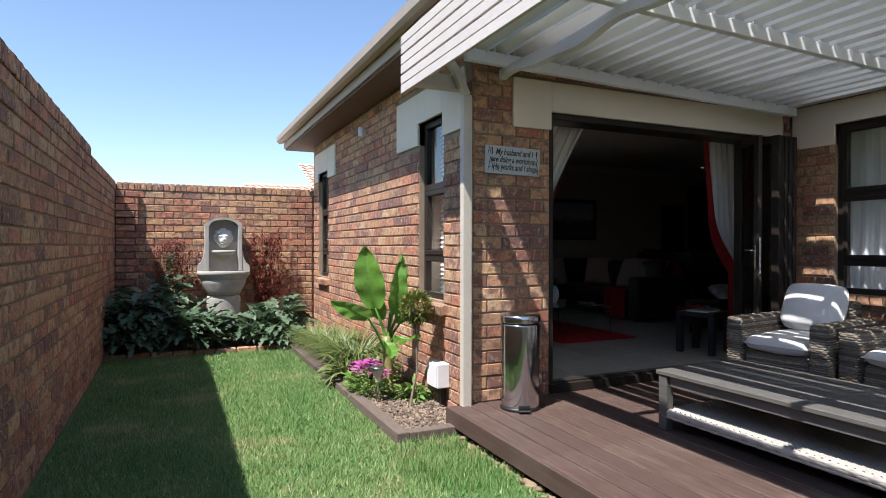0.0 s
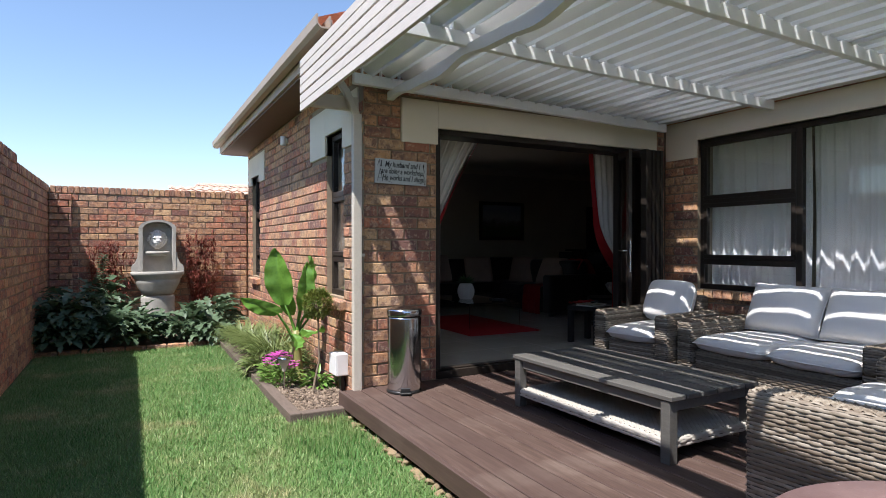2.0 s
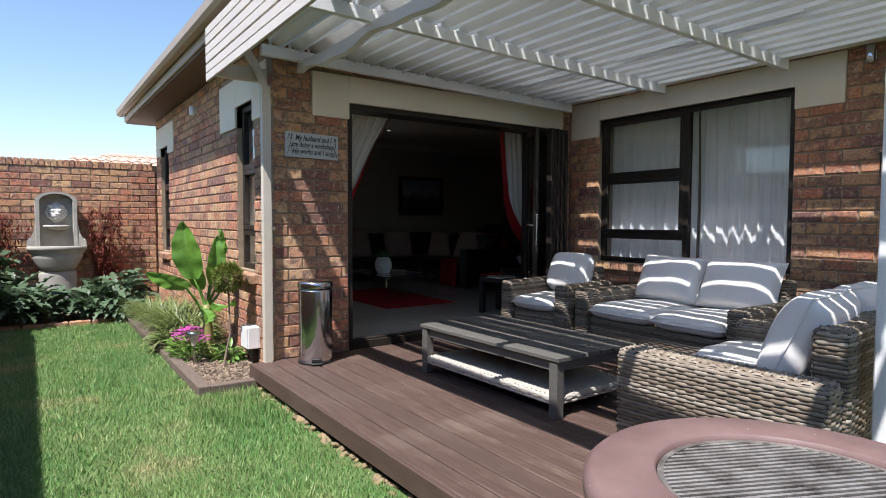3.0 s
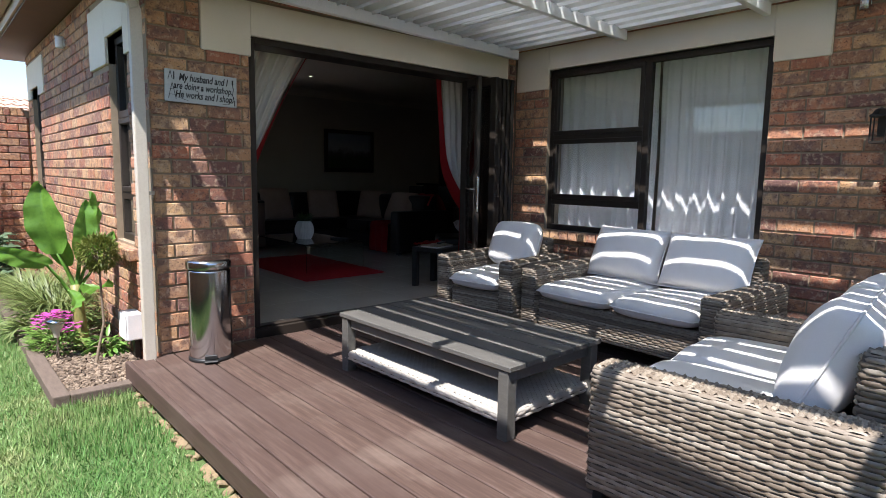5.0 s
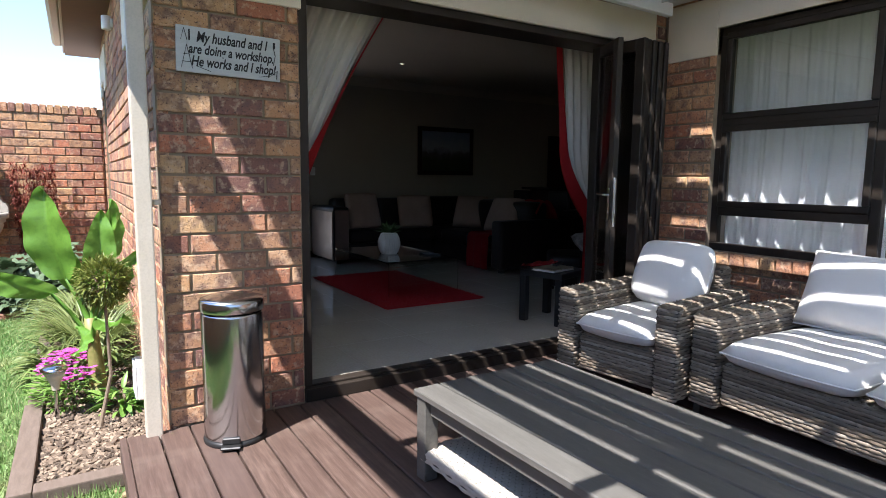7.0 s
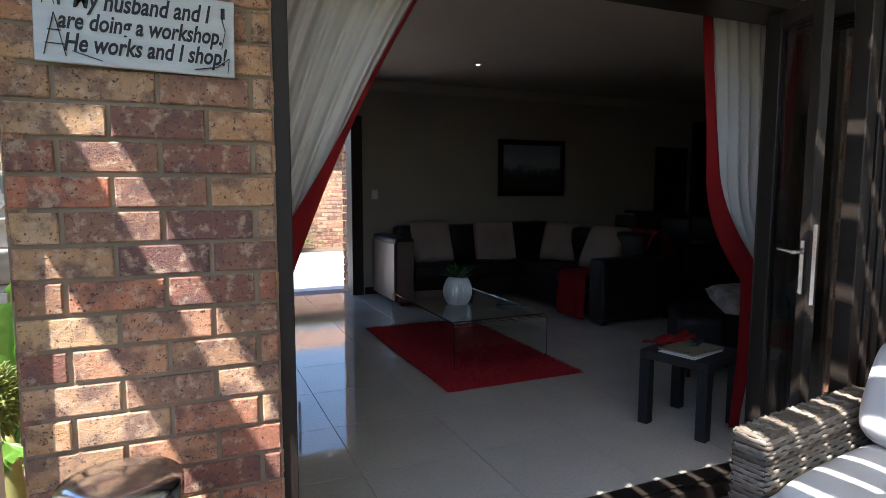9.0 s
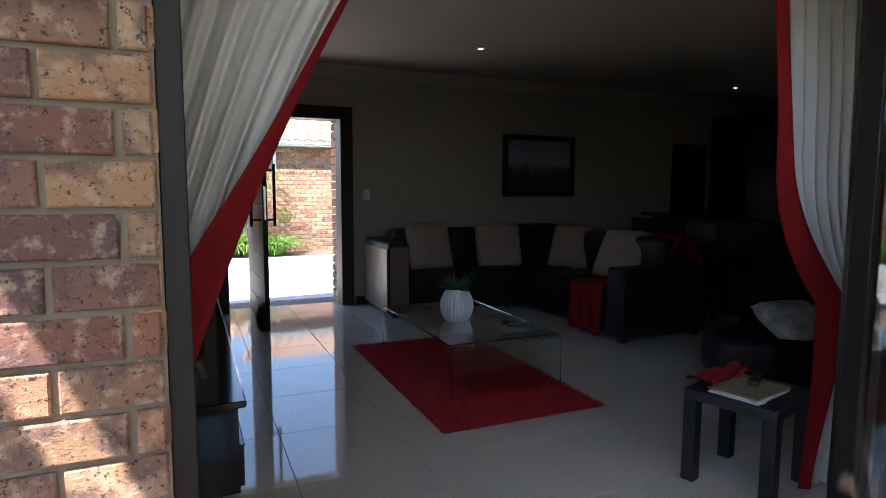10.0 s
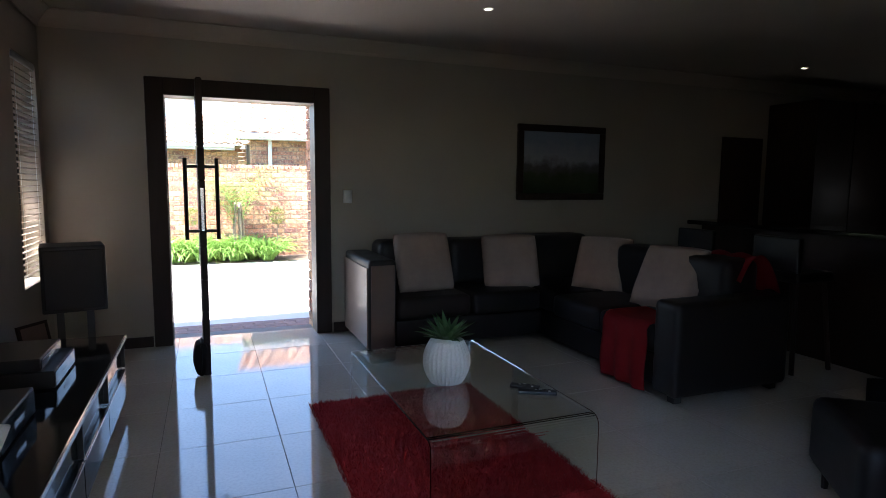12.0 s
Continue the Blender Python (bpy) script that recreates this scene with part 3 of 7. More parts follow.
def pleats(x0, x1, z0, z1, y, folds, amp, seed, sweep=0.0, bottom_wave=0.0):
    """A hanging curtain along x with soft irregular folds."""
    r = random.Random(seed)
    ph = [r.uniform(0, 6.28) for _ in range(5)]

    def f(u, w):
        a = amp * (0.35 + 0.65 * w)
        wave = math.sin(2 * math.pi * folds * u + ph[0] + 0.8 * math.sin(5 * u + ph[1])) + 0.4 * math.sin(2 * math.pi * folds * 2.3 * u + ph[2])
        x = x0 + (x1 - x0) * u + sweep * (u - 0.5) * math.sin(math.pi * w) + 0.006 * math.sin(9 * w + ph[3])
        return Vector((x, y + a * wave, z1 - (z1 - z0) * w))
    return sheet(int(folds * 10), 14, f)


mcur = pose(0, 0, 0, 0, 0, -90)
for nm, y0, y1, seed in (("sheer_curtain", 0.9, 2.0, 3), ("sheer_curtain", 2.02, 3.15, 8)):
    ob = part(nm, pleats(-y1, -y0, FLOOR + 0.02, 2.66, XE + 0.26, 8, 0.038, seed), SHEER, smooth=True)
    ob.matrix_world = mcur
    tagged(ob, "white sheer curtain behind the patio window", "curtain", group="sheer curtains")
rodc = tagged(part("curtain_rail", rod(bmesh.new(), (XE + 0.265, 0.8, 2.68), (XE + 0.265, 3.2, 2.68), 0.016), WHITE), "thin white rail of the sheer curtains", "curtain rail")

# ---- folding doors ----

def door_leaf(m, handle=False):
    w, h = 0.46, 2.14
    leaf = thing("folding_door_leaf", "dark bronze glazed folding door leaf, folded open" if not handle else "dark bronze glazed door leaf with a steel lever handle, folded open",
                 "door", m, group="folding door leaves")
    part("leaf_frame", boxes((-0.02, 0.02, 0, 0.075, 0, h), (-0.02, 0.02, w - 0.075, w, 0, h), (-0.019, 0.019, 0.075, w - 0.075, 0, 0.11), (-0.019, 0.019, 0.075, w - 0.075, h - 0.075, h), bevel=0.004), FRAME, leaf)
    pane("pane", boxes((-0.003, 0.003, 0.07, w - 0.07, 0.10, h - 0.07)), leaf)
    if handle:
        part("lock_plate", boxes((-0.009, 0.009, -0.003, 0.001, 0.86, 1.20), bevel=0.001), CHROME, leaf, "steel lock face plate")
        pl = part("handle_plate", boxes((-0.027, -0.0205, 0.025, 0.055, 0.90, 1.13), bevel=0.002), CHROME, leaf, "brushed steel handle plate")
        b2 = rod(bmesh.new(), (-0.024, 0.04, 1.08), (-0.07, 0.04, 1.08), 0.009)
        rod(b2, (-0.065, 0.03, 1.08), (-0.065, 0.15, 1.085), 0.0085)
        part("lever", b2, CHROME, pl)
    return leaf


door_leaf(pose(4.93, 3.25, FLOOR + 0.005, 0, 0, -25), True)
base_leaf = door_leaf(pose(5.08, 3.16, FLOOR + 0.005, 0, 0, 2))
for x, a in ((5.14, -2), (5.20, 2), (5.26, -1), (5.32, 1)):
    copy_thing(base_leaf, pose(x, 3.18, FLOOR + 0.005, 0, 0, a))
jam = tagged(part("door_frame", boxes((2.80, 2.85, YS + 0.02, YSI + 0.006, FLOOR, 2.46), (5.46, 5.50, YS + 0.02, YSI + 0.006, FLOOR, 2.46), (2.85, 5.46, YS + 0.02, YSI + 0.006, 2.41, 2.46), bevel=0.003), FRAME),
             "dark bronze frame of the patio door", "door frame", kind="structure")


# ---- pergola with adjustable louvres ----
def pz(x):
    return 2.64 + 0.022 * (5.5 - x)


pergola = thing("pergola", "white aluminium pergola with tilted louvre blades", "pergola")
for y, x0 in ((3.36, 1.95), (2.13, 1.70), (0.98, 1.70), (-0.10, 1.70), (-0.96, 1.70)):
    bmx = bmesh.new()
    bar(bmx, (x0, y, pz(x0) + 0.045), (5.56, y, pz(5.56) + 0.045), 0.05, 0.09, 0.004)
    part("beam", bmx, ALU, pergola)
LPITCH, LW, LTILT = 0.166, 0.232, 32.0
ROOF_Y = (-1.02, 3.41)
x, k = 2.026, 0
blade = None
while x < 5.50:
    if blade is None:
        prof = [(-LW / 2, 0.014), (-LW / 2 + 0.004, 0.002), (-0.035, 0.005), (-0.025, 0.013), (0.01, 0.013), (0.02, 0.004), (LW / 2 - 0.008, 0.003), (LW / 2, -0.030),
                (LW / 2 - 0.005, -0.031), (LW / 2 - 0.013, -0.001), (0.018, 0.0), (0.008, 0.009), (-0.023, 0.009), (-0.033, 0.001), (-LW / 2, -0.003), (-LW / 2 - 0.003, 0.014)]
        bmx = bmesh.new()
        ring = [[bmx.verts.new((px, y, pzz)) for px, pzz in prof] for y in (ROOF_Y[0], ROOF_Y[1])]
        for i in range(len(prof)):
            j = (i + 1) % len(prof)
            bmx.faces.new((ring[0][i], ring[0][j], ring[1][j], ring[1][i]))
        for r in ring:
            bmx.faces.new(r)
        bmesh.ops.recalc_face_normals(bmx, faces=bmx.faces)
        blade = bpy.data.meshes.new("louvre_blade")
        bmx.to_mesh(blade)
        bmx.free()
        blade.materials.append(ALU)
        bmx = bmesh.new()
        box(bmx, -0.006, 0.006, -0.02, 0.02, 0.0, 0.062, 0.002)
        box(bmx, -0.022, -0.006, -0.012, 0.012, 0.05, 0.062, 0.002)
        clipm = bpy.data.meshes.new("pivot_clip")
        bmx.to_mesh(bmx and clipm)
        bmx.free()
        clipm.materials.append(ALU)
    ob = new("louvre_blade", blade)
    ob.parent = pergola
    ob.matrix_world = pose(x, 0, pz(x) + 0.155, 0, LTILT, 0)
    for y in (3.36, 2.13, 0.98, -0.10):
        ob = new("pivot_clip", clipm)
        ob.parent = pergola
        ob.matrix_world = pose(x, y, pz(x) + 0.086)
    x += LPITCH
for y0, y1 in ((2.2, 3.1), (0.4, 1.9)):
    bmx = rod(bmesh.new(), (4.55, y0, pz(4.5) + 0.10), (4.55, y1, pz(4.5) + 0.10), 0.011)
    part("link_rod", bmx, ALU, pergola)
# side fascia of three boards
for z0 in (2.555, 2.708, 2.861):
    part("fascia_board", boxes((1.640, 1.665, -1.04, 3.86, z0, z0 + 0.066), (1.640, 1.665, -1.04, 3.86, z0 + 0.072, z0 + 0.14), (1.646, 1.660, -1.04, 3.86, z0 + 0.06, z0 + 0.08), bevel=0.003), FASCIA, pergola)
part("fascia_board", boxes((1.70, 5.56, -1.06, -1.035, 2.62, 2.80), bevel=0.003), FASCIA, pergola)
part("end_bracket", boxes((1.665, 2.06, 3.55, 3.62, 2.55, 2.66), (1.665, 1.70, 3.50, 3.80, 2.60, 2.92), bevel=0.004), BEIGE, pergola)
# wavy edged carrying beam
bmx = bmesh.new()
NY = 60
rows = []
for i in range(NY + 1):
    y = 3.47 - 3.95 * i / NY
    lo = pz(2.33) - 0.075 + 0.022 * math.sin(3.47 * 2 + (3.47 - y) * 5.2) + 0.010 * math.sin((3.47 - y) * 11)
    hi = pz(2.33) + 0.0 + 0.012 * math.sin((3.47 - y) * 5.2 + 0.6)
    rows.append([bmx.verts.new(p) for p in ((2.295, y, lo), (2.295, y, hi), (2.355, y, hi), (2.355, y, lo))])
for a, b in zip(rows, rows[1:]):
    for j in range(4):
        bmx.faces.new((a[j], a[(j + 1) % 4], b[(j + 1) % 4], b[j]))
bmx.faces.new(rows[0])
bmx.faces.new(rows[-1])
part("carrying_beam", bmx, ALU, pergola)
part("post", boxes((3.20, 3.30, -0.61, -0.51, DECK, pz(3) + 0.02), (3.18, 3.32, -0.613, -0.49, DECK, DECK + 0.012), bevel=0.006), WHITE, pergola)
part("post", boxes((5.55, 5.63, -0.60, -0.52, DECK, pz(5.5) + 0.02), bevel=0.006), WHITE, pergola)
# box gutter along the house
part("gutter", boxes((5.56, XE - 0.02, -1.03, 3.48, 2.76, 2.775), (5.56, 5.575, -1.03, 3.48, 2.775, 2.86), bevel=0.003), ALU, pergola)

# ---- downpipe ----
pipe = thing("downpipe", "beige painted square downpipe on the house corner", "pipe")
part("pipe", boxes((1.985, 2.06, 3.455, 3.512, 0.02, 2.50), bevel=0.008, seg=2), BEIGE, pipe)
bmx = bmesh.new()
bar(bmx, (2.022, 3.483, 2.49), (1.93, 3.50, 2.70), 0.075, 0.055, 0.006)
bar(bmx, (1.93, 3.50, 2.69), (1.70, 3.55, 3.06), 0.075, 0.055, 0.006)
part("bend", bmx, BEIGE, pipe)
part("bracket", boxes((1.995, 2.10, 3.49, 3.515, 1.30, 1.325), bevel=0.002), BEIGE, pipe)


# ---- sign ----
def text_mesh(body, size, shear=0.0, extrude=0.0):
    cu = bpy.data.curves.new("text", "FONT")
    cu.body, cu.size, cu.shear, cu.extrude = body, size, shear, extrude
    cu.align_x, cu.align_y = "CENTER", "CENTER"
    cu.resolution_u, cu.offset = 3, 0.0016
    tmp = new("text", cu)
    bpy.context.view_layer.update()
    me = bpy.data.meshes.new_from_object(tmp.evaluated_get(bpy.context.evaluated_depsgraph_get()))
    bpy.data.objects.remove(tmp)
    return me


SIGN = surface("whitewashed_board", (0.55, 0.57, 0.56), (0.46, 0.49, 0.49), 0.7, 5, 80, 0.2, 0.001, (1, 1, 8))
INK = mat_new("black_print", (0.012, 0.012, 0.014), 0.6)
sign = thing("wall_sign", "whitewashed rectangular sign with black lettering screwed to brick", "sign", pose(2.443, YS - 0.012, 2.037, 0, 1.2, 0))
part("board", boxes((-0.247, 0.247, -0.006, 0.008, -0.107, 0.107), bevel=0.002), SIGN, sign)
for body, dx, z, size in (("My husband and I", 0.01, 0.060, 0.068), ("are doing a workshop.", 0.01, 0.002, 0.064), ("He works and I shop!", 0.02, -0.055, 0.066)):
    ob = from_mesh("lettering", text_mesh(body, size, 0.25), INK, sign)
    ob.matrix_parent_inverse = Matrix.Identity(4)
    ob.matrix_basis = pose(dx, -0.008, z, 90, 0, 0)
    ob.scale = (0.70, 1.0, 1.0)
bmx = bmesh.new()
for a, b in (((-0.225, -0.09), (-0.20, 0.02)), ((-0.175, -0.09), (-0.20, 0.02)), ((-0.222, -0.06), (-0.178, -0.06)), ((-0.215, -0.025), (-0.185, -0.025)), ((-0.226, 0.04), (-0.212, 0.095)), ((-0.198, 0.04), (-0.212, 0.095)), ((-0.188, 0.04), (-0.188, 0.092)), ((-0.16, -0.075), (-0.09, -0.095))):
    bar(bmx, (a[0], -0.007, a[1]), (b[0], -0.007, b[1]), 0.007, 0.002)
part("ladder_motif", bmx, INK, sign)
bmx = bmesh.new()
for a, b in (((0.216, 0.085), (0.216, 0.055)), ((0.213, 0.055), (0.222, 0.02)), ((0.222, 0.02), (0.212, -0.03)), ((0.14, -0.094), (0.20, -0.082)), ((0.20, -0.082), (0.232, -0.055)), ((0.232, -0.055), (0.228, -0.096))):
    bar(bmx, (a[0], -0.007, a[1]), (b[0], -0.007, b[1]), 0.011, 0.002)
part("shoe_motif", bmx, INK, sign)

# ---- pedal bin ----
pbin = thing("pedal_bin", "tall brushed steel pedal bin beside the brick pillar", "bin", at(2.36, 3.26, DECK, -20))
part("body", lathe([(0.0, 0.02), (0.138, 0.02), (0.142, 0.035), (0.142, 0.615), (0.139, 0.63), (0.0, 0.63)], 48), STEEL, pbin, smooth=True)
part("base_ring", lathe([(0.0, 0.0), (0.146, 0.0), (0.148, 0.012), (0.143, 0.026), (0.0, 0.026)], 48), BLACK, pbin, smooth=True)
part("lid", lathe([(0.146, 0.637), (0.148, 0.645), (0.148, 0.68), (0.142, 0.692), (0.10, 0.705), (0.05, 0.711), (0.0, 0.713)], 48), STEEL, pbin, "domed steel lid", smooth=True)
part("pedal", boxes((-0.045, 0.045, -0.185, -0.13, 0.012, 0.024), (-0.04, 0.04, -0.15, -0.135, 0.024, 0.055), bevel=0.004), BLACK, pbin, "black foot pedal")
part("hinge_strip", boxes((-0.02, 0.02, 0.136, 0.152, 0.06, 0.64), bevel=0.003), BLACK, pbin)


# ---- woven furniture ----
def weave(verts, faces, o, u, v, n, w, h, row=0.0135, rib=0.036, amp=0.0026, phase=0):
    """Strands along u that pass in front of and behind upright ribs, over a rectangle at o with sides w*u and h*v."""
    o, u, v, n = Vector(o), Vector(u), Vector(v), Vector(n)
    rows = max(2, int(h / row))
    segs = max(4, int(w / rib) * 2)
    rr = h / rows
    r = random.Random(round(1000 * (o.x + 3 * o.y + 7 * o.z + w)))
    for i in range(rows):
        c = (i + 0.5) * rr
        off = r.uniform(-0.001, 0.001)
        k0 = len(verts)
        for s in range(segs + 1):
            d = amp * math.sin(math.pi * (s + 0.5) + math.pi * ((i + phase) % 2)) if s % 1 == 0 else 0
            a = w * s / segs
            p = o + u * a + v * (c + off) + n * (d + 0.004)
            verts += [tuple(p - v * rr * 0.40 - n * 0.005), tuple(p + n * 0.002), tuple(p + v * rr * 0.40 - n * 0.005)]
        for s in range(segs):
            b = k0 + 3 * s
            faces += [(b, b + 3, b + 4, b + 1), (b + 1, b + 4, b + 5, b + 2)]
    for s in range(segs + 1):
        k0 = len(verts)
        a = min(max(w * s / segs, 0.004), w - 0.004)
        for c in (0.0, h):
            p = o + u * a + v * c + n * 0.002
            verts += [tuple(p - u * 0.0035 - n * 0.003), tuple(p + n * 0.002), tuple(p + u * 0.0035 - n * 0.003)]
        faces += [(k0, k0 + 1, k0 + 4, k0 + 3), (k0 + 1, k0 + 2, k0 + 5, k0 + 4)]


def ring_path(x0, x1, y0, y1, r, step):
    """Points and outward normals round a rectangle with rounded corners."""
    out = []
    for (ax, ay), (bx, by), (cx, cy), a0 in (((x0 + r, y0), (x1 - r, y0), (x1 - r, y0 + r), -90), ((x1, y0 + r), (x1, y1 - r), (x1 - r, y1 - r), 0),
                                             ((x1 - r, y1), (x0 + r, y1), (x0 + r, y1 - r), 90), ((x0, y1 - r), (x0, y0 + r), (x0 + r, y0 + r), 180)):
        n = max(1, round(math.hypot(bx - ax, by - ay) / step))
        nrm = Vector((math.cos(radians(a0)), math.sin(radians(a0)), 0))
        out += [(Vector((ax + (bx - ax) * k / n, ay + (by - ay) * k / n, 0)), nrm) for k in range(n + 1)]
        for a in (a0 + 30, a0 + 60):
            d = Vector((math.cos(radians(a)), math.sin(radians(a)), 0))
            out.append((Vector((cx, cy, 0)) + r * d, d))
    return out


def woven_box(name, parent, x0, x1, y0, y1, z0, z1, material=None, row=0.0185):
    """A block with rounded edges wrapped in thick strands that pass over and under upright stakes."""
    V, F = [], []
    r = min(0.032, 0.4 * (z1 - z0))
    rng = random.Random(round(997 * (x0 + 3 * y1 + 7 * z1)))
    path = ring_path(x0, x1, y0, y1, r, 0.024)
    flat = max(2, round((z1 - r - z0) / row))
    rows = [(0.0, z0 + (z1 - r - z0) * (k + 0.5) / flat, 0.0) for k in range(flat)] + [(r * (1 - math.cos(a)), z1 - r + r * math.sin(a), a) for a in (0.35, 0.95, 1.4)]
    for i, (inset, z, tip) in enumerate(rows):
        k0, n, lift = len(V), len(path), rng.uniform(-0.0015, 0.0015)
        for s, (p, nrm) in enumerate(path):
            out = (nrm * math.cos(tip) + Vector((0, 0, math.sin(tip)))).normalized()
            along = (Vector((0, 0, math.cos(tip))) - nrm * math.sin(tip)) * row * 0.47
            d = 0.0032 * (1 if (s // 2 + i) % 2 else -1) + rng.uniform(-0.0012, 0.0012)
            c = p - nrm * inset + Vector((0, 0, z + lift))
            V += [tuple(c - along + out * (d - 0.006)), tuple(c + out * d), tuple(c + along + out * (d - 0.006))]
        for s in range(n):
            a, b = k0 + 3 * s, k0 + 3 * ((s + 1) % n)
            F += [(a, b, b + 1, a + 1), (a + 1, b + 1, b + 2, a + 2)]
    m = 0.022
    if x1 - x0 < y1 - y0:
        weave(V, F, (x0 + m, y1 - m, z1 - 0.003), (1, 0, 0), (0, -1, 0), (0, 0, 1), x1 - x0 - 2 * m, y1 - y0 - 2 * m, row=0.019, amp=0.0045)
    else:
        weave(V, F, (x0 + m, y0 + m, z1 - 0.003), (0, 1, 0), (1, 0, 0), (0, 0, 1), y1 - y0 - 2 * m, x1 - x0 - 2 * m, row=0.019, amp=0.0045)
    ob = from_mesh(name, raw_mesh(name, V, F), material or WICKER, parent, smooth=True)
    # added inner block, coloured dark as the shade in the weave's gaps
    part("core", boxes((x0 + 0.009, x1 - 0.009, y0 + 0.009, y1 - 0.009, z0, z1 - 0.010), bevel=0.014, seg=2), WICKER_GAP, ob)
    return ob


def cushion(name, parent, w, d, t, m, seed, puff=0.35, material=None, label="", corn=0.05):
    """A stuffed cushion w x d, t thick, with a rounded pillow section, seams and a few dents."""
    r = random.Random(seed)
    N = 18
    ph = [r.uniform(0, 6.28) for _ in range(6)]
    bm = bmesh.new()
    grid = {}
    for side in (1, -1):
        for i in range(N + 1):
            for j in range(N + 1):
                a, b = 2 * i / N - 1, 2 * j / N - 1
                edge = max(abs(a), abs(b))
                if side == -1 and edge > 0.999:
                    continue
                fall = (1 - abs(a) ** 5) * (1 - abs(b) ** 5)
                prof = fall ** 0.35 if fall > 0 else 0
                corner = 1 - corn * (abs(a) ** 3) * (abs(b) ** 3)
                sag = 1 - 0.03 * (1 - b * b) * abs(a) ** 6 - 0.0
                wob = 0.06 * math.sin(3.1 * a + ph[0]) * math.sin(2.7 * b + ph[1]) + 0.03 * math.sin(7 * a + ph[2] + 3 * b)
                z = side * t / 2 * prof * (1 + wob + puff * 0.25 * (1 - a * a) * (1 - b * b))
                grid[side, i, j] = bm.verts.new((a * w / 2 * corner * sag, b * d / 2 * corner, z))
    for side in (1, -1):
        for i in range(N):
            for j in range(N):
                q = [grid.get((side, p, s)) or grid[1, p, s] for p, s in ((i, j), (i + 1, j), (i + 1, j + 1), (i, j + 1))]
                bm.faces.new(q if side == 1 else q[::-1])
    ob = part(name, bm, material or CANVAS, parent, label, smooth=True)
    if parent is not None:
        ob.matrix_parent_inverse = Matrix.Identity(4)
        ob.matrix_basis = m
    else:
        ob.matrix_world = m
    # piping round the edge
    pts = []
    for i in range(N + 1):
        pts.append(grid_point(w, d, 2 * i / N - 1, -1, corn))
    for j in range(1, N + 1):
        pts.append(grid_point(w, d, 1, 2 * j / N - 1, corn))
    for i in range(N - 1, -1, -1):
        pts.append(grid_point(w, d, 2 * i / N - 1, 1, corn))
    for j in range(N - 1, -1, -1):
        pts.append(grid_point(w, d, -1, 2 * j / N - 1, corn))
    part("piping", tube(bmesh.new(), pts, 0.0055, 6), material or CANVAS, ob, smooth=True)
    return ob


def grid_point(w, d, a, b, corn=0.05):
    corner = 1 - corn * (abs(a) ** 3) * (abs(b) ** 3)
    sag = 1 - 0.03 * (1 - b * b) * abs(a) ** 6
    return (a * w / 2 * corner * sag, b * d / 2 * corner, 0)


def wicker_seat(name, label, m, width, depth, seats, arm_h=0.525, arm_w=0.17, back_h=0.70, seed=0, group="", feet=0.0, corn=-0.03):
    """Front at y = 0 facing -y, back at y = depth, x from 0 to width."""
    s = thing(name, label, "sofa" if seats > 1 else "armchair", m, group)
    woven_box("arm", s, 0, arm_w, 0, depth, 0.02, arm_h)
    woven_box("arm", s, width - arm_w, width, 0, depth, 0.02, arm_h)
    woven_box("backrest", s, arm_w * 0.9, width - arm_w * 0.9, depth - 0.13, depth + 0.02, 0.02, back_h)
    woven_box("seat_base", s, arm_w + 0.003, width - arm_w - 0.003, 0.035, depth - 0.14, 0.05, 0.285)
    for fx in (0.03, width - 0.07):
        for fy in (0.03, depth - 0.07):
            part("foot", boxes((fx, fx + 0.04, fy, fy + 0.04, -feet, 0.03)), BLACK, s)
    inner = width - 2 * arm_w
    cw = inner / seats
    for k in range(seats):
        cx = arm_w + cw * (k + 0.5)
        cushion("seat_cushion", s, cw - 0.012, depth - 0.13, 0.15, pose(cx, (depth - 0.14) / 2 - 0.02, 0.352), seed + k)
        cushion("back_cushion", s, cw - 0.01, 0.45, 0.20, pose(cx, depth - 0.235, 0.64, 66, 0, (-2.5, 2.0)[k % 2]), seed + 10 + k, 1.3, corn=corn)
    return s


SHRINK = Matrix.Diagonal((0.93, 0.93, 0.93, 1))
wicker_seat("loveseat", "grey wicker loveseat with off-white canvas cushions by the window", pose(4.45, 2.262, DECK + 0.09, 0, 0, -92) @ SHRINK, 1.75, 1.03, 2, arm_h=0.535, seed=1, group="wicker loveseats", feet=0.097)
wicker_seat("wicker_armchair", "grey wicker armchair with off-white cushions beside the folding door", pose(4.235, 3.04, DECK + 0.09, 0, 0, -82) @ SHRINK, 0.85, 0.92, 1, arm_h=0.56, arm_w=0.15, seed=21, feet=0.097, corn=0.16)
wicker_seat("loveseat", "grey wicker loveseat with off-white cushions, its back to the white post", pose(4.37, 0.633, DECK + 0.03, 0, 0, 185), 1.54, 0.97, 2, arm_h=0.53, back_h=0.74, seed=41, group="wicker loveseats", feet=0.03)

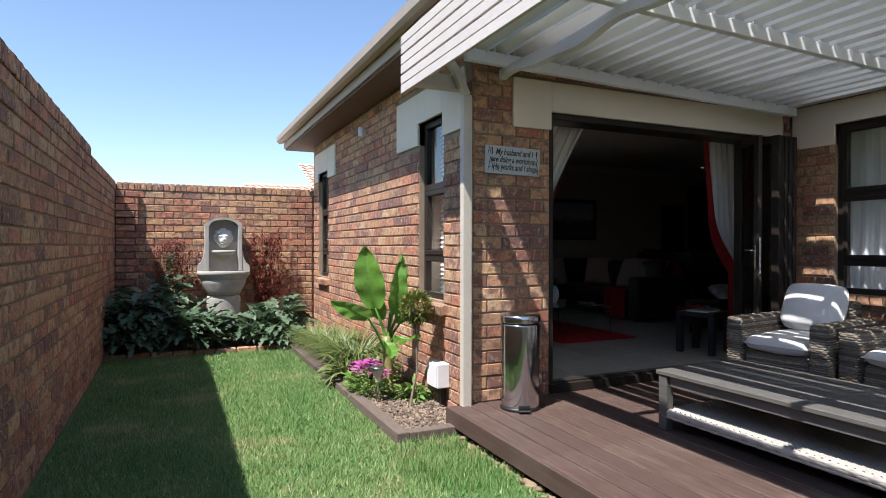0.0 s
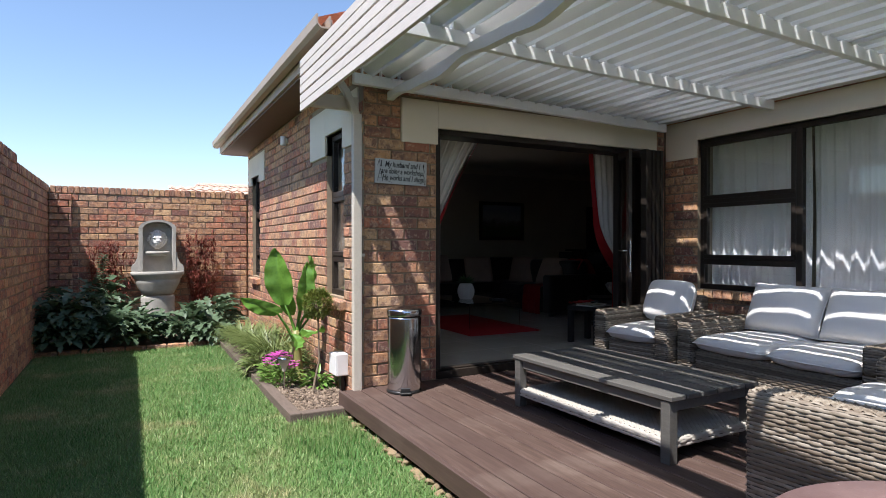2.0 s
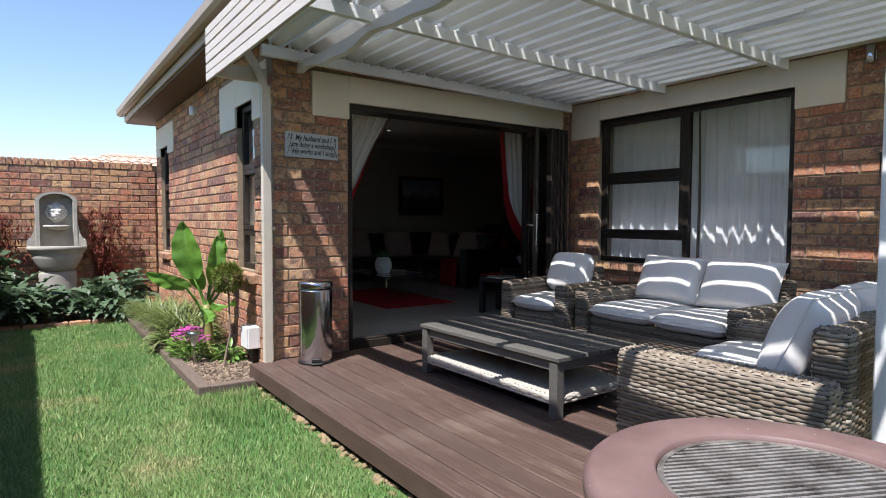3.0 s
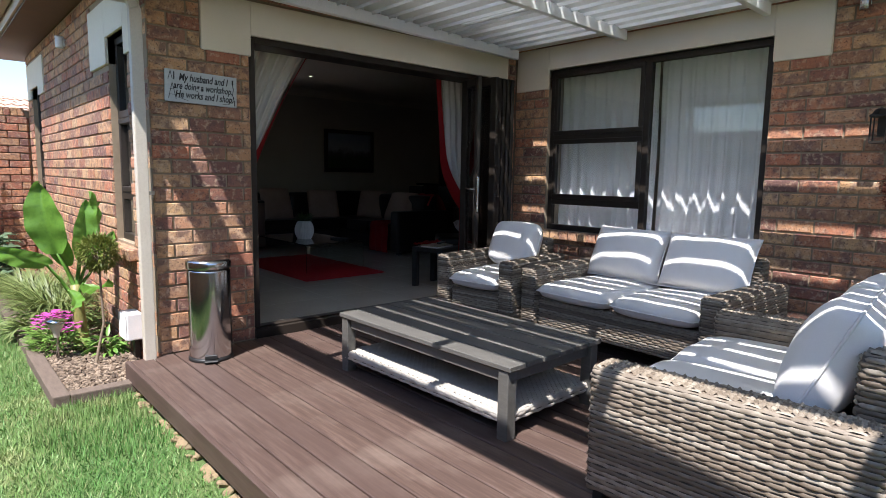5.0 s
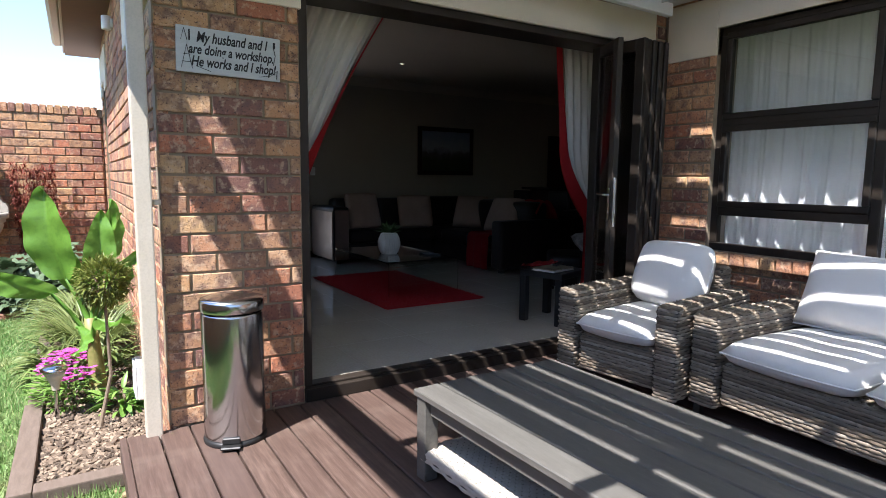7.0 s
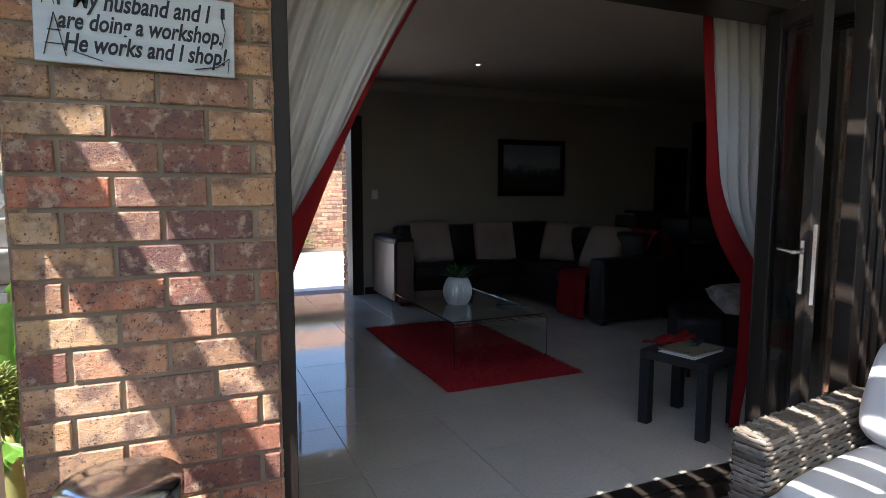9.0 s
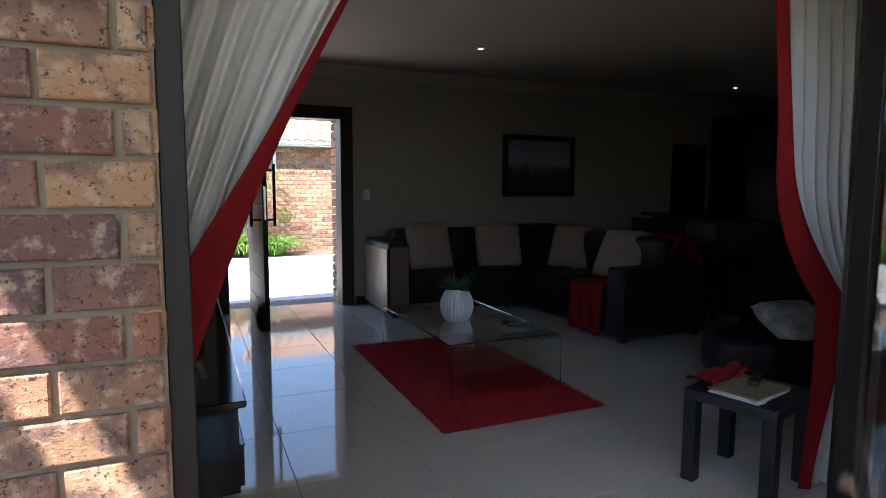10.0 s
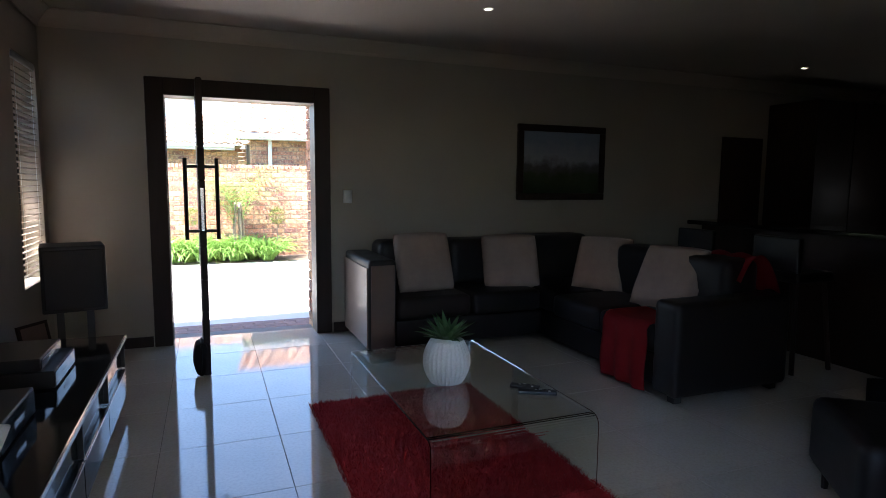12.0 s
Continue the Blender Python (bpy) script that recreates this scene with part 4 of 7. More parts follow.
# ---- coffee table ----
tab = thing("coffee_table", "weathered grey slatted coffee table with a woven lower shelf", "table", pose(3.335, 1.76, DECK, 0, 0, 1.5))
TX, TY, TZ = 0.40, 0.735, 0.385
for k in range(6):
    w = 2 * TX / 6
    part("slat", boxes((-TX + k * w + 0.004, -TX + (k + 1) * w - 0.004, -TY, TY, TZ - 0.028, TZ), bevel=0.004), GREYWOOD, tab)
for sx in (-1, 1):
    part("apron", boxes((sx * (TX - 0.045) - 0.012, sx * (TX - 0.045) + 0.012, -TY + 0.09, TY - 0.09, TZ - 0.095, TZ - 0.029), bevel=0.003), GREYWOOD, tab)
    for sy in (-1, 1):
        part("leg", boxes((sx * (TX - 0.045) - 0.033, sx * (TX - 0.045) + 0.033, sy * (TY - 0.05) - 0.033, sy * (TY - 0.05) + 0.033, 0, TZ - 0.029), bevel=0.004), GREYWOOD, tab)
for sy in (-1, 1):
    part("apron", boxes((-TX + 0.08, TX - 0.08, sy * (TY - 0.05) - 0.012, sy * (TY - 0.05) + 0.012, TZ - 0.095, TZ - 0.029), bevel=0.003), GREYWOOD, tab)
woven_box("shelf", tab, -TX + 0.015, TX - 0.015, -TY + 0.03, TY - 0.03, 0.085, 0.135, WICKER_PALE)

# ---- fire pit ----
PIT = surface("rust_brown_painted_steel", (0.135, 0.082, 0.073), (0.175, 0.112, 0.100), 0.6, 6, 90, 0.35, 0.002)
SOOT = surface("sooty_iron", (0.025, 0.022, 0.02), (0.07, 0.06, 0.055), 0.8, 9, 60, 0.6, 0.004)
v = coords(PIT)
chip = ramp(PIT, noise_of(PIT, v, 34, 2), ((0.735, (0, 0, 0)), (0.75, (1, 1, 1))))
ln(PIT, mix(PIT, chip, ramp(PIT, noise_of(PIT, v, 5, 5), ((0.3, (0.135, 0.080, 0.072)), (0.7, (0.185, 0.118, 0.106)))), (0.55, 0.52, 0.48)), bsdf(PIT).inputs["Base Color"])
GRATE = surface("pitted_grate_steel", (0.46, 0.43, 0.39), (0.10, 0.085, 0.075), 0.5, 12, 120, 0.4, 0.002, metal=0.7)
pit = thing("fire_pit", "round rust-brown steel fire pit with a sooty bar grate", "fire pit", at(1.925, -0.79, 0.0))
PZ, PR, PI = 0.74, 0.52, 0.335
part("rim", lathe([(PI, PZ - 0.03), (PI, PZ - 0.004), (PI + 0.008, PZ), (PR - 0.02, PZ - 0.004), (PR, PZ - 0.022), (PR + 0.002, PZ - 0.06), (PR - 0.02, PZ - 0.14), (PR - 0.03, PZ - 0.14), (PR - 0.015, PZ - 0.05), (PI, PZ - 0.03)], 72), PIT, pit, smooth=True)
part("bowl", lathe([(PI + 0.004, PZ - 0.02), (PI - 0.01, PZ - 0.07), (PI - 0.07, PZ - 0.12), (0.12, PZ - 0.15), (0.0, PZ - 0.15)], 48), SOOT, pit, smooth=True)
part("pedestal", lathe([(0.0, 0.0), (0.135, 0.0), (0.135, 0.03), (0.11, 0.06), (0.10, 0.34), (0.20, 0.47), (0.30, 0.56), (0.33, 0.70)], 40), PIT, pit, smooth=True)
part("grate_ring", lathe([(PI - 0.004, PZ - 0.030), (PI - 0.004, PZ - 0.016), (PI - 0.02, PZ - 0.016), (PI - 0.02, PZ - 0.030), (PI - 0.004, PZ - 0.030)], 60), GRATE, pit)
ang = radians(-25)
for k in range(30):
    d = -0.312 + k * 0.0215
    half = math.sqrt(max(0.0, (PI - 0.012) ** 2 - d * d))
    c, s = math.cos(ang), math.sin(ang)
    a = (d * -s - half * c, d * c - half * s, PZ - 0.022)
    b = (d * -s + half * c, d * c + half * s, PZ - 0.022)
    part("grate_bar", rod(bmesh.new(), a, b, 0.0055, 6), GRATE, pit)

# ---- lamps on the window wall ----
lam = thing("wall_downlight", "small brushed steel cylinder downlight on brick", "wall lamp", at(XE - 0.05, 0.42, 2.60))
part("tube", lathe([(0.0, 0.0), (0.03, 0.0), (0.032, 0.004), (0.032, 0.14), (0.0, 0.144)], 24), STEEL, lam, smooth=True)
part("back_plate", boxes((0.025, 0.052, -0.03, 0.03, 0.03, 0.11), bevel=0.003), STEEL, lam)
lam = thing("wall_lantern", "dark metal wall lantern on the brick wall", "wall lamp", at(XE - 0.09, 0.26, 1.72))
part("cage", boxes((-0.045, 0.045, -0.045, 0.045, 0.0, 0.015), (-0.05, 0.05, -0.05, 0.05, 0.17, 0.185), (-0.045, -0.037, -0.045, -0.037, 0.015, 0.17), (0.037, 0.045, -0.045, -0.037, 0.015, 0.17), (-0.045, -0.037, 0.037, 0.045, 0.015, 0.17), (0.037, 0.045, 0.037, 0.045, 0.015, 0.17)), FRAME, lam)
part("roof_cap", lathe([(0.055, 0.185), (0.03, 0.22), (0.0, 0.235)], 4), FRAME, lam)
part("wall_arm", boxes((0.03, 0.10, -0.012, 0.012, 0.18, 0.20), (0.085, 0.102, -0.03, 0.03, 0.05, 0.22)), FRAME, lam)
lam = thing("wall_downlight", "small white cylinder lamp high on the garden wall of the house", "wall lamp", at(XW - 0.045, 6.30, 2.66))
part("tube", lathe([(0.0, 0.0), (0.036, 0.0), (0.038, 0.004), (0.038, 0.11), (0.0, 0.114)], 24), WHITE, lam, smooth=True)
part("back_plate", boxes((0.03, 0.05, -0.03, 0.03, 0.02, 0.09), bevel=0.003), WHITE, lam)
ebx = thing("junction_box", "white plastic electrical box on the brick wall", "electrical box", at(XW - 0.055, 4.03, 0.20))
part("box", boxes((-0.055, 0.055, -0.10, 0.10, 0.0, 0.20), bevel=0.008, seg=2), WHITE, ebx)
part("lid", boxes((-0.066, -0.056, -0.095, 0.095, 0.005, 0.195), bevel=0.004), WHITE, ebx)
part("conduit", boxes((0.01, 0.05, -0.03, 0.03, -0.20, 0.0), bevel=0.004), BLACK, ebx)
tagged(part("door_jamb_trim", boxes((XE - 0.03, XE + 0.02, -0.42, -0.30, DECK, 2.3), bevel=0.004), BEIGE), "beige painted jamb at the end of the patio wall", "trim", kind="structure")


# ---- plants ----
def leaf_mat(name, a, b, rough=0.45, trans=0.25):
    m = mat_new(name, a, rough)
    r = m.node_tree.nodes.new("ShaderNodeNewGeometry").outputs["Random Per Island"]
    v = coords(m)
    c = mix(m, r, a, b)
    c = mix(m, ramp(m, noise_of(m, v, 25, 3), ((0.45, (0, 0, 0)), (0.75, (0.5, 0.5, 0.5)))), c, tuple(0.6 * x for x in a))
    ln(m, c, bsdf(m).inputs["Base Color"])
    t = nd(m, "ShaderNodeBsdfTranslucent")
    ln(m, c, t.inputs["Color"])
    x = nd(m, "ShaderNodeMixShader", Fac=trans)
    ln(m, bsdf(m).outputs["BSDF"], x.inputs[1])
    ln(m, t.outputs["BSDF"], x.inputs[2])
    ln(m, x.outputs["Shader"], m.node_tree.nodes["Material Output"].inputs["Surface"])
    return m


def leaf(V, F, base, way, length, width, droop, n=5, fold=0.25, lobes=0, roll=0.0):
    """A curved leaf: a strip with a folded midrib; lobes > 0 cuts the edge into points."""
    base, d = Vector(base), Vector(way).normalized()
    side = d.cross(Vector((0, 0, 1)))
    side = side.normalized() if side.length > 1e-3 else Vector((1, 0, 0))
    if roll:
        side = Matrix.Rotation(roll, 3, d) @ side
    k = len(V)
    p = base.copy()
    for i in range(n + 1):
        t = i / n
        w = width * math.sin(math.pi * min(1.0, 0.08 + 0.92 * t) ** 0.75) if t < 1 else 0.0
        if lobes and 0 < i < n:
            w *= 1.25 if i % 2 else 0.45
        up = side.cross(d)
        V += [tuple(p - side * w / 2 + up * w * fold), tuple(p), tuple(p + side * w / 2 + up * w * fold)]
        p = p + d * length / n
        d = (d + Vector((0, 0, -droop / n))).normalized()
    for i in range(n):
        b = k + 3 * i
        F += [(b, b + 1, b + 4, b + 3), (b + 1, b + 2, b + 5, b + 4)]


ACAN = leaf_mat("grey_green_leaf", (0.075, 0.125, 0.065), (0.13, 0.19, 0.105), 0.5)
STRAP = leaf_mat("strap_leaf", (0.14, 0.20, 0.055), (0.24, 0.28, 0.10), 0.45)
BANANA = leaf_mat("banana_leaf", (0.10, 0.24, 0.035), (0.16, 0.32, 0.05), 0.35, 0.35)
TOPI = leaf_mat("clipped_box_leaf", (0.12, 0.16, 0.03), (0.22, 0.24, 0.05), 0.5)
RUST = leaf_mat("dry_red_leaf", (0.17, 0.030, 0.018), (0.27, 0.060, 0.030), 0.7)
PINK = leaf_mat("magenta_petal", (0.55, 0.05, 0.36), (0.70, 0.14, 0.50), 0.6)
AGAP = leaf_mat("bright_green_leaf", (0.14, 0.28, 0.05), (0.24, 0.38, 0.09), 0.4)
BARK = surface("pale_bark", (0.26, 0.20, 0.14), (0.17, 0.13, 0.09), 0.9, 20, 90, 0.6, 0.004)
MULCH = surface("bark_mulch", (0.17, 0.12, 0.08), (0.09, 0.065, 0.045), 0.95, 30, 120, 0.8, 0.01)
SLEEPER = surface("weathered_sleeper", (0.11, 0.080, 0.060), (0.16, 0.12, 0.095), 0.9, 8, 60, 0.5, 0.003, (6, 1, 6))


def clump(name, label, x, y, z, n, spread, height, seed, mat, size=(0.25, 0.09), lobes=9, group="", category="plant", droop=1.1):
    """A mound of large leaves."""
    r = random.Random(seed)
    V, F = [], []
    for i in range(n):
        a, rad = r.uniform(0, 6.283), spread * math.sqrt(r.random()) * 0.75
        zz = height * (1 - (rad / spread) ** 2) * r.uniform(0.25, 1.0)
        way = (math.cos(a) * r.uniform(0.5, 1.0), math.sin(a) * r.uniform(0.5, 1.0), r.uniform(-0.1, 0.9))
        s = r.uniform(0.7, 1.25)
        leaf(V, F, (rad * math.cos(a), rad * math.sin(a), zz), way, size[0] * s, size[1] * s, droop * r.uniform(0.6, 1.4), 9 if lobes else 5, 0.18, lobes, r.uniform(-0.5, 0.5))
    t = thing(name, label, category, at(x, y, z), group)
    part("foliage", boxes((0, 0.001, 0, 0.001, 0, 0.001)), mat, t) if not V else from_mesh("foliage", raw_mesh("foliage", V, F), mat, t, smooth=True)
    bm = bmesh.new()
    for i in range(7):
        a = r.uniform(0, 6.283)
        rod(bm, (0, 0, -0.02), (0.35 * spread * math.cos(a), 0.35 * spread * math.sin(a), height * 0.7), 0.008, 6, 0.004)
    part("stems", bm, BARK, t)
    return t


for x, y, n, sp, h, sd in ((-0.28, 8.05, 190, 0.50, 0.85, 1), (0.18, 7.75, 150, 0.42, 0.55, 2), (-0.45, 7.75, 150, 0.34, 0.75, 3), (0.45, 8.0, 90, 0.30, 0.45, 4),
                           (1.05, 7.95, 130, 0.36, 0.50, 5), (1.40, 8.2, 150, 0.42, 0.60, 6), (1.35, 7.75, 90, 0.28, 0.38, 7), (0.02, 8.5, 110, 0.34, 0.95, 8)):
    clump("acanthus", "grey-green lobed acanthus clump in the bed by the fountain", x, y, 0.02, n, sp, h, sd, ACAN, (0.30, 0.115), 9, "acanthus clumps")
# flower spike
V, F = [], []
r = random.Random(77)
for i in range(160):
    z = r.uniform(0.55, 1.25)
    a = r.uniform(0, 6.283)
    leaf(V, F, (0.02 * math.cos(a), 0.02 * math.sin(a), z), (math.cos(a), math.sin(a), 0.4), 0.11 * (1.4 - z * 0.7), 0.035, 0.8, 4, 0.2)
t = thing("tall_herb", "tall grey-green leafy herb stem against the end wall", "plant", at(0.0, 8.35, 0.02))
from_mesh("foliage", raw_mesh("foliage", V, F), ACAN, t)
part("stem", rod(bmesh.new(), (0, 0, 0), (0, 0, 1.25), 0.012, 8, 0.004), BARK, t)


def dry_shrub(x, y, h, w, seed):
    r = random.Random(seed)
    t = thing("dry_red_shrub", "leafless-looking rusty red climbing shrub on the brick wall", "shrub", at(x, y, 0.02), "red wall shrubs")
    bm = bmesh.new()
    V, F = [], []
    for k in range(26):
        x0 = r.uniform(-w / 3, w / 3)
        p = Vector((x0 * 0.4, 0.0, 0.0))
        pts = [p.copy()]
        for i in range(8):
            p = p + Vector((r.uniform(-0.05, 0.05) + x0 * 0.13, r.uniform(-0.02, 0.012), h / 8 * r.uniform(0.75, 1.1)))
            p.y = min(p.y, 0.05)
            pts.append(p.copy())
            for q in range(17):
                d = (r.uniform(-1, 1), r.uniform(-1, 0.3), r.uniform(-1.2, 0.4))
                leaf(V, F, p + Vector((r.uniform(-0.03, 0.03), 0, r.uniform(-0.06, 0.06))), d, r.uniform(0.035, 0.085), 0.014, 0.6, 2, 0.1)
        tube(bm, pts, 0.004, 5, 0.4)
    part("branches", bm, RUST, t)["kind"] = "stuff"
    from_mesh("foliage", raw_mesh("foliage", V, F), RUST, t)


dry_shrub(0.02, 8.98, 1.45, 0.42, 5)
dry_shrub(1.36, 8.98, 1.55, 0.50, 6)

# ---- planting bed ----
bed = tagged(part("planting_bed", boxes((1.52, XW - 0.012, 3.46, 9.1, -0.02, 0.035), (XG, 1.52, 7.55, 9.1, -0.02, 0.03)), MULCH), "bark-mulched planting bed along the house wall", "planting bed", kind="structure")
r = random.Random(31)
V, F = [], []
for i in range(2600):
    x, y = r.uniform(1.54, XW - 0.02), r.uniform(3.48, 5.6)
    m = pose(x, y, 0.036 + r.uniform(0, 0.012), r.uniform(-30, 30), r.uniform(-30, 30), r.uniform(0, 360))
    a, b, c = r.uniform(0.008, 0.022), r.uniform(0.006, 0.014), r.uniform(0.002, 0.006)
    k = len(V)
    V += [tuple(m @ Vector(p)) for p in ((-a, -b, -c), (a, -b, -c), (a, b, -c), (-a, b, -c), (-a * 0.8, -b * 0.8, c), (a * 0.8, -b * 0.8, c), (a * 0.8, b * 0.8, c), (-a * 0.8, b * 0.8, c))]
    F += [tuple(k + i for i in q) for q in ((4, 5, 6, 7), (0, 1, 5, 4), (1, 2, 6, 5), (2, 3, 7, 6), (3, 0, 4, 7))]
CHIP = mat_new("bark_chip", (0.2, 0.14, 0.09), 0.9)
rr = CHIP.node_tree.nodes.new("ShaderNodeNewGeometry").outputs["Random Per Island"]
ln(CHIP, ramp(CHIP, rr, ((0.0, (0.07, 0.05, 0.035)), (0.5, (0.16, 0.115, 0.08)), (1.0, (0.30, 0.23, 0.165)))), bsdf(CHIP).inputs["Base Color"])
tagged(from_mesh("bark_chips", raw_mesh("bark_chips", V, F), CHIP), "loose brown bark chips on the planting bed", "mulch", kind="stuff")
for spec in ((1.43, 1.525, 3.36, 4.55, 0.0, 0.075), (1.526, 1.96, 3.36, 3.455, 0.0, 0.07), (1.44, 1.53, 4.56, 5.9, 0.0, 0.06), (1.43, 1.525, 5.92, 7.5, 0.0, 0.06)):
    tagged(part("bed_edging", boxes(spec, bevel=0.008, seg=2), SLEEPER), "weathered dark timber sleeper edging the planting bed", "edging", group="bed edging")
bm = bmesh.new()
for k in range(9):
    box(bm, XG + 0.25 * k, XG + 0.25 * k + 0.235, 7.50 + 0.02 * math.sin(k), 7.60 + 0.02 * math.sin(k), -0.02, 0.06, 0.01)
tagged(part("edging_bricks", bm, BRICKS), "row of bricks edging the far bed", "edging", kind="stuff")


# ---- fountain ----
CAST = surface("cast_stone", (0.47, 0.44, 0.385), (0.34, 0.325, 0.285), 0.9, 7, 70, 0.5, 0.004)
foun = thing("wall_fountain", "grey cast-stone wall fountain with an arched niche and lion mask", "fountain", at(0.715, 8.93, 0.02) @ Matrix.Diagonal((1.07, 1.0, 1.03, 1)))


def arch_plate(bm, w, z0, z1, rise, y0, y1):
    """An upright slab with a segmental arched top."""
    pts = [(-w, z0), (w, z0), (w, z1)] + [(w * math.cos(a), z1 + rise * math.sin(a)) for a in [math.pi * k / 12 for k in range(1, 12)]] + [(-w, z1)]
    a = [bm.verts.new((x, y0, z)) for x, z in pts]
    b = [bm.verts.new((x, y1, z)) for x, z in pts]
    bm.faces.new(a)
    bm.faces.new(b[::-1])
    for i in range(len(pts)):
        j = (i + 1) % len(pts)
        bm.faces.new((a[i], b[i], b[j], a[j]))


bm = bmesh.new()
arch_plate(bm, 0.215, 0.94, 1.60, 0.10, 0.10, 0.17)
part("niche_back", bm, CAST, foun)
bm = bmesh.new()
for i in range(13):
    a0, a1 = math.pi * i / 13, math.pi * (i + 1) / 13
    for (ra, rb, h) in ((0.19, 0.245, 1.0),):
        q = [bm.verts.new((r0 * math.cos(a), y, 1.58 + 0.55 * r0 * math.sin(a))) for y in (-0.06, 0.12) for r0, a in ((ra, a0), (rb, a0), (rb, a1), (ra, a1))]
        for f in ((0, 1, 2, 3), (7, 6, 5, 4), (0, 4, 5, 1), (1, 5, 6, 2), (2, 6, 7, 3), (3, 7, 4, 0)):
            bm.faces.new([q[i2] for i2 in f])
box(bm, -0.245, -0.19, -0.06, 0.12, 0.94, 1.58, 0.006)
box(bm, 0.19, 0.245, -0.06, 0.12, 0.94, 1.58, 0.006)
part("niche_frame", bm, CAST, foun)
for sd in (-1, 1):
    bm = bmesh.new()
    prof = [(0.235, 0.945), (0.345, 0.945), (0.345, 1.00), (0.325, 1.045), (0.30, 1.055), (0.285, 1.09), (0.262, 1.15), (0.256, 1.22), (0.235, 1.24)]
    ends = [[bm.verts.new((sd * x, y, z)) for x, z in prof] for y in (-0.05, 0.12)]
    for k in range(len(prof)):
        q = (k + 1) % len(prof)
        bm.faces.new((ends[0][k], ends[0][q], ends[1][q], ends[1][k]))
    for e in ends:
        bm.faces.new(e)
    bmesh.ops.recalc_face_normals(bm, faces=bm.faces)
    part("side_scroll", bm, CAST, foun)
part("shelf", lathe([(0.0, 1.165), (0.10, 1.17), (0.155, 1.205), (0.16, 1.235), (0.13, 1.24), (0.12, 1.22), (0.0, 1.21)], 28, m=pose(0, -0.02, 0) @ Matrix.Diagonal((1, 0.75, 1, 1))), CAST, foun, smooth=True)
half = Matrix.Diagonal((1, 0.62, 1, 1))
part("basin", lathe([(0.0, 0.58), (0.205, 0.60), (0.235, 0.66), (0.285, 0.76), (0.300, 0.81), (0.292, 0.825), (0.318, 0.84), (0.318, 0.872), (0.348, 0.885), (0.352, 0.935), (0.335, 0.945), (0.295, 0.93), (0.27, 0.86), (0.15, 0.80), (0.0, 0.79)], 44, m=pose(0, -0.06, 0) @ half), CAST, foun, smooth=True)
part("pedestal", lathe([(0.0, 0.0), (0.27, 0.0), (0.275, 0.05), (0.255, 0.09), (0.235, 0.14), (0.225, 0.30), (0.222, 0.45), (0.225, 0.54), (0.215, 0.585), (0.0, 0.60)], 40, m=pose(0, -0.03, 0) @ half), CAST, foun, smooth=True)
MASK = surface("pale_cast_mask", (0.62, 0.60, 0.56), (0.70, 0.68, 0.64), 0.8, 9, 80, 0.4, 0.003)
bm = bmesh.new()
for (x, y, z, sx, sy, sz) in ((0, 0.05, 1.42, 0.10, 0.07, 0.11), (0, -0.03, 1.375, 0.05, 0.05, 0.045), (0, -0.055, 1.395, 0.028, 0.03, 0.022), (-0.075, 0.03, 1.50, 0.032, 0.03, 0.03), (0.075, 0.03, 1.50, 0.032, 0.03, 0.03), (-0.04, -0.005, 1.445, 0.024, 0.024, 0.018), (0.04, -0.005, 1.445, 0.024, 0.024, 0.018), (0, -0.03, 1.335, 0.035, 0.04, 0.018)):
    bmesh.ops.create_uvsphere(bm, u_segments=16, v_segments=10, radius=1, matrix=Matrix.Translation((x, y, z)) @ Matrix.Diagonal((sx, sy, sz, 1)))
r = random.Random(9)
for i in range(26):
    a = 2 * math.pi * i / 26
    bmesh.ops.create_uvsphere(bm, u_segments=8, v_segments=6, radius=1, matrix=Matrix.Translation((0.105 * math.cos(a), 0.06, 1.42 + 0.115 * math.sin(a))) @ Matrix.Rotation(a, 4, "Y") @ Matrix.Diagonal((0.034, 0.03, 0.016, 1)))
part("lion_mask", bm, MASK, foun, "pale cast lion mask spout", smooth=True)

# ---- banana plant ----
ban = thing("banana_plant", "young banana plant with broad upright green leaves", "plant", at(1.80, 4.62, 0.03))
bm = bmesh.new()
tube(bm, [(0.02, 0, 0), (0.01, 0, 0.18), (0.0, 0.0, 0.36), (-0.01, 0, 0.52)], 0.055, 12, 0.6)
part("trunk", bm, leaf_mat("banana_stem", (0.20, 0.22, 0.06), (0.26, 0.24, 0.08), 0.5, 0.05), ban, smooth=True)


def banana_leaf(base, mid, tip, width, seed, twist=0.0):
    """A broad leaf on a stalk: its rib runs base > mid > tip; the blade starts at mid."""
    base, mid, tip = Vector(base), Vector(mid), Vector(tip)
    bm = bmesh.new()
    tube(bm, [base, base.lerp(mid, 0.5) + Vector((0, 0, 0.02)), mid], 0.016, 8, 0.6)
    d = tip - mid
    side = Matrix.Rotation(twist, 3, d.normalized()) @ Vector((0.83, -0.56, 0.0))
    nrm = side.cross(d).normalized()
    r = random.Random(seed)
    ph = r.uniform(0, 6)

    def f(u, w):
        a = 2 * u - 1
        t = w
        prof = math.sin(math.pi * (0.04 + 0.96 * t) ** 0.8) ** 0.7 if t < 1 else 0.0
        rib = mid + d * t + nrm * (0.05 * math.sin(math.pi * t))
        return rib + side * (a * width / 2 * prof) + nrm * (0.10 * width * (abs(a) * 2.2 - 0.4 * a * a) + 0.010 * math.sin(20 * t + ph) * abs(a))
    sheet(14, 26, f, bm)
    part("leaf", bm, BANANA, ban, smooth=True)


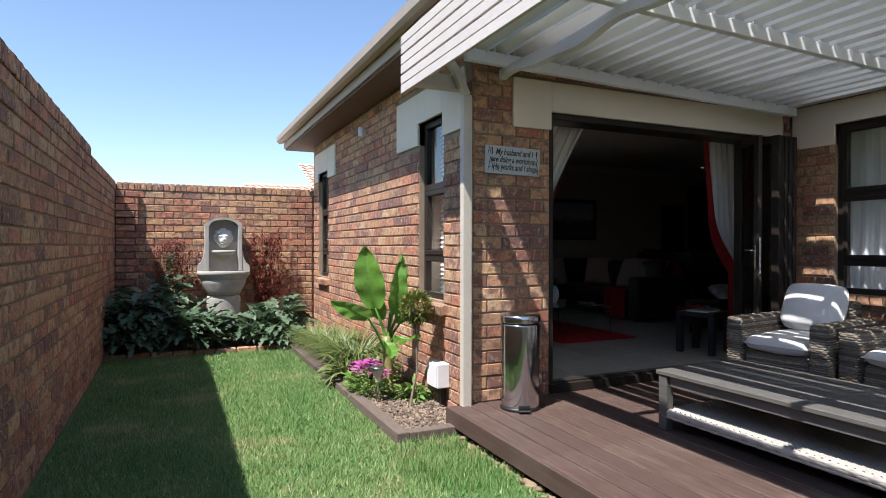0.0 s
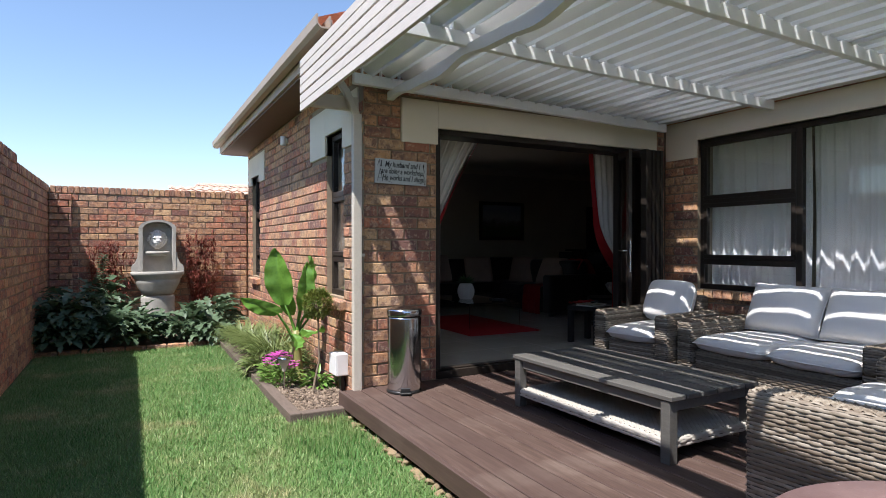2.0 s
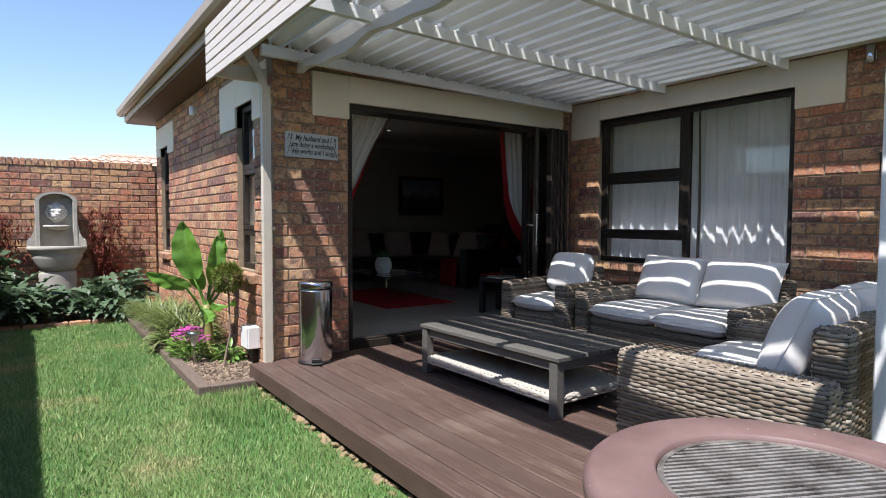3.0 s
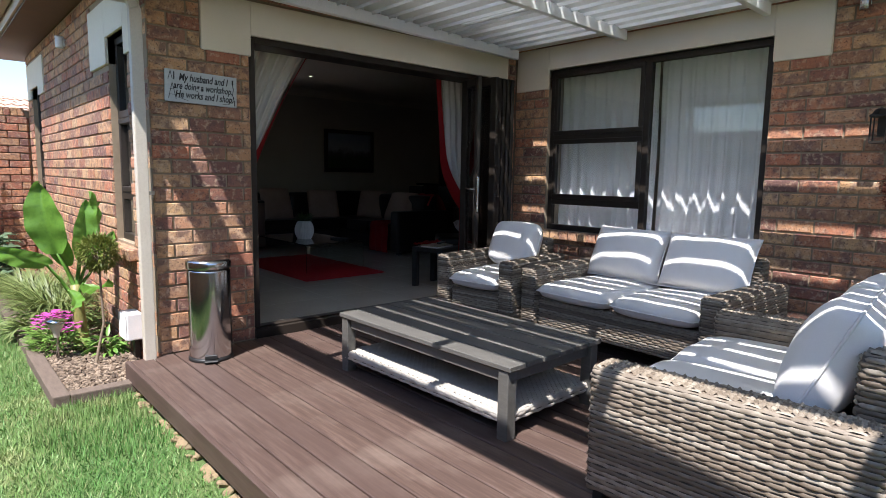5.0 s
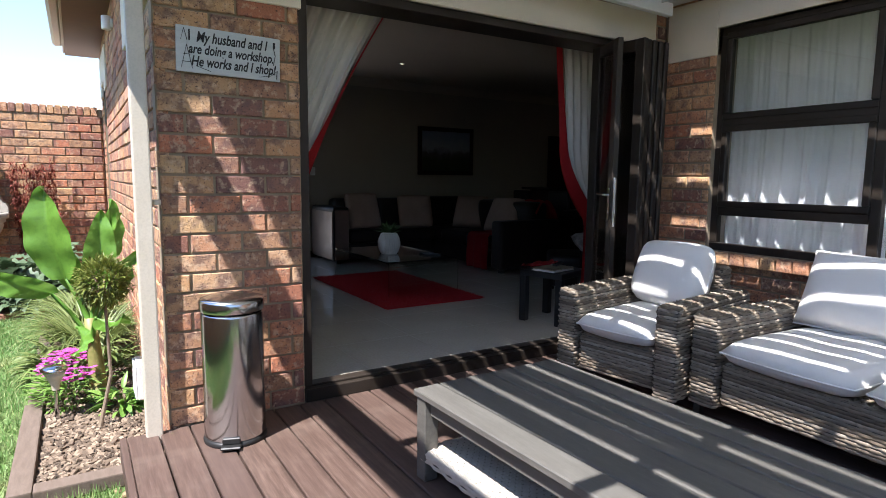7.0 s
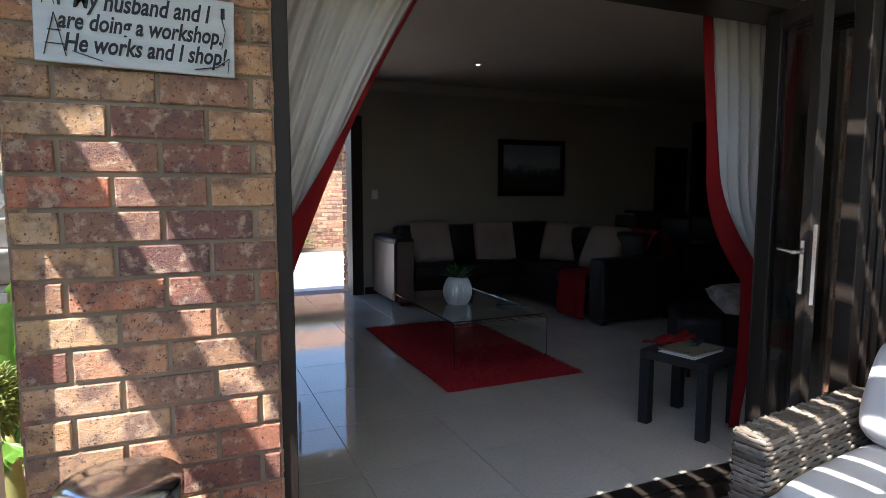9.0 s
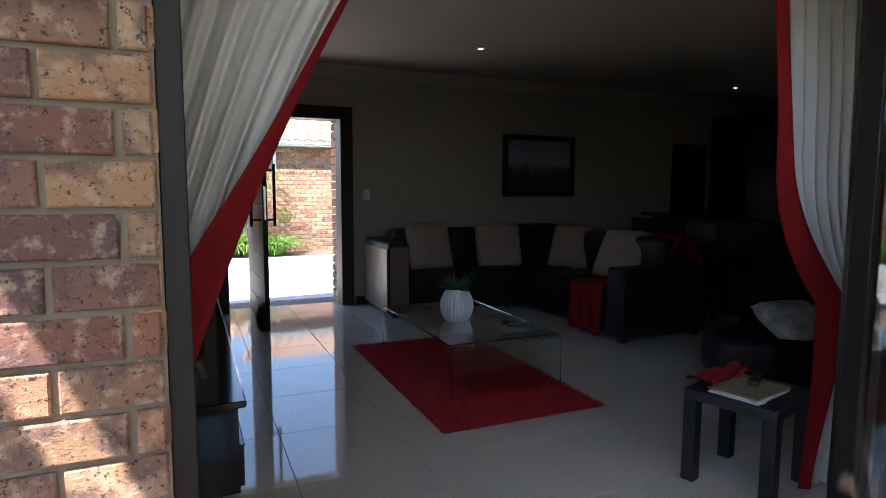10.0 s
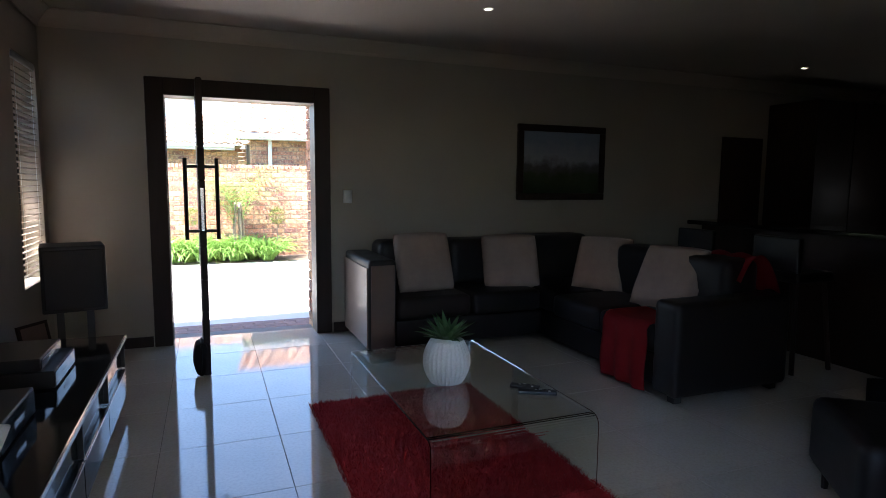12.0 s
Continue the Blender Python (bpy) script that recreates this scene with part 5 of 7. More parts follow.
banana_leaf((0, 0, 0.45), (-0.12, -0.02, 0.78), (-0.20, 0.02, 1.34), 0.27, 1, 0.1)
banana_leaf((0, 0, 0.48), (0.03, -0.05, 0.72), (0.08, -0.05, 1.20), 0.18, 2, 0.7)
banana_leaf((0, 0, 0.48), (0.10, -0.03, 0.72), (0.20, 0.0, 1.17), 0.16, 3, -0.5)
banana_leaf((-0.02, 0, 0.40), (-0.20, -0.05, 0.70), (-0.56, -0.10, 0.88), 0.20, 4, 1.0)
banana_leaf((0, -0.02, 0.40), (0.02, -0.16, 0.55), (0.16, -0.34, 0.60), 0.17, 5, 0.9)
banana_leaf((0, 0, 0.50), (0.05, 0.03, 0.80), (0.13, 0.06, 1.26), 0.17, 7, 1.3)
banana_leaf((0, 0, 0.44), (0.12, 0.02, 0.62), (0.30, 0.05, 0.92), 0.16, 8, 0.2)
banana_leaf((0, -0.02, 0.42), (-0.05, 0.06, 0.66), (-0.16, 0.16, 1.02), 0.17, 9, 0.5)
banana_leaf((0, -0.02, 0.36), (-0.08, -0.14, 0.50), (-0.12, -0.40, 0.40), 0.14, 6, 0.8)

# ---- strappy grass, topiary, flowers ----
V, F = [], []
r = random.Random(41)
for i in range(420):
    a = r.uniform(0, 6.283)
    s = r.uniform(0.45, 0.95)
    leaf(V, F, (0.10 * math.cos(a), 0.22 * math.sin(a), 0), (0.55 * math.cos(a), 0.6 * math.sin(a), r.uniform(0.9, 1.6)), s, 0.016, r.uniform(1.4, 2.6), 7, 0.2)
for (x, y, sc) in ((1.80, 5.65, 0.85), (1.76, 6.4, 0.75), (1.72, 7.1, 0.65)):
    t = thing("strappy_grass", "arching yellow-green strap-leaved grass clump", "plant", at(x, y, 0.03) @ Matrix.Diagonal((sc, sc, sc, 1)), "strappy grass clumps")
    from_mesh("foliage", raw_mesh("foliage", V, F), STRAP, t)


def topiary(x, y, zc, rad, seed, mat, label, stem, group, base=0.03, n=1500):
    r = random.Random(seed)
    t = thing("topiary_ball", label, "topiary", at(x, y, base), group)
    V, F = [], []
    for i in range(n):
        a, c = r.uniform(0, 6.283), r.uniform(-1, 1)
        q = math.sqrt(1 - c * c)
        rr = rad * r.uniform(0.65, 1.06) * (1 + 0.10 * math.sin(5 * a + seed) * math.sin(4 * c + seed))
        p = (rr * q * math.cos(a), rr * q * math.sin(a), zc - base + rr * c)
        leaf(V, F, p, (q * math.cos(a) + r.uniform(-0.7, 0.7), q * math.sin(a) + r.uniform(-0.7, 0.7), c + r.uniform(-0.5, 0.7)), r.uniform(0.025, 0.05), 0.014, 0.4, 2, 0.2)
    from_mesh("foliage", raw_mesh("foliage", V, F), mat, t)
    bm = bmesh.new()
    tube(bm, stem + [(0, 0, zc - base - rad * 0.4)], 0.012, 8, 0.6)
    r2 = random.Random(seed)
    for i in range(9):
        a = r2.uniform(0, 6.28)
        tube(bm, [(0, 0, zc - base - rad * 0.6), (rad * 0.6 * math.cos(a), rad * 0.6 * math.sin(a), zc - base + rad * r2.uniform(-0.3, 0.6))], 0.005, 5, 0.5)
    part("stem", bm, BARK, t)
    return t


topiary(1.86, 4.08, 0.86, 0.125, 3, TOPI, "small clipped yellow-green topiary ball on a thin stem", [(-0.06, -0.02, 0), (-0.03, 0, 0.12), (0.01, 0, 0.30)], "topiary")
V, F = [], []
r = random.Random(51)
for i in range(170):
    a, rad = r.uniform(0, 6.283), 0.20 * math.sqrt(r.random())
    p = Vector((0.85 * rad * math.cos(a), 1.5 * rad * math.sin(a), 0.20 + 0.10 * (1 - rad / 0.2) + r.uniform(-0.03, 0.03)))
    for k in range(7):
        b = 2 * math.pi * k / 7
        leaf(V, F, p, (math.cos(b), math.sin(b), 0.25), 0.022, 0.013, 0.2, 2, 0.1)
fl = thing("flowering_plant", "low mound of magenta daisy-like flowers", "flowers", at(1.66, 4.72, 0.03))
from_mesh("petals", raw_mesh("petals", V, F), PINK, fl)
V, F = [], []
for i in range(420):
    a, rad = r.uniform(0, 6.283), 0.22 * math.sqrt(r.random())
    leaf(V, F, (0.85 * rad * math.cos(a), 1.5 * rad * math.sin(a), r.uniform(0.0, 0.16)), (math.cos(a), math.sin(a), r.uniform(0.2, 1)), r.uniform(0.06, 0.12), 0.02, 0.8, 4, 0.2)
from_mesh("foliage", raw_mesh("foliage", V, F), AGAP, fl)
clump("bedding_plant", "small bright green leafy bedding plant", 1.93, 4.30, 0.03, 60, 0.12, 0.14, 61, AGAP, (0.12, 0.035), 0, "bedding plants")
clump("bedding_plant", "small bright green leafy bedding plant", 1.62, 5.25, 0.03, 140, 0.26, 0.25, 62, STRAP, (0.16, 0.035), 0, "bedding plants")
clump("bedding_plant", "small bright green leafy bedding plant", 1.86, 5.05, 0.03, 110, 0.20, 0.30, 63, STRAP, (0.15, 0.03), 0, "bedding plants")
lan = thing("solar_lantern", "small solar garden light on a metal stake", "garden light", at(1.60, 4.30, 0.03))
part("stake", rod(bmesh.new(), (0, 0, -0.02), (0, 0, 0.20), 0.011, 10), STEEL, lan)
part("shade", lathe([(0.018, 0.19), (0.022, 0.22), (0.045, 0.27), (0.062, 0.305), (0.058, 0.306), (0.02, 0.24)], 24), BEIGE, lan, smooth=True)
part("cap", lathe([(0.068, 0.305), (0.070, 0.315), (0.05, 0.325), (0.0, 0.328)], 24), STEEL, lan, smooth=True)
# red leaved standard in front of the patio wall
topiary(5.35, -0.02, 1.42, 0.16, 13, RUST, "dry red-leaved standard tree in front of the patio wall", [(0, 0, 0), (0.01, 0.01, 0.5)], "topiary", DECK, 900)
potm = tagged(part("plant_pot", lathe([(0.0, 0.0), (0.12, 0.0), (0.15, 0.25), (0.165, 0.26), (0.165, 0.29), (0.145, 0.29), (0.14, 0.26), (0.0, 0.25)], 28), SOFFIT, smooth=True), "dark brown plant pot holding the red-leaved standard", "pot")
potm.location = (5.35, -0.02, DECK)

# ---- grass blades on the lawn ----
r = np.random.default_rng(4)
N = 190000
gx, gy = r.uniform(XG + 0.03, 1.9, N), r.uniform(-1.9, 7.5, N)
keep = ~((gx > 1.42) & (gy > 3.35)) & ~((gx > 1.86) & (gy > -0.66))
gx, gy = gx[keep], gy[keep]
n = len(gx)
h = r.uniform(0.014, 0.042, n) * (1 + 0.8 * (np.hypot(gx - 1.75, gy - 2.9) < 0.5))
an = r.uniform(0, 2 * np.pi, n)
wd = r.uniform(0.002, 0.0042, n)
lx, ly = r.normal(0, 0.014, n), r.normal(0, 0.014, n)
P = np.empty((n, 3, 3))
P[:, 0] = np.stack([gx - wd * np.cos(an), gy - wd * np.sin(an), np.zeros(n) - 0.002], 1)
P[:, 1] = np.stack([gx + wd * np.cos(an), gy + wd * np.sin(an), np.zeros(n) - 0.002], 1)
P[:, 2] = np.stack([gx + lx, gy + ly, h], 1)
me = bpy.data.meshes.new("grass")
me.vertices.add(3 * n)
me.vertices.foreach_set("co", P.reshape(-1))
me.loops.add(3 * n)
me.loops.foreach_set("vertex_index", np.arange(3 * n, dtype=np.int32))
me.polygons.add(n)
me.polygons.foreach_set("loop_start", np.arange(0, 3 * n, 3, dtype=np.int32))
me.update()
GRASS = mat_new("grass_blade", (0.1, 0.2, 0.04), 0.6)
v = coords(GRASS)
rr = GRASS.node_tree.nodes.new("ShaderNodeNewGeometry").outputs["Random Per Island"]
c1 = ramp(GRASS, noise_of(GRASS, v, 1.5, 5), ((0.40, (0.085, 0.215, 0.045)), (0.55, (0.145, 0.26, 0.070)), (0.68, (0.40, 0.36, 0.18))))
ln(GRASS, mix(GRASS, ramp(GRASS, rr, ((0.0, (0, 0, 0)), (0.75, (0.08, 0.08, 0.08)), (1.0, (0.6, 0.6, 0.6)))), c1, (0.45, 0.42, 0.22)), bsdf(GRASS).inputs["Base Color"])
tagged(from_mesh("grass", me, GRASS), "short mown green grass with dry straw blades", "grass", kind="stuff")


# ---- lounge: floor tiles ----
TS = 0.60
tx0, ty0 = 3.86 - 3 * TS, 4.24 - 1 * TS
tile_cache = {}
rest_v, rest_f = [], []
for i in range(18):
    for j in range(10):
        a, b = max(tx0 + i * TS, XI), min(tx0 + (i + 1) * TS, 11.99)
        c, d = max(ty0 + j * TS, YS + 0.125), min(ty0 + (j + 1) * TS, YN - 0.02)
        if b - a < 0.03 or d - c < 0.03:
            continue
        key = (round(b - a, 3), round(d - c, 3))
        if key not in tile_cache:
            me = bpy.data.meshes.new("floor_tile")
            bmx = boxes((-(b - a) / 2 + 0.0015, (b - a) / 2 - 0.0015, -(d - c) / 2 + 0.0015, (d - c) / 2 - 0.0015, -0.006, 0.0), bevel=0.0008)
            bmx.to_mesh(me)
            bmx.free()
            me.materials.append(TILE)
            tile_cache[key] = me
        ob = new("floor_tile", tile_cache[key])
        ob.parent = floor
        ob.location = ((a + b) / 2, (c + d) / 2, FLOOR)

# ---- lounge materials ----
LEATHER = surface("black_leather", (0.012, 0.009, 0.008), (0.018, 0.014, 0.013), 0.46, 6, 160, 0.25, 0.002, spec=0.3)
# brown that paints door light onto black leather; also colours the photo print
LEATHER_P = surface("leather_lit_brown", (0.16, 0.10, 0.08), (0.20, 0.13, 0.10), 0.35, 4, 160, 0.2, 0.002)
CUSH = surface("beige_cushion_cloth", (0.30, 0.215, 0.175), (0.37, 0.27, 0.215), 0.9, 8, 260, 0.3, 0.001)
RED = surface("red_cloth", (0.35, 0.010, 0.014), (0.43, 0.016, 0.020), 0.85, 7, 260, 0.3, 0.001)
DRAPE = surface("pale_drape", (0.60, 0.58, 0.54), (0.68, 0.66, 0.62), 0.9, 4, 300, 0.25, 0.001)
GLOSS = surface("black_gloss", (0.010, 0.009, 0.010), (0.015, 0.014, 0.014), 0.08, 3, 90, 0.02, 0.0005, rough_var=0.03)
VASEM = surface("white_glaze", (0.72, 0.72, 0.70), (0.66, 0.66, 0.64), 0.4, 6, 90, 0.2, 0.002)
SUCC = leaf_mat("succulent_leaf", (0.05, 0.12, 0.045), (0.09, 0.18, 0.06), 0.5, 0.1)
CLEAR = mat_new("clear_table_glass", (0.93, 1.0, 0.97), 0.01)
bsdf(CLEAR).inputs["Transmission Weight"].default_value = 1.0
bsdf(CLEAR).inputs["IOR"].default_value = 1.5
PAPER = surface("magazine_paper", (0.62, 0.62, 0.62), (0.55, 0.52, 0.48), 0.5, 9, 40, 0.1, 0.001)

# ---- rug ----
rug = thing("rug", "deep red shaggy rug under the glass table", "rug", at(4.625, 6.055, FLOOR))
part("backing", boxes((-0.53, 0.53, -0.96, 0.96, 0.0, 0.012), bevel=0.004), RED, rug)
r = np.random.default_rng(6)
n = 42000
px, py = r.uniform(-0.545, 0.545, n), r.uniform(-0.975, 0.975, n)
an, wd = r.uniform(0, 6.283, n), r.uniform(0.002, 0.0035, n)
P = np.empty((n, 3, 3))
P[:, 0] = np.stack([px - wd * np.cos(an), py - wd * np.sin(an), np.full(n, 0.006)], 1)
P[:, 1] = np.stack([px + wd * np.cos(an), py + wd * np.sin(an), np.full(n, 0.006)], 1)
P[:, 2] = np.stack([px + r.normal(0, 0.010, n), py + r.normal(0, 0.010, n), r.uniform(0.016, 0.032, n)], 1)
me = bpy.data.meshes.new("shag")
me.vertices.add(3 * n)
me.vertices.foreach_set("co", P.reshape(-1))
me.loops.add(3 * n)
me.loops.foreach_set("vertex_index", np.arange(3 * n, dtype=np.int32))
me.polygons.add(n)
me.polygons.foreach_set("loop_start", np.arange(0, 3 * n, 3, dtype=np.int32))
me.update()
from_mesh("shag", me, RED, rug)["kind"] = "stuff"

# ---- glass table, vase, remotes ----
gt = thing("glass_coffee_table", "bent clear glass coffee table standing on the red rug", "table", at(4.735, 6.235, FLOOR + 0.012))
GX, GY0, GY1, GH, GT = 0.405, -0.715, 0.715, 0.345, 0.012


def bent_glass():
    prof = []
    R = 0.05
    outer = [(GY0, 0.0), (GY0, GH - R)] + [(GY0 + R - R * math.cos(a), GH - R + R * math.sin(a)) for a in [math.pi / 2 * k / 6 for k in range(1, 7)]]
    outer += [(GY1 - R + R * math.sin(a), GH - R + R * math.cos(a)) for a in [math.pi / 2 * k / 6 for k in range(0, 7)]] + [(GY1, 0.0)]
    R2 = R - GT
    inner = [(GY1 - GT, 0.0), (GY1 - GT, GH - R)] + [(GY1 - R + R2 * math.cos(a), GH - R + R2 * math.sin(a)) for a in [math.pi / 2 * k / 6 for k in range(1, 7)]]
    inner += [(GY0 + R - R2 * math.sin(a), GH - R + R2 * math.cos(a)) for a in [math.pi / 2 * k / 6 for k in range(0, 7)]] + [(GY0 + GT, 0.0)]
    n = len(outer)
    bm = bmesh.new()
    rows = [[[bm.verts.new((x, y, z)) for y, z in prof2] for prof2 in (outer, inner[::-1])] for x in (-GX, GX)]
    for i in range(n - 1):
        (oa, ia), (ob_, ib) = rows
        bm.faces.new((oa[i], oa[i + 1], ob_[i + 1], ob_[i]))
        bm.faces.new((ia[i], ib[i], ib[i + 1], ia[i + 1]))
        bm.faces.new((oa[i], ia[i], ia[i + 1], oa[i + 1]))
        bm.faces.new((ob_[i], ob_[i + 1], ib[i + 1], ib[i]))
    for e in (0, n - 1):
        bm.faces.new((rows[0][0][e], rows[1][0][e], rows[1][1][e], rows[0][1][e]))
    bmesh.ops.recalc_face_normals(bm, faces=bm.faces)
    return bm


g = part("bent_sheet", bent_glass(), CLEAR, gt)
g.visible_shadow = False
TOPZ = FLOOR + 0.012 + GH
vase = thing("vase", "round white ribbed vase with a green succulent", "vase", at(4.67, 6.20, TOPZ))
bm = bmesh.new()
NR, NZ = 96, 18
rows = []
for j in range(NZ + 1):
    t = j / NZ
    rad = 0.06 + 0.062 * math.sin(math.pi * (0.12 + 0.80 * t)) ** 0.9 if t < 1 else 0.058
    ring = []
    for k in range(NR):
        a = 2 * math.pi * k / NR
        rr = rad * (1 + (0.030 if k % 3 == 0 else -0.006) * (0 < j < NZ))
        ring.append(bm.verts.new((rr * math.cos(a), rr * math.sin(a), 0.235 * t)))
    rows.append(ring)
for a, b in zip(rows, rows[1:]):
    for k in range(NR):
        bm.faces.new((a[k], a[(k + 1) % NR], b[(k + 1) % NR], b[k]))
bm.faces.new(rows[0][::-1])
part("pot", bm, VASEM, vase)
V, F = [], []
r = random.Random(8)
for i in range(34):
    a = i * 2.4
    el = 0.25 + 1.6 * i / 34
    leaf(V, F, (0.02 * math.cos(a), 0.02 * math.sin(a), 0.215), (math.cos(a), math.sin(a), el), 0.16 * r.uniform(0.8, 1.1), 0.036, 0.25, 5, 0.3)
from_mesh("succulent", raw_mesh("succulent", V, F), SUCC, vase, "green pointed succulent", smooth=True)
for (x, y, a, L, nm) in ((5.02, 5.86, 62, 0.19, "slim black remote control on the glass table"), (5.00, 5.95, 48, 0.15, "small black remote control on the glass table")):
    rc = thing("remote_control", nm, "remote", at(x, y, TOPZ, a), "remote controls")
    part("case", boxes((-0.022, 0.022, -L / 2, L / 2, 0, 0.018), bevel=0.005, seg=2), BLACK, rc)
    for i in range(4):
        for j in range(3):
            part("button", boxes((-0.014 + 0.011 * j, -0.006 + 0.011 * j, -L / 2 + 0.03 + 0.022 * i, -L / 2 + 0.042 + 0.022 * i, 0.018, 0.0205)), PAPER if (i + j) % 4 == 0 else LEATHER, rc)


# ---- leather corner sofa ----
def soft_box(name, parent, x0, x1, y0, y1, z0, z1, mat, bev=0.05, label=""):
    ob = part(name, boxes((x0, x1, y0, y1, z0, z1), bevel=min(bev, 0.45 * min(x1 - x0, y1 - y0, z1 - z0)), seg=4), mat, parent, label, smooth=True)
    return ob


sofa = thing("corner_sofa", "black leather corner sofa along the far wall", "sofa", at(0, 0, FLOOR))
soft_box("arm", sofa, 4.70, 4.93, 7.92, 8.80, 0.04, 0.78, LEATHER, 0.04)
# thin lighter faces put the light from the door into the arm's colour
part("arm_lit_face", boxes((4.715, 4.915, 7.908, 7.922, 0.06, 0.74), bevel=0.01), LEATHER_P, sofa, "front of the leather arm in the painted lit brown")
part("arm_lit_face", boxes((4.69, 4.702, 7.95, 8.78, 0.06, 0.72), bevel=0.01), LEATHER_P, sofa, "side of the leather arm, door light painted in as brown")
soft_box("base", sofa, 4.94, 7.20, 7.98, 8.80, 0.04, 0.27, LEATHER, 0.03)
soft_box("base", sofa, 6.30, 7.20, 6.42, 7.97, 0.04, 0.27, LEATHER, 0.03)
for a, b in ((4.94, 5.61), (5.62, 6.30)):
    soft_box("seat_cushion", sofa, a, b, 7.93, 8.55, 0.27, 0.46, LEATHER, 0.06)
    soft_box("back_cushion", sofa, a, b, 8.46, 8.80, 0.44, 0.88, LEATHER, 0.09)
soft_box("seat_cushion", sofa, 6.31, 7.0, 7.72, 8.55, 0.27, 0.46, LEATHER, 0.06)
soft_box("back_cushion", sofa, 6.31, 7.18, 8.46, 8.80, 0.44, 0.90, LEATHER, 0.09)
for a, b in ((6.46, 7.06), (7.07, 7.71)):
    soft_box("seat_cushion", sofa, 6.26, 6.95, a, b, 0.27, 0.46, LEATHER, 0.06)
    soft_box("back_cushion", sofa, 6.90, 7.22, a, b, 0.44, 0.88, LEATHER, 0.09)
soft_box("arm", sofa, 6.22, 7.22, 6.20, 6.42, 0.04, 0.66, LEATHER, 0.05)
for x, y in ((4.76, 7.97), (6.26, 6.24), (7.1, 6.24), (4.76, 8.7), (7.1, 8.7)):
    part("foot", boxes((x, x + 0.06, y, y + 0.06, 0, 0.05)), BLACK, sofa)
for k, (x, y, z, rz, tilt, s) in enumerate(((5.30, 8.30, 0.70, 4, 70, 0.54), (6.17, 8.30, 0.67, -14, 66, 0.54), (6.88, 7.85, 0.68, -58, 66, 0.52), (6.86, 6.98, 0.68, -74, 60, 0.54))):
    cu = cushion("throw_cushion", None, s, s, 0.14, pose(x, y, FLOOR + z, tilt, 0, rz), 90 + k, 0.9, CUSH)
    tagged(cu, "square beige cushion with a faint red print", "cushion", group="throw cushions")


def throw_cloth(name, label, f, nu=22, nv=26):
    ob = part(name, sheet(nu, nv, f, thick=0.008), RED, None, smooth=True)
    return tagged(ob, label, "blanket")


def fold_over(u, w):
    """Over the seat's front edge and down to the floor."""
    y = 6.47 + 0.46 * u + 0.015 * math.sin(9 * w)
    s = 0.95 * w
    wav = 0.018 * math.sin(17 * u + 2 * w) * w
    if s < 0.34:
        return Vector((6.60 - s, y, FLOOR + 0.475 + 0.006 * math.sin(8 * u)))
    if s < 0.42:
        a = (s - 0.34) / 0.08 * math.pi / 2
        return Vector((6.26 - 0.05 * math.sin(a), y, FLOOR + 0.475 - 0.05 * (1 - math.cos(a))))
    return Vector((6.205 + wav - 0.04 * (s - 0.42), y - 0.06 * (s - 0.42), FLOOR + 0.425 - (s - 0.42) * 0.75))


throw_cloth("throw_blanket", "red throw draped over the sofa seat to the floor", fold_over)
throw_cloth("throw_blanket", "red throw lying over the back of the sofa", lambda u, w: Vector((6.98 + 0.40 * w, 6.42 + 0.40 * u, FLOOR + 0.90 - 0.9 * (w - 0.45) ** 2 + 0.012 * math.sin(13 * u + 5 * w))))

# ---- side table with magazines ----
stb = thing("side_table", "square black side table on a tiled floor", "table", at(5.17, 4.09, FLOOR, 17))
part("top", boxes((-0.215, 0.215, -0.20, 0.20, 0.385, 0.435), bevel=0.004), BLACK, stb)
for sx in (-1, 1):
    for sy in (-1, 1):
        part("leg", boxes((sx * 0.185 - 0.03, sx * 0.185 + 0.03, sy * 0.17 - 0.03, sy * 0.17 + 0.03, 0, 0.385), bevel=0.003), BLACK, stb)
for k, (dz, a, mt, lab) in enumerate(((0.0, 14, PAPER, "white magazine lying on the black side table"), (0.008, 20, PAPER, "glossy magazine lying on a stack"), (0.016, 12, surface("magazine_cover", (0.16, 0.15, 0.07), (0.30, 0.24, 0.16), 0.3, 12, 60, 0.05), "dark printed magazine on top of the stack"))):
    mg = thing("magazine", lab, "magazine", at(5.13, 4.06, FLOOR + 0.435 + dz, a), "magazines")
    part("page_block", boxes((-0.15, 0.15, -0.11, 0.11, 0.0, 0.0075), bevel=0.001), mt, mg)
rcl = part("red_cloth", sheet(16, 12, lambda u, w: Vector((4.99 + 0.40 * u - 0.03 * w, 4.13 + 0.14 * w + 0.08 * u, FLOOR + 0.462 + 0.012 * math.sin(11 * u + 3 * w) + 0.008 * math.sin(17 * w))), thick=0.02), RED, None, smooth=True)
tagged(rcl, "crumpled bright red cloth lying on the magazines", "cloth")
rc = thing("remote_control", "black remote control lying on the magazines", "remote", at(5.22, 4.10, FLOOR + 0.462, -60), "remote controls")
part("case", boxes((-0.022, 0.022, -0.08, 0.08, 0, 0.018), bevel=0.005, seg=2), BLACK, rc)


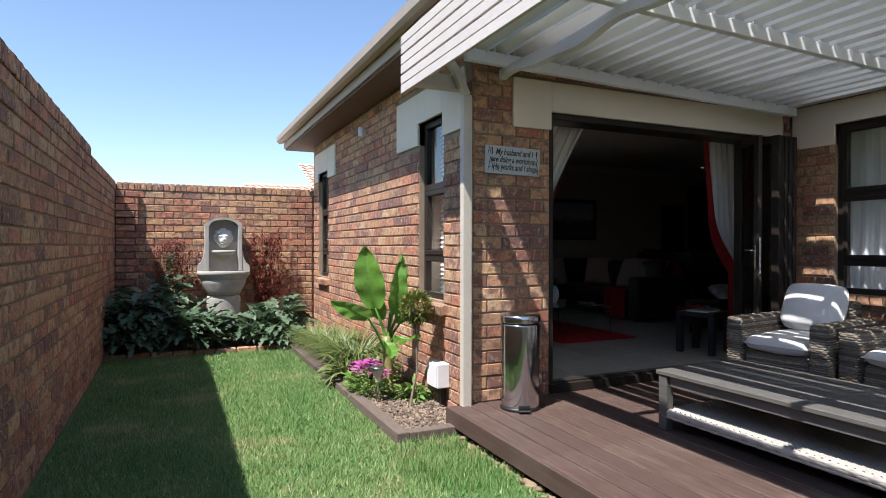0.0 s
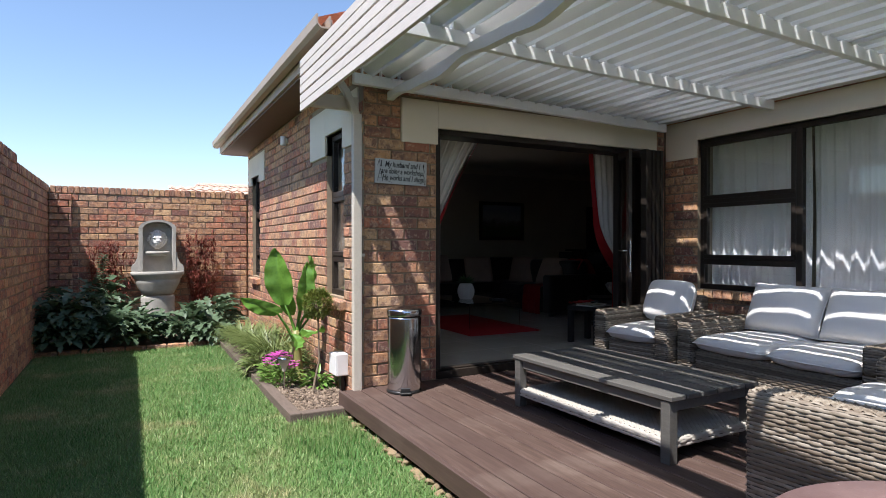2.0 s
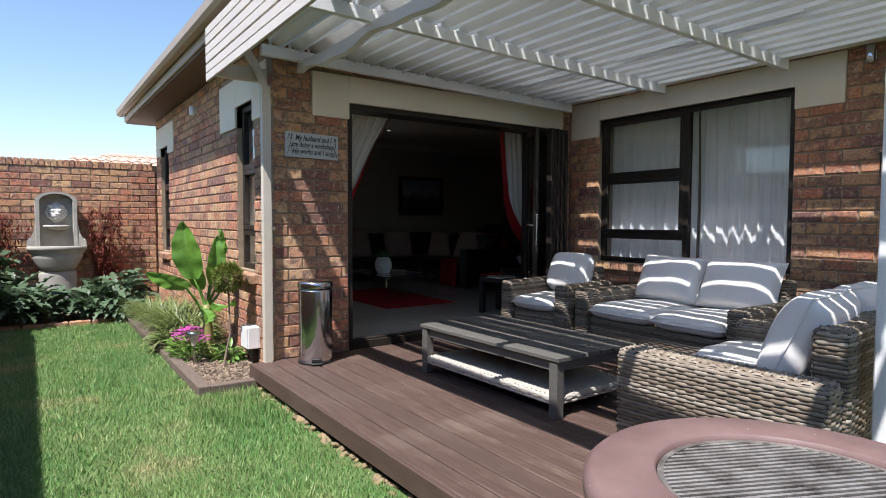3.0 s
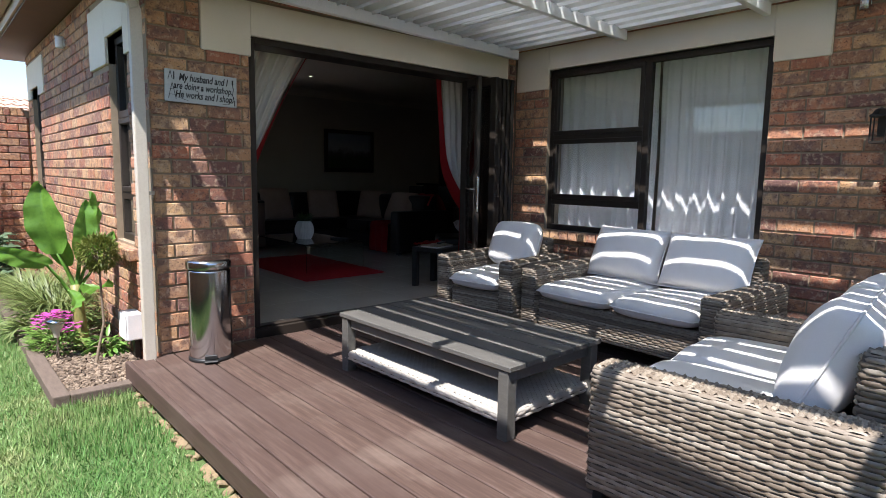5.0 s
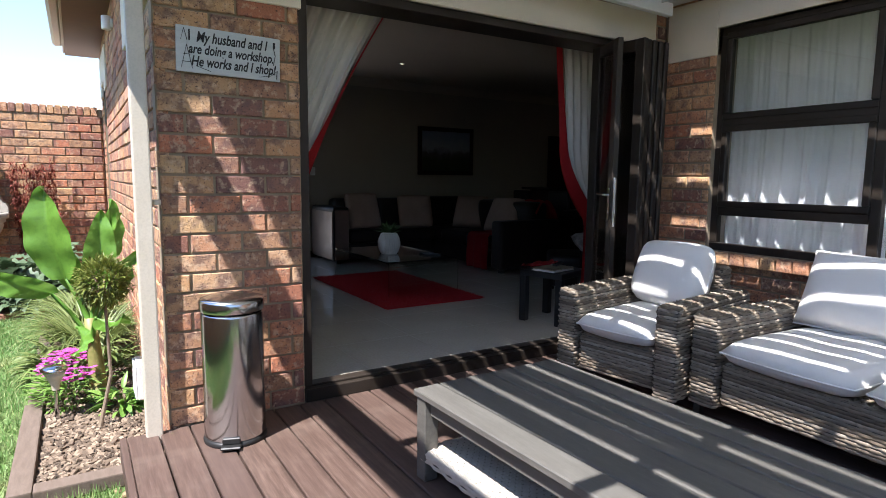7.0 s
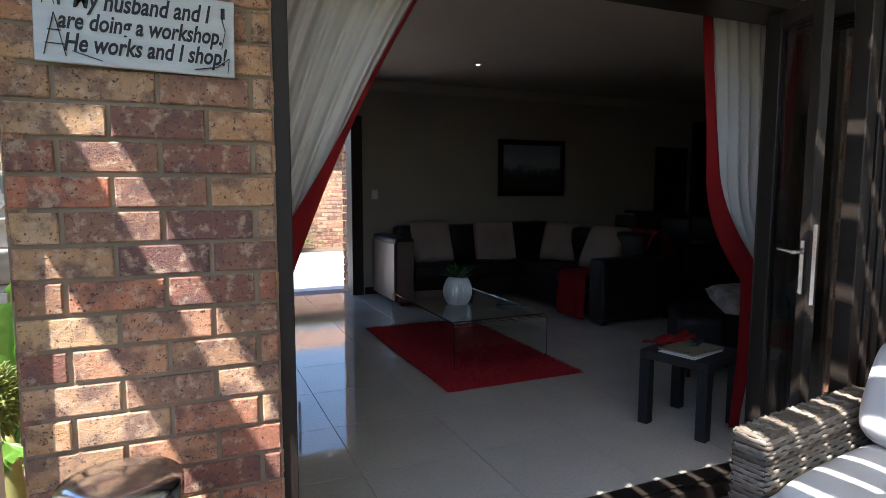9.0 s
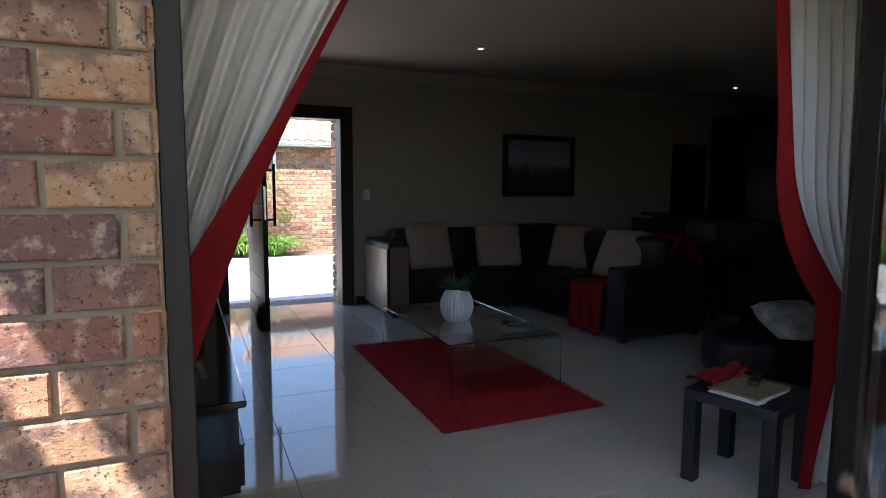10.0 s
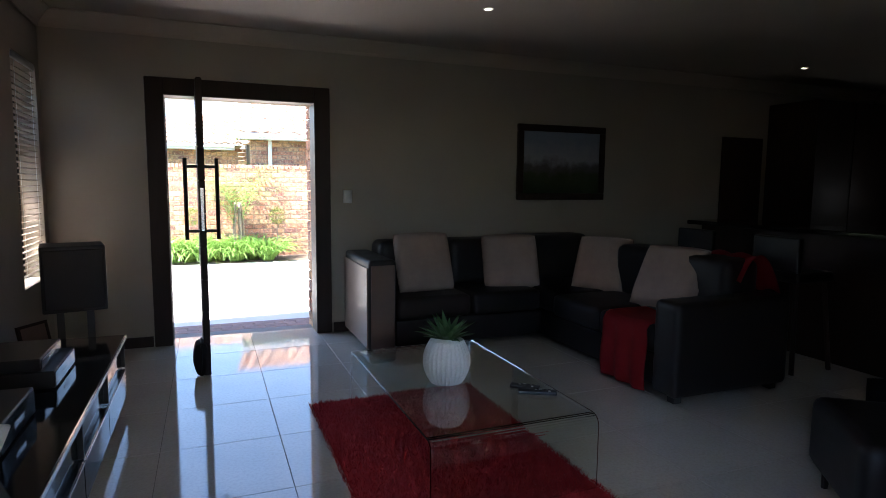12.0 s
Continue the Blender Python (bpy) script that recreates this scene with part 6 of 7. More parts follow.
# ---- tub armchairs ----
def tub_chair(m, label):
    t = thing("tub_armchair", label, "armchair", m)

    def shell(u, w):
        a = math.pi * (-0.10 + 1.20 * u)
        rad = 0.40 + 0.03 * w
        top = 0.50 + 0.20 * math.sin(max(0, min(1, (u - 0.12) / 0.76)) * math.pi)
        return Vector((rad * math.cos(a), 0.38 * math.sin(a), 0.12 + (top - 0.12) * w))
    part("shell", sheet(36, 10, shell, thick=0.10), LEATHER, t, smooth=True)
    part("seat", boxes((-0.30, 0.30, -0.38, 0.28, 0.12, 0.44), bevel=0.06, seg=4), LEATHER, t, smooth=True)
    for sx in (-1, 1):
        for y in (-0.30, 0.25):
            part("leg", rod(bmesh.new(), (sx * 0.26, y, 0.14), (sx * 0.28, y, 0.0), 0.022, 10, 0.014), DARKWOOD, t)
    return t


tub_chair(at(6.22, 4.76, FLOOR, -127), "black leather tub armchair with a floral cushion near the patio door")
cu = cushion("throw_cushion", None, 0.40, 0.40, 0.12, pose(6.20, 4.60, FLOOR + 0.535, 24, 0, -12), 120, 0.9, surface("floral_cloth", (0.46, 0.43, 0.40), (0.16, 0.15, 0.15), 0.9, 14, 200, 0.2))
tagged(cu, "white cushion with a dark floral print on a tub chair", "cushion", group="throw cushions")

# ---- television unit ----
tv = thing("tv_unit", "long glossy black television unit with drawers", "cabinet", at(0, 0, FLOOR))
UX, UY0, UY1, UZ = 3.04, 4.75, 7.38, 0.46
part("body", boxes((XI + 0.02, UX - 0.03, UY0, UY1, 0.06, UZ - 0.03), bevel=0.003), GLOSS, tv)
part("top", boxes((XI + 0.02, UX, UY0 - 0.01, UY1 + 0.01, UZ - 0.03, UZ), bevel=0.004), GLOSS, tv)
part("plinth", boxes((XI + 0.06, UX - 0.10, UY0 + 0.05, UY1 - 0.05, 0, 0.06)), BLACK, tv)
for k in range(4):
    a = UY0 + 0.02 + k * (UY1 - UY0 - 0.04) / 4
    b = a + (UY1 - UY0 - 0.04) / 4 - 0.012
    dr = part("drawer", boxes((UX - 0.03, UX - 0.010, a, b, 0.08, 0.26), bevel=0.003), GLOSS, tv)
    part("pull_strip", boxes((UX - 0.010, UX - 0.004, a + 0.01, b - 0.01, 0.248, 0.258), bevel=0.001), CHROME, dr, "thin chrome pull strip")
    part("divider", boxes((UX - 0.03, UX - 0.008, b - 0.004, b + 0.010, 0.27, 0.425), bevel=0.002), BLACK, tv)
part("edge_trim", boxes((UX, UX + 0.004, UY0 - 0.01, UY1 + 0.01, UZ - 0.024, UZ - 0.004), bevel=0.001), CHROME, tv, "thin chrome edge strip")
UT = FLOOR + UZ
tel = thing("television", "flat black television on the wall over the unit", "television", at(XI + 0.03, 6.55, 1.14))
part("screen", boxes((0.03, 0.055, -0.72, 0.72, 0.0, 0.84), bevel=0.004), GLOSS, tel)
part("bezel", boxes((0.02, 0.058, -0.735, -0.72, -0.01, 0.85), (0.02, 0.058, 0.72, 0.735, -0.01, 0.85), (0.02, 0.058, -0.72, 0.72, -0.012, 0.0), (0.02, 0.058, -0.72, 0.72, 0.84, 0.852)), BLACK, tel)
part("bracket", boxes((-0.03, 0.03, -0.2, 0.2, 0.25, 0.55)), BLACK, tel)
spk = thing("loudspeaker", "black loudspeaker on a short stand beside the cabinet", "loudspeaker", at(2.74, 7.62, FLOOR, 12))
part("cabinet", boxes((-0.17, 0.17, -0.15, 0.15, 0.60, 1.00), bevel=0.012, seg=2), BLACK, spk)
part("grille", boxes((-0.155, 0.155, -0.162, -0.151, 0.62, 0.98), bevel=0.005), LEATHER, spk)
part("stand_post", boxes((-0.10, -0.06, -0.02, 0.02, 0.02, 0.60), (0.06, 0.10, -0.02, 0.02, 0.02, 0.60)), BLACK, spk)
part("stand_foot", boxes((-0.16, 0.16, -0.13, 0.13, 0, 0.022), bevel=0.004), BLACK, spk)
for (x, y, z, sx, sy, sz, lab) in ((2.72, 6.62, UT, 0.15, 0.21, 0.085, "black set-top decoder on the television unit"), (2.68, 6.60, UT + 0.085, 0.14, 0.19, 0.06, "black disc player on top of the decoder"), (2.70, 5.9, UT, 0.16, 0.22, 0.11, "black amplifier on the television unit")):
    dv = thing("media_player", lab, "electronics", at(x, y, z))
    part("case", boxes((-sx, sx, -sy, sy, 0.006, sz), bevel=0.004), BLACK, dv)
    part("front_panel", boxes((sx, sx + 0.004, -sy + 0.01, sy - 0.01, 0.012, sz - 0.008)), GLOSS, dv)
    part("display", boxes((sx + 0.004, sx + 0.0055, -0.06, 0.06, sz * 0.4, sz * 0.6)), CHROME, dv)
pf = thing("photo_frame", "small dark photo frame on the television unit", "photo frame", pose(2.62, 7.22, UT, -12, 0, 60))
part("frame", boxes((-0.10, 0.10, -0.008, 0.008, 0, 0.016), (-0.10, 0.10, -0.008, 0.008, 0.124, 0.14), (-0.10, -0.085, -0.008, 0.008, 0.016, 0.124), (0.085, 0.10, -0.008, 0.008, 0.016, 0.124)), DARKWOOD, pf)
part("print", boxes((-0.085, 0.085, -0.003, 0.003, 0.016, 0.124)), LEATHER_P, pf)
rh = thing("remote_holder", "white remote controls standing in a holder", "remote", at(2.82, 5.60, UT, 30), "remote controls")
part("holder", boxes((-0.05, 0.05, -0.03, 0.03, 0, 0.05), bevel=0.006), BLACK, rh)
for k in (-1, 1):
    bmx = bmesh.new()
    box(bmx, -0.018, 0.018, -0.009, 0.009, 0.02, 0.16, 0.005, 2, pose(0.024 * k, 0, 0, 14 * k, 18, 0))
    part("remote", bmx, WHITE, rh)

# ---- front door ----
fr = tagged(part("door_frame_2", boxes((3.08, 3.22, YNI - 0.025, YN - 0.02, FLOOR, 2.49), (4.44, 4.58, YNI - 0.025, YN - 0.02, FLOOR, 2.49), (3.22, 4.44, YNI - 0.025, YN - 0.02, 2.35, 2.49), bevel=0.005), DARKWOOD),
            "wide dark timber frame of the front door", "door frame", kind="structure")
fd = thing("door_1", "dark timber slatted pivot front door standing open", "door", at(3.495, 7.84, FLOOR, 1.3), kind="structure")
for k in range(9):
    part("plank", boxes((-0.022, 0.022, 0.0, 1.20, 0.012 + k * 0.232, 0.012 + k * 0.232 + 0.226), bevel=0.004), DARKWOOD, fd)
part("core", boxes((-0.016, 0.016, 0.004, 1.196, 0.012, 2.10)), DARKWOOD, fd)
for s in (-1, 1):
    bmx = bmesh.new()
    rod(bmx, (s * 0.105, 0.13, 0.98), (s * 0.105, 0.13, 1.56), 0.014, 12)
    for z in (1.04, 1.50):
        rod(bmx, (s * 0.02, 0.13, z), (s * 0.105, 0.13, z), 0.011, 10)
    part("pull_handle", bmx, BLACK, fd, "dark metal bar pull handle")
part("lock_plate", boxes((-0.010, 0.010, -0.003, 0.001, 1.05, 1.35)), CHROME, fd)
stp = cushion("door_stop", None, 0.27, 0.11, 0.09, pose(3.455, 7.90, FLOOR + 0.134, 90, 76, 90), 150, 1.0, LEATHER)
tagged(stp, "black stuffed doorstop leaning against the open front door", "doorstop")
bmx = boxes((3.72, 4.40, 9.16, 9.62, 0.13, 0.148), bevel=0.004)
tagged(part("doormat", bmx, surface("coir_mat", (0.30, 0.20, 0.12), (0.22, 0.14, 0.08), 0.95, 20, 120, 0.7, 0.004)), "brown coir doormat outside the front door", "doormat")

# ---- picture, switch, downlights, blind ----
pic = thing("framed_picture", "black framed mountain landscape picture on the wall", "picture", at(7.05, YNI - 0.02, 1.49))
part("frame", boxes((-0.54, 0.54, -0.02, 0.018, 0, 0.07), (-0.54, 0.54, -0.02, 0.018, 0.71, 0.78), (-0.54, -0.47, -0.02, 0.018, 0.07, 0.71), (0.47, 0.54, -0.02, 0.018, 0.07, 0.71), bevel=0.006), DARKWOOD, pic)
PICM = mat_new("landscape_print", (0.1, 0.1, 0.12), 0.4)
v = coords(PICM)
sep = nd(PICM, "ShaderNodeSeparateXYZ")
ln(PICM, v, sep.inputs["Vector"])
wob = nd(PICM, "ShaderNodeMath")
wob.operation = "MULTIPLY_ADD"
ln(PICM, noise_of(PICM, v, 6, 5), wob.inputs[0])
wob.inputs[1].default_value = 0.35
ln(PICM, sep.outputs["Z"], wob.inputs[2])
ln(PICM, ramp(PICM, wob.outputs["Value"], ((0.20, (0.02, 0.035, 0.015)), (0.42, (0.045, 0.06, 0.025)), (0.52, (0.10, 0.09, 0.10)), (0.62, (0.30, 0.31, 0.36)), (0.80, (0.20, 0.24, 0.32)))), bsdf(PICM).inputs["Base Color"])
part("print", boxes((-0.47, 0.47, -0.004, 0.010, 0.07, 0.71)), PICM, pic)
sw = thing("light_switch", "small white light switch beside the front door", "switch", at(4.74, YNI - 0.008, 1.46))
part("plate", boxes((-0.04, 0.04, -0.006, 0.008, 0, 0.12), bevel=0.003), WHITE, sw)
part("rocker", boxes((-0.015, 0.015, -0.010, -0.005, 0.035, 0.085), bevel=0.002), WHITE, sw)
LAMP = mat_new("lamp_glow", (1, 1, 1), 0.5)
bsdf(LAMP).inputs["Emission Color"].default_value = (1.0, 0.86, 0.68, 1)
bsdf(LAMP).inputs["Emission Strength"].default_value = 2.0
for x, y in ((3.55, 7.35), (5.50, 7.48), (9.57, 8.05)):
    dl = thing("ceiling_downlight", "small round recessed ceiling downlight", "downlight", at(x, y, CEIL), "ceiling downlights")
    part("trim_ring", lathe([(0.024, -0.002), (0.026, -0.006), (0.036, -0.006), (0.040, -0.001)], 28), WHITE, dl, smooth=True)
    if y > 7:
        part("lamp", lathe([(0.0, -0.003), (0.024, -0.003)], 24), LAMP, dl)
    else:
        part("lamp", lathe([(0.0, -0.003), (0.024, -0.003)], 24), WHITE, dl)
bl = thing("venetian_blind", "pale horizontal venetian blind over the garden window, slats coloured dark as if backlit", "blind", at(XI - 0.03, 8.43, 0.92))
slat = boxes((-0.022, 0.022, -0.29, 0.29, -0.0012, 0.0012))
sm = bpy.data.meshes.new("slat")
slat.to_mesh(sm)
slat.free()
# darker paint on pale slats stands in for their backlit shade
sm.materials.append(GUTTER)
for k in range(36):
    ob = new("slat", sm)
    ob.parent = bl
    ob.matrix_basis = pose(0, 0, 0.05 + k * 0.042, 0, -10, 0)
part("head_rail", boxes((-0.03, 0.03, -0.30, 0.30, 1.53, 1.58), bevel=0.003), WHITE, bl)
for y in (-0.2, 0.2):
    part("cord", rod(bmesh.new(), (0.024, y, 0.03), (0.024, y, 1.53), 0.0015, 5), WHITE, bl)
bl2 = thing("venetian_blind", "pale venetian blind over the window near the corner", "blind", at(XI - 0.03, 4.345, 0.92))
slat = boxes((-0.022, 0.022, -0.26, 0.26, -0.0012, 0.0012))
sm2 = bpy.data.meshes.new("slat")
slat.to_mesh(sm2)
slat.free()
sm2.materials.append(WHITE)
for k in range(38):
    ob = new("slat", sm2)
    ob.parent = bl2
    ob.matrix_basis = pose(0, 0, 0.03 + k * 0.042, 0, -58, 0)
part("head_rail", boxes((-0.03, 0.03, -0.27, 0.27, 1.60, 1.64), bevel=0.003), WHITE, bl2)


# ---- tied-back curtains of the patio door ----
def tied_curtain(name, label, xa, edge, y, folds, seed, flip=1):
    """A drape from rail to floor; edge(z) is the x of its free edge, xa its fixed edge."""
    r = random.Random(seed)
    ph = [r.uniform(0, 6.28) for _ in range(4)]
    z1, z0 = 2.74, FLOOR + 0.02
    t = thing(name, label, "curtain", None, "tied-back curtains")

    def f(u, w):
        z = z1 - (z1 - z0) * w
        xe = edge(z)
        pinch = abs(xe - xa)
        amp = 0.016 + 0.012 * min(1.0, 0.35 / max(pinch, 0.1))
        wave = math.sin(2 * math.pi * folds * u + ph[0]) + 0.35 * math.sin(2 * math.pi * folds * 2.1 * u + ph[1] + 2 * w)
        return Vector((xa + (xe - xa) * u + 0.004 * math.sin(12 * w + ph[2]), y + amp * wave * (0.5 + 0.5 * min(1, 3 * w)), z))
    part("drape", sheet(int(folds * 14), 44, f), DRAPE, t, smooth=True)

    def g(u, w):
        z = z1 - (z1 - z0) * w
        xe = edge(z)
        width = (0.022 if flip > 0 else 0.036) + 0.13 * math.exp(-((z - 1.10) / 0.48) ** 2)
        return Vector((xe - flip * width * (1 - u) + (0.014 if flip > 0 else -0.085), y - (0.062 if flip > 0 else 0.055) + 0.03 * u + 0.008 * math.sin(14 * w + ph[3]), z))
    part("red_border", sheet(6, 44, g, thick=0.006), RED, t, "bright red border", smooth=True)
    return t


def edge_left(z):
    if z > 1.0:
        return 2.80 + 0.30 * (z - 1.0) + 0.11 * (z - 1.0) ** 2
    return 2.80 + 0.05 * (1.0 - z)


def edge_right(z):
    if z > 1.75:
        return 5.09 - 0.07 * (z - 1.75)
    if z > 1.1:
        return 5.09 + 0.31 * ((1.75 - z) / 0.65) ** 2
    return 5.40 - 0.04 * (1.1 - z)


tied_curtain("door_curtain", "pale lined curtain with a red border tied back beside the door", 2.42, edge_left, 3.93, 11, 3, 1)
tied_curtain("door_curtain", "pale curtain with a red border hanging by the folded doors", 5.72, edge_right, 3.93, 8, 5, -1)
tagged(part("curtain_rail_2", rod(bmesh.new(), (2.38, 3.93, 2.76), (5.9, 3.93, 2.76), 0.014, 12), BLACK), "dark curtain pole over the patio door", "curtain rail")

# ---- dark kitchen end ----
tagged(part("door_2", boxes((9.30, 9.95, YNI - 0.03, YNI - 0.002, FLOOR, 2.24), bevel=0.004), DARKWOOD), "dark timber inner door in the far wall", "door", kind="structure")
kc = thing("kitchen_cabinet", "tall dark kitchen cabinets reaching almost to the ceiling", "cabinet", at(0, 0, FLOOR))
for k in range(3):
    x = 10.05 + 0.64 * k
    part("door", boxes((x, x + 0.63, 8.20, 8.222, 0.10, 2.40), bevel=0.003), DARKWOOD, kc)
part("body", boxes((10.05, 11.97, 8.223, YNI - 0.005, 0.0, 2.40)), DARKWOOD, kc)
bar_c = thing("breakfast_bar", "dark timber breakfast bar between lounge and kitchen", "counter", at(0, 0, FLOOR))
part("panel", boxes((8.10, 8.25, 5.2, 7.9, 0, 1.02)), DARKWOOD, bar_c)
part("worktop", boxes((8.0, 8.75, 5.1, 8.0, 1.02, 1.06), bevel=0.006), GLOSS, bar_c)
for k in range(2):
    bs = thing("bar_stool", "dark leather bar stool at the breakfast bar", "stool", at(7.72, 6.6 + 0.8 * k, FLOOR), "bar stools")
    part("seat", boxes((-0.2, 0.2, -0.2, 0.2, 0.68, 0.76), bevel=0.03, seg=3), LEATHER, bs, smooth=True)
    part("backrest", boxes((-0.21, -0.16, -0.2, 0.2, 0.76, 1.02), bevel=0.02, seg=3), LEATHER, bs, smooth=True)
    for sx in (-1, 1):
        for sy in (-1, 1):
            part("leg", rod(bmesh.new(), (sx * 0.15, sy * 0.15, 0.69), (sx * 0.2, sy * 0.2, 0.0), 0.018, 8), DARKWOOD, bs)
LED = mat_new("appliance_display", (0.9, 0.95, 1.0), 0.4)
bsdf(LED).inputs["Emission Color"].default_value = (0.95, 1.0, 1.0, 1)
bsdf(LED).inputs["Emission Strength"].default_value = 4.0
ov = thing("microwave_oven", "dark microwave with a small lit display", "microwave", at(11.6, 7.55, 1.31))
part("case", boxes((-0.20, 0.25, -0.25, 0.25, 0.0, 0.30), bevel=0.008), BLACK, ov)
part("display", boxes((-0.206, -0.20, -0.22, -0.13, 0.20, 0.24)), LED, ov)
kt = tagged(part("kitchen_counter", boxes((11.35, 11.99, 4.5, 8.15, FLOOR, 1.31), bevel=0.005), DARKWOOD), "dark kitchen counter along the end wall", "counter")


# ---- street side seen through the front door ----
CONC = surface("pale_concrete", (0.56, 0.53, 0.49), (0.64, 0.61, 0.57), 0.9, 3, 80, 0.3, 0.003)
PAVER = surface("dark_clay_paver", (0.20, 0.13, 0.11), (0.28, 0.19, 0.16), 0.9, 12, 80, 0.4, 0.003)
drive = tagged(part("driveway", boxes((-4, 22, 9.62, 15.45, 0.0, 0.10)), CONC), "pale concrete driveway in full sun", "driveway", kind="structure")
porch = tagged(part("porch_paving", boxes((2.5, 6.0, YN - 0.02, 10.12, 0.0, 0.118)), MORTAR), "dark clay paving at the front door", "paving", kind="structure")
pm = bpy.data.meshes.new("paver")
bmx = boxes((-0.107, 0.107, -0.052, 0.052, 0.0, 0.014), bevel=0.004)
bmx.to_mesh(pm)
bmx.free()
pm.materials.append(PAVER)
for j in range(9):
    for i in range(13):
        ob = new("paver", pm)
        ob.parent = porch
        ob.location = (2.85 + 0.22 * i + (0.11 if j % 2 else 0), YN + 0.05 + 0.11 * j, 0.114)
step = tagged(part("door_step", boxes((3.22, 4.44, YN - 0.03, YN + 0.12, 0.10, FLOOR - 0.05), bevel=0.006), PAVER), "dark paved step at the front door", "step", kind="structure")

street_wall = tagged(part("street_wall", boxes((-4, 16, 16.45, 16.65, 0, 1.95)), MORTAR), "sunlit clay brick wall across the driveway", "wall", kind="structure")
brick_face("street", street_wall, pose(0.5, 16.44, 0, 0, 0, 0), 8.0, 0.0, 1.95)
bm = bmesh.new()
for k in range(104):
    x = 0.5 + 0.0765 * k
    box(bm, x, x + 0.066, 16.425, 16.67, 1.95, 2.02, 0.004)
part("coping", bm, BRICKS, street_wall)["kind"] = "stuff"
strip = tagged(part("planting_strip", boxes((-4, 16, 15.46, 16.44, 0.0, 0.11)), MULCH), "planted strip at the foot of the street wall", "planting bed", kind="structure")
r = random.Random(71)
V, F = [], []
for i in range(150):
    a = r.uniform(0, 6.283)
    leaf(V, F, (0.10 * math.cos(a), 0.10 * math.sin(a), 0), (0.7 * math.cos(a), 0.7 * math.sin(a), r.uniform(0.9, 1.7)), r.uniform(0.45, 0.75), 0.030, r.uniform(1.3, 2.4), 6, 0.2)
agm = raw_mesh("foliage", V, F)
agm.materials.append(AGAP)
for k in range(9):
    t = thing("agapanthus", "bright green strap-leaved agapanthus clump along the driveway", "plant", at(2.3 + 0.29 * k, 15.78 + 0.10 * math.sin(3 * k), 0.10, 40 * k) @ Matrix.Diagonal((1.15, 1.15, 1.3, 1)), "agapanthus clumps")
    ob = new("foliage", agm)
    ob.parent = t
for x in (3.25, 4.85):
    topiary(x, 15.95, 0.98, 0.16, int(10 * x), TOPI, "small clipped topiary ball beside the palm", [(0, 0, 0), (0.0, 0.01, 0.4)], "street topiary", 0.10, 700)
palm = thing("feathery_palm", "feathery yellow-green palm in front of the street wall", "palm", at(4.1, 16.1, 0.10))
V, F = [], []
for i in range(46):
    a = r.uniform(0, 6.283)
    d = Vector((0.6 * math.cos(a), 0.6 * math.sin(a), r.uniform(0.7, 1.8))).normalized()
    p = Vector((0.05 * math.cos(a), 0.05 * math.sin(a), r.uniform(0.6, 1.1)))
    for s in range(12):
        p = p + d * 0.09
        d = (d + Vector((0, 0, -0.09))).normalized()
        for q in (-1, 1):
            sd = d.cross(Vector((0, 0, 1))).normalized() * q
            leaf(V, F, p, sd + d * 0.8 + Vector((0, 0, -0.1)), 0.20, 0.016, 0.8, 3, 0.1)
from_mesh("crown", raw_mesh("crown", V, F), AGAP, palm)
bm = bmesh.new()
for i in range(5):
    a = 1.3 * i
    tube(bm, [(0.06 * math.cos(a), 0.06 * math.sin(a), 0), (0.10 * math.cos(a), 0.10 * math.sin(a), 0.6), (0.05 * math.cos(a), 0.05 * math.sin(a), 1.15)], 0.028, 8, 0.7)
part("trunk", bm, BARK, palm, smooth=True)


